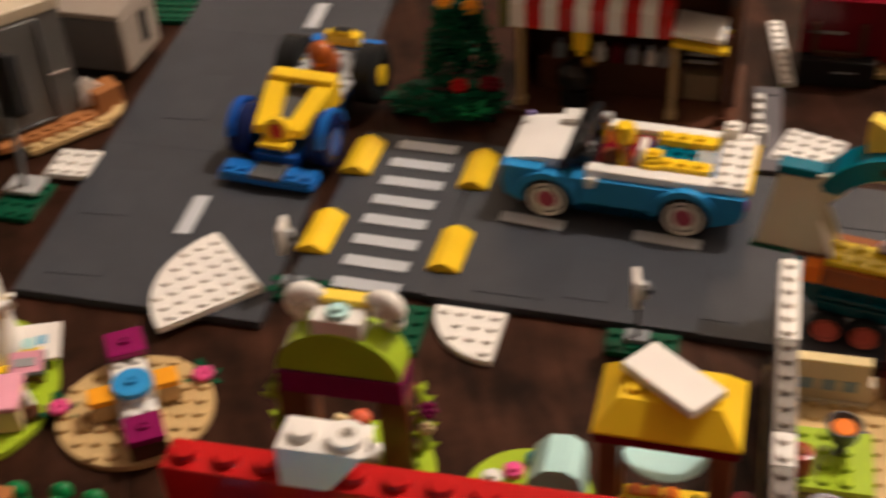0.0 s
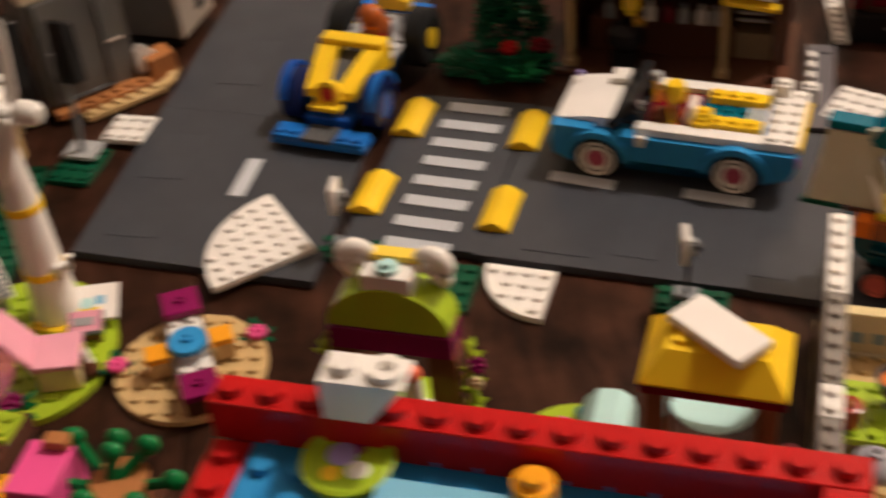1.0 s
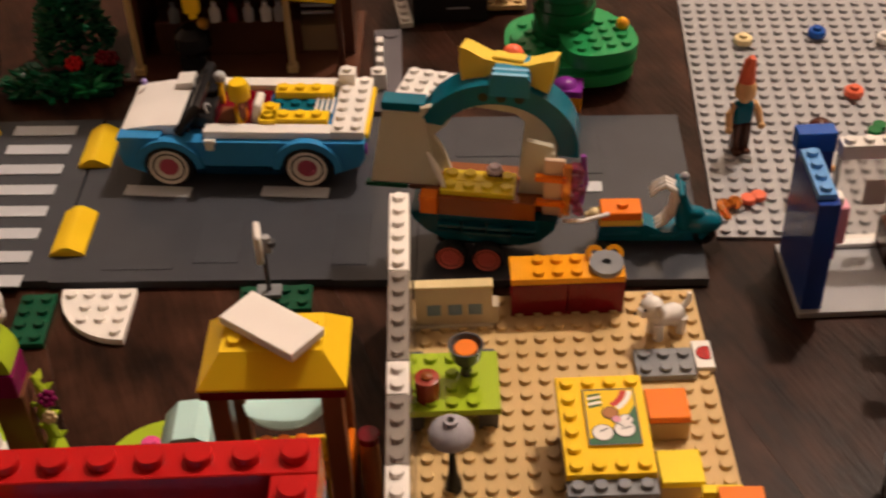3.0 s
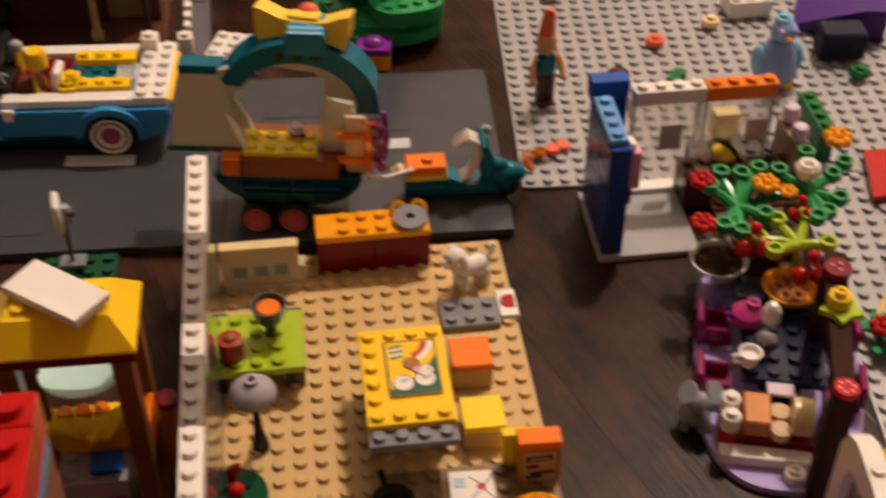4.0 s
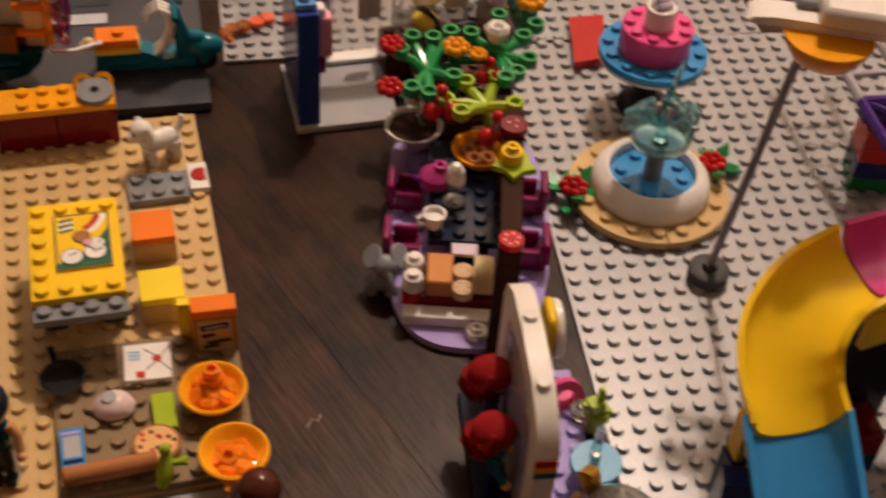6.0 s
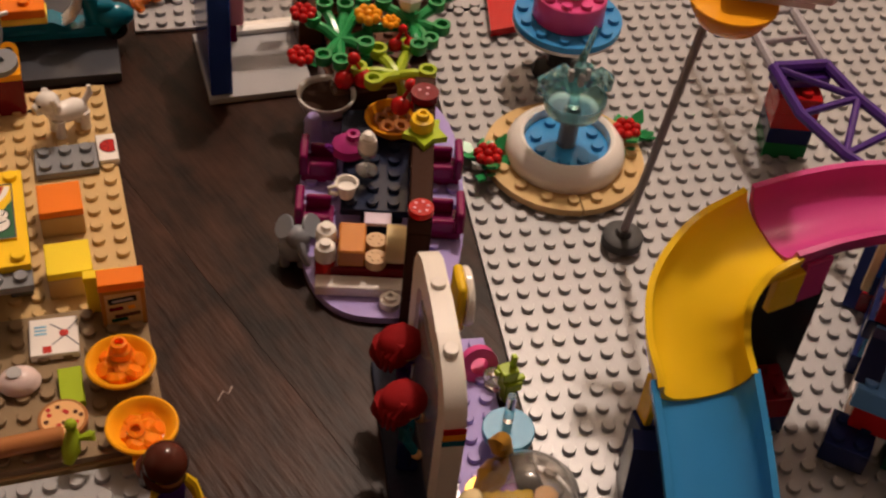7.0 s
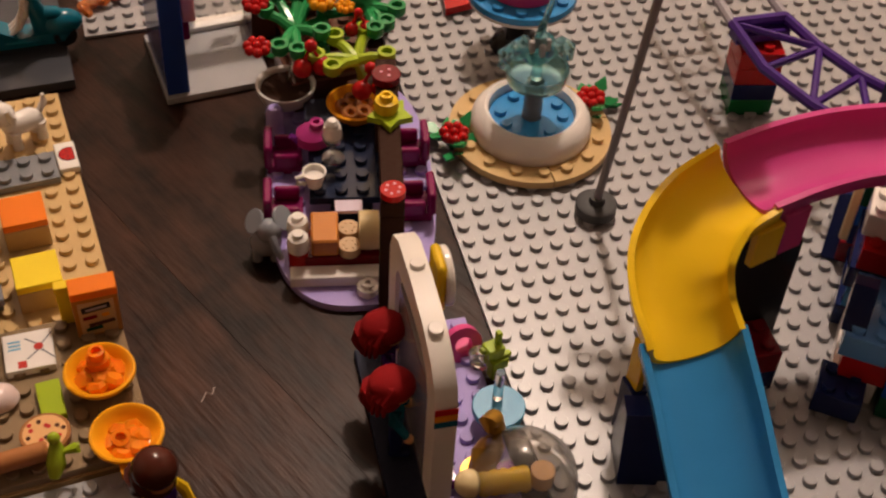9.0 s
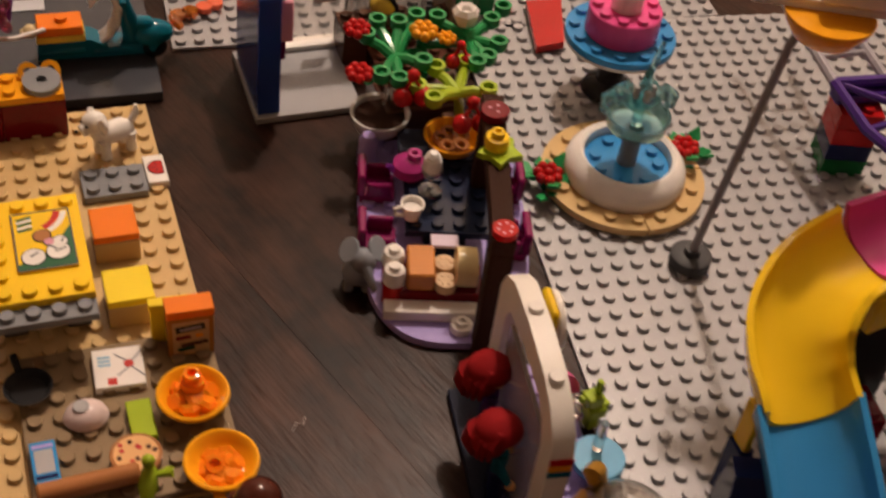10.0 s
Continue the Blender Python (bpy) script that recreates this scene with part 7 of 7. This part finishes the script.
    part("front_panel", rbox(4.2, 0.8, 0.6, 0.05), "white", s, -0.05, -1.4, 0)
    part("end_post", rbox(0.3, 1.3, 2.4, 0.05), "black", s, 2.5, 0.1, 0)
    for y in (0.75, -0.35):
        part("shaker_body", disc(0.46, 1.2, 18), "red", s, -1.75, y - 0.25, 0.1)
        part("shaker", jn(disc(0.5, 0.5, 18), mv(lathe([(0.5, 0.5), (0.45, 0.75), (0.25, 0.85), (0.25, 1.0), (0, 1.0)], 18))), "white", s, -1.75, y - 0.25, 1.3)
    part("loaf", rbox(1.25, 2.0, 1.0, 0.1), "loaf_orange", s, -0.55, 0.1, 1.0)
    for y in (0.5, -0.6):
        part("cookie", jn(disc(0.5, 0.5, 18), *[mv(disc(0.07, 0.05, 8, 0.01), 0.28 * math.cos(a), 0.28 * math.sin(a), 0.5) for a in np.arange(0, 6.2, 1.05)]), "cookie", s, 0.55, y, 1.0)
    part("roll", mv(lathe([(0, -0.5), (0.9, -0.45), (0.93, 0), (0.9, 0.45), (0, 0.5)], 20), ry=90), "cream", s, 1.45, 0.0, 1.75)
    part("napkin", mv(tile(1.3, 1.2, 0.2)), "pale_lilac", s, 0.6, 1.9, 1.5)
    part("napkin_stand", rbox(1.0, 0.8, 1.5), "navy", s, 0.6, 1.8, 0)
    X, Y = cafe_at(0.5, -7.35)
    solid("white_stud", jn(disc(0.5, 0.4, 16), mv(ring(0.14, 0.3, 0.2, 12), 0, 0, 0.4)), "white", X, Y, PL, 0, "white round toy piece on the lavender edge", "toy piece")
    X, Y = cafe_at(-4.05, -4.4)
    solid("toy_elephant", jn(mv(ball(0.75, 14, 0.9), 0, 0, 0.8), mv(ball(0.6, 14), 0.2, -0.2, 1.7), mv(disc(0.6, 0.15, 16), -0.4, 0.2, 1.9, 20, -50), mv(disc(0.6, 0.15, 16), 0.75, 0.25, 2.0, 20, 50), tube([(0.3, -0.6, 1.7), (0.5, -1.0, 1.3), (0.7, -1.1, 0.8)], [0.25, 0.2, 0.14], 8),
          *[tube([(x, y, 0), (x, y, 0.7)], 0.25, 8) for x in (-0.4, 0.4) for y in (-0.35, 0.35)]), "elephant_grey", X, Y, 0.0, CA, "small grey plastic toy elephant on the floor", "toy elephant")


cafe()

# ---------------------------------------------------------------- fountain, cake, pole, track, slide


def fountain():
    f = thing("fountain", 38.05, -10.6, 0.42, CB, "white toy fountain with blue pool and clear bowls", "fountain")
    for k in range(4):
        q = arc(0, 0, 4.15, 90 * k + 0.6, 90 * k + 89.4, 12)
        part("plate_quarter", jn(prism([(0, 0)] + q, PL), studs([(x, y) for x, y in [(3.5 * math.cos(radians(90 * k + a)), 3.5 * math.sin(radians(90 * k + a))) for a in (14, 38, 62, 84)]], PL)), "tan", f, label="tan quarter round plate")
    part("basin", lathe([(3.0, 0), (3.1, 0.35), (3.0, 0.8), (2.7, 1.2), (2.4, 1.36), (2.22, 1.26), (2.18, 0.8), (2.18, 0)], 44), "white", f, 0, 0, PL)
    at = [(x, y) for x, y in grid(4, 4) if math.hypot(x, y) < 1.9 and math.hypot(x, y) > 0.8]
    part("pool", jn(disc(2.16, 0.8, 32), studs(at, 0.8)), "azure", f, 0, 0, PL)
    part("column", lathe([(0, 0), (0.5, 0), (0.45, 2.2), (0, 2.2)], 16), "mid_grey", f, 0, 0, 1.2)
    part("bowl", lathe([(0, 0), (0.9, 0.05), (1.45, 0.4), (1.6, 1.15), (1.5, 1.15), (1.25, 0.5), (0, 0.3)], 32), "clear_bowl", f, 0, 0, 3.1)
    for a in (12, 168, 48, 132):
        c, s = math.cos(radians(a)), math.sin(radians(a))
        q = 0.82 if a in (12, 168) else 0.6
        part("spout", tube([(0.35 * q * c, 0.35 * q * s, 0.5), (0.9 * q * c, 0.9 * q * s, 1.15), (1.5 * q * c, 1.5 * q * s, 1.3), (2.0 * q * c, 2.0 * q * s, 0.95), (2.1 * q * c, 2.1 * q * s, 0.3), (1.8 * q * c, 1.8 * q * s, 0.1)], [0.18, 0.36, 0.42, 0.4, 0.26, 0.1], 12), "clear_aqua", f, 0, 0, 4.0)
    part("water_jet", jn(lathe([(0, 0), (0.3, 0), (0.22, 1.6), (0.35, 2.2), (0.16, 3.2), (0, 3.6)], 14), tube([(0, 0, 2.8), (0.3, 0.2, 3.8), (0.5, 0.3, 4.6)], [0.2, 0.16, 0.1], 8)), "clear_aqua", f, 0, 0, 3.6)
    part("crown", jn(*[mv(rbox(0.3, 0.3, 0.7, 0.06), 0.4 * math.cos(a), 0.4 * math.sin(a)) for a in np.arange(0, 6.2, 1.57)]), "light_grey", f, 0, 0, 5.2)
    for x, y in ((33.95, -10.4), (41.75, -9.9)):
        g = thing("fountain_flower", x, y, 0.42, 0, "red toy flower with green leaves by the fountain", "toy flower", "fountain flowers")
        leaf_bush(g, "leaves", 14, 1.2, 1.2, 0.5, 1.15, "bright_green", 31, 0.05)
        part("stem", lathe([(0, 0), (0.25, 0), (0.2, 0.9), (0, 0.9)], 10), "green", g)
        blossom(g, 0, 0, 0.85, "red", 0.85, "blossom", 4)


fountain()


def cake():
    c = thing("cake_stand", 40.35, -3.5, 0.42, CB, "pink toy cake on a blue round stand", "toy cake")
    part("foot", lathe([(0, 0), (1.5, 0), (1.3, 0.4), (0.8, 0.7), (0.75, 2.6), (1.0, 2.9), (0, 2.9)], 20), "black", c)
    part("under_plate", lathe([(0, 0), (2.3, 0), (2.9, 0.25), (2.95, 0.45), (0, 0.45)], 36), "frosted", c, 0, 0, 2.9)
    at = [(2.46 * math.cos(a), 2.46 * math.sin(a)) for a in np.arange(0.2, 6.28, 0.524)]
    part("stand_plate", jn(disc(2.95, 0.4, 40), studs(at, 0.4)), "azure", c, 0, 0, 3.35)
    at = [(1.5 * math.cos(a), 1.5 * math.sin(a)) for a in np.arange(0.1, 6.28, 0.698)]
    part("tier", jn(disc(1.93, 1.5, 36, 0.06), studs(at, 1.5)), "pink", c, 0, 0, 3.75)
    part("top_tier", disc(0.82, 1.2, 26), "white", c, 0, 0, 5.25)
    part("topper", jn(mv(rbox(1.0, 0.9, 0.45, 0.15), rz=20), mv(rbox(0.9, 0.5, 0.25, 0.1), 0.05, 0.1, 0.4, 12, 0, 20)), "pale_lilac", c, 0, 0, 6.35)


cake()


def sign_pole():
    p = thing("fair_pole", 38.85, -16.8, 0.42, 0, "tall grey toy pole on a black round foot", "toy pole")
    part("foot", lathe([(0, 0), (1.0, 0), (1.0, 0.5), (0.9, 0.58), (0.4, 0.6), (0.36, 0.9), (0, 0.9)], 26), "foot_grey", p)
    part("pole", tube([(0, 0, 0.8), (0.5, -0.2, 6.5), (0.9, -0.6, 13.0), (0.95, -1.2, 15.0)], 0.2, 12), "pole_grey", p)
    part("gondola", lathe([(0, 0), (0.7, 0.05), (1.3, 0.45), (1.68, 1.07), (1.74, 1.32), (0, 1.32)], 30), "amber", p, 0.85, -2.3, 14.3, label="amber round toy gondola")
    part("rim", disc(1.8, 0.14, 30), "amber", p, 0.85, -2.3, 15.62)
    part("canopy", side([(-3.3, 0.1), (-3.1, 0), (3.1, 0), (3.1, 0.42), (-2.3, 0.42), (-3.1, 0.3)], 1.25), "white", p, 1.15, -1.75, 15.76, rz=-24)
    part("canopy_bar", side([(-3.0, 0.1), (-2.8, 0), (3.1, 0), (3.1, 0.42), (-2.2, 0.42), (-2.9, 0.3)], 0.6), "white", p, 1.92, -0.01, 15.76, rz=-24)
    part("canopy_box", rbox(4.4, 1.5, 0.8, 0.12), "mid_grey", p, 2.2, -1.15, 15.7, rz=-24)
    part("canopy_top", rbox(4.4, 2.3, 0.95, 0.2), "white", p, 2.65, -2.3, 16.18, rz=-24)


sign_pole()


def coaster():
    t = thing("coaster_track", 0, 0, 0, 0, "grey and purple toy coaster track on brick pillars", "toy track")
    left = [(49.3, -1.0, 6.2), (49.0, -4.0, 6.0), (48.7, -7.4, 5.8), (48.6, -11.0, 5.3), (48.45, -14.5, 5.1), (49.3, -17.6, 5.0), (50.8, -20.5, 4.9)]
    right = [(52.6, -1.4, 6.2), (51.9, -4.2, 6.0), (51.5, -7.2, 5.8), (51.5, -11.3, 5.3), (52.0, -13.9, 5.1), (52.8, -16.4, 5.0), (54.3, -19.0, 4.9)]
    for pts in (left, right):
        part("rail", tube(pts[:4], 0.27, 8), "rail_grey", t, label="grey rail")
        part("rail", tube(pts[3:], 0.3, 8), "purple", t, label="purple rail")
    for k in (1, 2):
        for f in (0.0, 0.5):
            a = Vector(left[k]).lerp(Vector(left[k + 1]), f)
            b = Vector(right[k]).lerp(Vector(right[k + 1]), f)
            part("cross_bar", tube([a, b], 0.16, 8), "rail_grey", t)
    part("cross_bar", tube([left[3], right[3]], 0.32, 8), "purple", t)
    for a, b in ((left[3], right[4]), (right[4], left[4]), (right[4], left[5]), (left[5], right[5]), (right[5], left[6])):
        part("brace", tube([a, b], 0.2, 8), "purple", t)
    for z, m in ((0.2, "green"), (1.2, "dark_blue"), (2.2, "red"), (3.2, "red")):
        part("pillar_brick", brick(2.3, 2.2, 1.0), m, t, 50.15, -11.5, z, rz=-18)
    part("pillar_cap", rbox(3.0, 1.0, 0.6, 0.08), "purple", t, 50.1, -11.4, 4.4, rz=CB)


coaster()


def sweep(path, width, wall_l, wall_r, thick=0.28):
    """A chute: a rounded trough along points, each with its own wall heights."""
    v, f = [], []
    n = len(path)
    prof_n = 0
    for k, p in enumerate(path):
        p = Vector(p)
        d = (Vector(path[min(k + 1, n - 1)]) - Vector(path[max(k - 1, 0)])).normalized()
        r = d.cross(Vector((0, 0, 1))).normalized()
        u = (r.cross(d) * 0.35 + Vector((0, 0, 0.65))).normalized()
        L, R = wall_l[k], wall_r[k]
        h = width / 2
        inner = [(h * math.sin(a), (L if a < 0 else R) * (1 - math.cos(a)) ** 1.15) for a in np.linspace(-math.pi / 2, math.pi / 2, 17)]
        outer = [(x * (1 + thick / h), z - (thick if abs(x) < h * 0.97 else 0)) for x, z in inner][::-1]
        prof = inner + outer
        prof_n = len(prof)
        v += [p + r * x + u * z for x, z in prof]
    for k in range(n - 1):
        for j in range(prof_n):
            i = (j + 1) % prof_n
            f.append((k * prof_n + j, k * prof_n + i, (k + 1) * prof_n + i, (k + 1) * prof_n + j))
    f += [tuple(range(prof_n)), tuple((n - 1) * prof_n + j for j in reversed(range(prof_n)))]
    return shape([tuple(p) for p in v], [tuple(reversed(p)) for p in f])


def curve_points(pts, n):
    """Points along a smooth curve through the given ones."""
    out = []
    P = [Vector(p) for p in pts]
    P = [2 * P[0] - P[1]] + P + [2 * P[-1] - P[-2]]
    for k in range(1, len(P) - 2):
        for j in range(n):
            t = j / n
            a, b, c, d = P[k - 1:k + 3]
            out.append(0.5 * (2 * b + (c - a) * t + (2 * a - 5 * b + 4 * c - d) * t * t + (3 * b - a - 3 * c + d) * t ** 3))
    return out + [P[-2]]


def slide():
    s = thing("slide", 0, 0, 0, 0, "yellow, pink and blue curved toy slide", "slide")
    top = curve_points([(50.4, -28.0, 9.6), (47.8, -26.3, 9.4), (45.1, -25.45, 9.2), (42.5, -25.3, 9.05), (40.2, -25.42, 8.8)], 5)
    bend = curve_points([(40.25, -25.42, 8.7), (38.3, -25.8, 7.95), (36.75, -26.9, 7.0), (36.12, -28.25, 6.1), (36.02, -29.75, 5.2)], 7)
    low = curve_points([(36.0, -29.5, 5.2), (35.75, -31.9, 3.8), (35.4, -34.3, 2.4), (34.95, -37.4, 0.9)], 5)
    part("upper_chute", sweep(top, 3.4, [1.1] * len(top), [1.35] * len(top)), "slide_pink", s, label="pink slide section")
    n = len(bend)
    part("bend", sweep(bend, 3.6, [1.1 + 0.35 * k / n for k in range(n)], [1.3 + 0.15 * k / n for k in range(n)]), "yellow", s, label="yellow curved slide section")
    part("lower_chute", sweep(low, 3.9, [1.5] * len(low), [1.5] * len(low)), "azure", s, label="blue straight slide section")
    part("bracket", rbox(1.4, 0.4, 1.9, 0.06), "yellow", s, 40.25, -27.3, 6.9, rz=10)
    part("bracket", rbox(1.3, 0.4, 2.2, 0.06), "slide_pink", s, 41.6, -27.0, 6.9, rz=10)
    part("pillar", rbox(2.8, 2.6, 6.9, 0.05), "black", s, 41.2, -25.6, 0.2, rz=CB)
    for z, m in ((0.2, "dark_blue"), (1.4, "dark_red")):
        part("pillar_brick", brick(2, 2, BR), m, s, 40.6, -27.9, z, rz=CB)
    part("support", side([(-1.2, 0), (1.2, 0), (0.6, 3.5), (-0.4, 3.5)], 2.0), "dark_blue", s, 34.3, -30.5, 0.2, rz=70)
    part("support_post", rbox(0.3, 0.9, 2.4, 0.05), "yellow", s, 34.35, -29.0, 3.4)
    part("support_foot", rbox(0.7, 1.0, 3.2, 0.05), "dark_blue", s, 34.4, -29.0, 0.2)
    part("support_post", rbox(0.8, 0.8, 8.4, 0.05), "dark_blue", s, 50.6, -21.0, 0.2)


slide()


def brick_tower():
    t = thing("brick_tower", 46.7, -26.3, 0.42, -42, "tower of mixed coloured toy bricks under the slide top", "toy tower")
    rows = (("white", "red", "medium_blue", "dark_red", "dark_green", "blue"), ("dark_blue", "azure", "dark_blue", "red", "blue", "white"), ("dark_red", "dark_blue", "blue", "dark_green", "dark_red", "blue"))
    for k, row in enumerate(rows):
        for layer in range(3 + k):
            part("brick", brick(2, 4, BR), row[layer], t, 1.0 - 0.45 * k + 0.25 * (layer % 2), -2.9 + 4.05 * k, BR * layer)
        for layer in range(5 + k):
            part("brick", brick(2, 4, BR), row[(layer + 4) % 6], t, 3.2 - 0.4 * k, -3.4 + 4.05 * k, BR * layer)
    part("end_brick", brick(2, 2, BR), "dark_blue", t, 0.6, -5.2, 0)
    part("brick", brick(2, 2, BR), "white", t, 0.6, 1.0, BR * 4)
    part("lever", mv(rbox(0.4, 0.5, 3.6, 0.05), rx=-14), "cream", t, -0.9, 2.2, 2.4)
    part("sloped_brick", side([(-1.4, 0), (1.4, 0), (1.4, 2.4), (0.6, 2.4)], 1.2), "dark_blue", t, -0.9, 4.6, 0, rz=90)
    part("sloped_brick", side([(-1.0, 0), (1.0, 0), (1.0, 1.4), (0.4, 1.4)], 1.0), "dark_blue", t, 0.3, -3.6, BR * 3, rz=90)


brick_tower()


def white_arch():
    w = thing("arch_ride", 26.85, -25.9, 0, -8.0, "white toy arch ride on a lavender plate", "toy ride")
    part("base_plate", brick(3, 10, PL), "plate_lavender", w, 1.35, 0.2, 0)
    part("back_plate", rbox(1.5, 10, PL, 0.04), "matte_navy", w, -1.6, -0.8, 0)
    part("side_panel", rbox(0.2, 5.4, 5.8, 0.04), "haze", w, -0.72, -0.2, 0.4)
    out = [(-4.1, 0.4), (-4.1, 6.2), (-3.8, 7.2), (-3.0, 7.9), (-1.8, 8.3), (0.6, 8.4), (2.8, 8.2), (3.8, 7.6), (4.3, 6.6), (4.3, 0.4), (3.1, 0.4), (3.1, 6.0), (2.7, 6.7), (0.6, 7.1), (-1.6, 7.1), (-2.5, 6.7), (-2.9, 5.8), (-2.9, 0.4)]
    part("arch", mv(side(out[::-1], 0.86), rz=90), "arch_white", w, -0.42, 0, 0)
    part("arch_stud", STUD, "white", w, -0.42, 1.3, 8.3, rx=-4)
    part("arch_stud", STUD, "white", w, -0.42, -1.9, 8.22, rx=8)
    for z, m in ((3.3, "red"), (2.95, "amber"), (2.6, "teal")):
        part("stripe", rbox(0.88, 0.06, 0.33, 0.01), m, w, -0.42, -4.115, z + 2.75)
    part("disc", mv(disc(1.25, 0.35, 24, 0.08), ry=90), "white", w, 1.05, 3.2, 5.5)
    part("disc_core", mv(rbox(0.4, 1.6, 2.6, 0.2)), "yellow", w, 0.85, 3.0, 4.3)
    k = thing("pink_pulley", 29.45, -22.9, PL, 0, "pink toy pulley with a clear cup", "toy")
    part("pulley", jn(mv(ring(0.4, 0.85, 0.4, 18), 0, 0, 0.6, 70), rbox(1.0, 0.9, 0.4)), "pink", k)
    part("cup", lathe([(0, 0), (0.4, 0), (0.5, 0.7), (0.38, 0.7), (0, 0.3)], 16), "clear", k, 0.5, -1.0, 0)
    g = thing("lime_sprout", 30.4, -24.5, 0.2, 10, "lime toy sprout on a lavender edge", "toy plant")
    part("sprout", jn(rbox(0.5, 0.5, 0.9), mv(rbox(0.85, 0.75, 0.55, 0.06), 0.05, 0, 0.7), mv(rbox(0.8, 0.7, 0.5, 0.06), -0.1, 0.1, 1.45), rbox(0.45, 0.45, 1.8), mv(rbox(0.25, 0.3, 0.8, 0.05), 0.15, 0.15, 1.8), mv(rbox(0.5, 0.3, 0.3, 0.05), 0.4, -0.1, 1.1), mv(rbox(0.4, 0.3, 0.3, 0.05), -0.45, 0.2, 1.55)), "lime", g)
    b = thing("sky_disc", 29.5, -27.0, PL, 0, "pale blue round toy table with a clear stem", "table")
    part("leg", disc(0.4, 0.8, 14), "dark_blue", b)
    part("top", disc(1.1, 0.35, 26), "azure_light", b, 0, 0, 0.8)
    part("stem", lathe([(0, 0), (0.22, 0), (0.2, 1.6), (0, 1.6)], 12), "clear", b, 0.1, 0.4, 1.15)
    s = thing("gold_statue", 28.45, -28.35, PL, 0, "golden rounded toy trophy", "trophy")
    part("trophy", tube([(-0.7, -1.2, 0.5), (-0.3, -0.6, 0.9), (0.2, -0.1, 0.9), (0.35, 0.1, 1.5), (0.2, 0.1, 2.1), (-0.1, -0.1, 2.3), (-0.15, -0.3, 2.0)], [0.5, 0.62, 0.5, 0.42, 0.44, 0.4, 0.15], 14), "gold", s)
    part("base", disc(0.9, 0.4, 20), "gold", s, -0.6, -1.0, 0)
    d = thing("clear_dome", 29.35, -30.0, 0.42, 0, "clear toy dome over orange and purple pieces", "dome")
    part("dome", mv(lathe([(2.2, 0), (2.26, 0.1), (2.1, 0.9), (1.4, 1.75), (0.5, 2.15), (0, 2.2), (0, 2.1), (0.48, 2.05), (1.32, 1.66), (2.0, 0.85), (2.14, 0.0), (2.2, 0)], 36), s=1.0), "clear", d)
    part("inside_orange", disc(0.5, 0.8, 16), "skin", d, 0.7, -0.3, 0)
    part("inside_purple", rbox(0.8, 0.8, 0.9, 0.1), "grape", d, -0.7, 0.2, 0)
    y = thing("yellow_tube", 27.5, -29.9, PL, -11, "yellow ribbed toy tube with a cream end", "toy")
    part("tube", mv(lathe([(0, 0)] + [(0.5 + 0.06 * (k % 2), 0.2 * k) for k in range(11)] + [(0, 2.0)], 16), ry=90), "yellow", y, 0, 0, 0.5)
    part("end_ball", mv(ball(0.6, 14), 0, 0, 0), "cream", y, -0.4, 0, 0.6)
    o = thing("black_ring", 26.3, -29.0, PL, 0, "black ring piece on a purple block", "toy")
    part("block", rbox(1.0, 1.0, 0.6, 0.05), "grape", o)
    part("ring", lathe([(0, 0), (0.42, 0), (0.42, 0.5), (0.3, 0.5), (0.28, 0.15), (0, 0.15)], 16), "black", o, 0, 0, 0.6)


white_arch()
doll("toy_figure", 25.75, -24.0, 0.4, 70, "toy figure with long red hair beside the arch", "dark_blue", "purple", "skin", "hair_red", "wide", s=1.1)
doll("toy_figure", 25.1, -26.85, 0.4, 70, "toy figure with long red hair and teal top", "dark_blue", "teal", "skin", "hair_red", "wide", s=1.1)
doll("toy_figure", 15.6, -27.8, 0.0, 20, "toy figure with big brown hair and yellow arms", "purple", "purple", "nougat", "auburn", "long", arms="yellow", s=1.2)
solid("grey_kerb", brick(7, 2, PL), "light_grey", 12.2, -25.4, 0, 0, "light grey plate at the tan floor edge", "toy plate")
solid("lint", tube([(-0.4, -0.3, 0.06), (-0.1, 0.1, 0.12), (0.1, -0.1, 0.1), (0.3, 0.3, 0.06)], 0.022, 6), "sticker_brown", 18.7, -21.52, 0, 0, "thin pale curl of lint on the wooden floor", "lint")
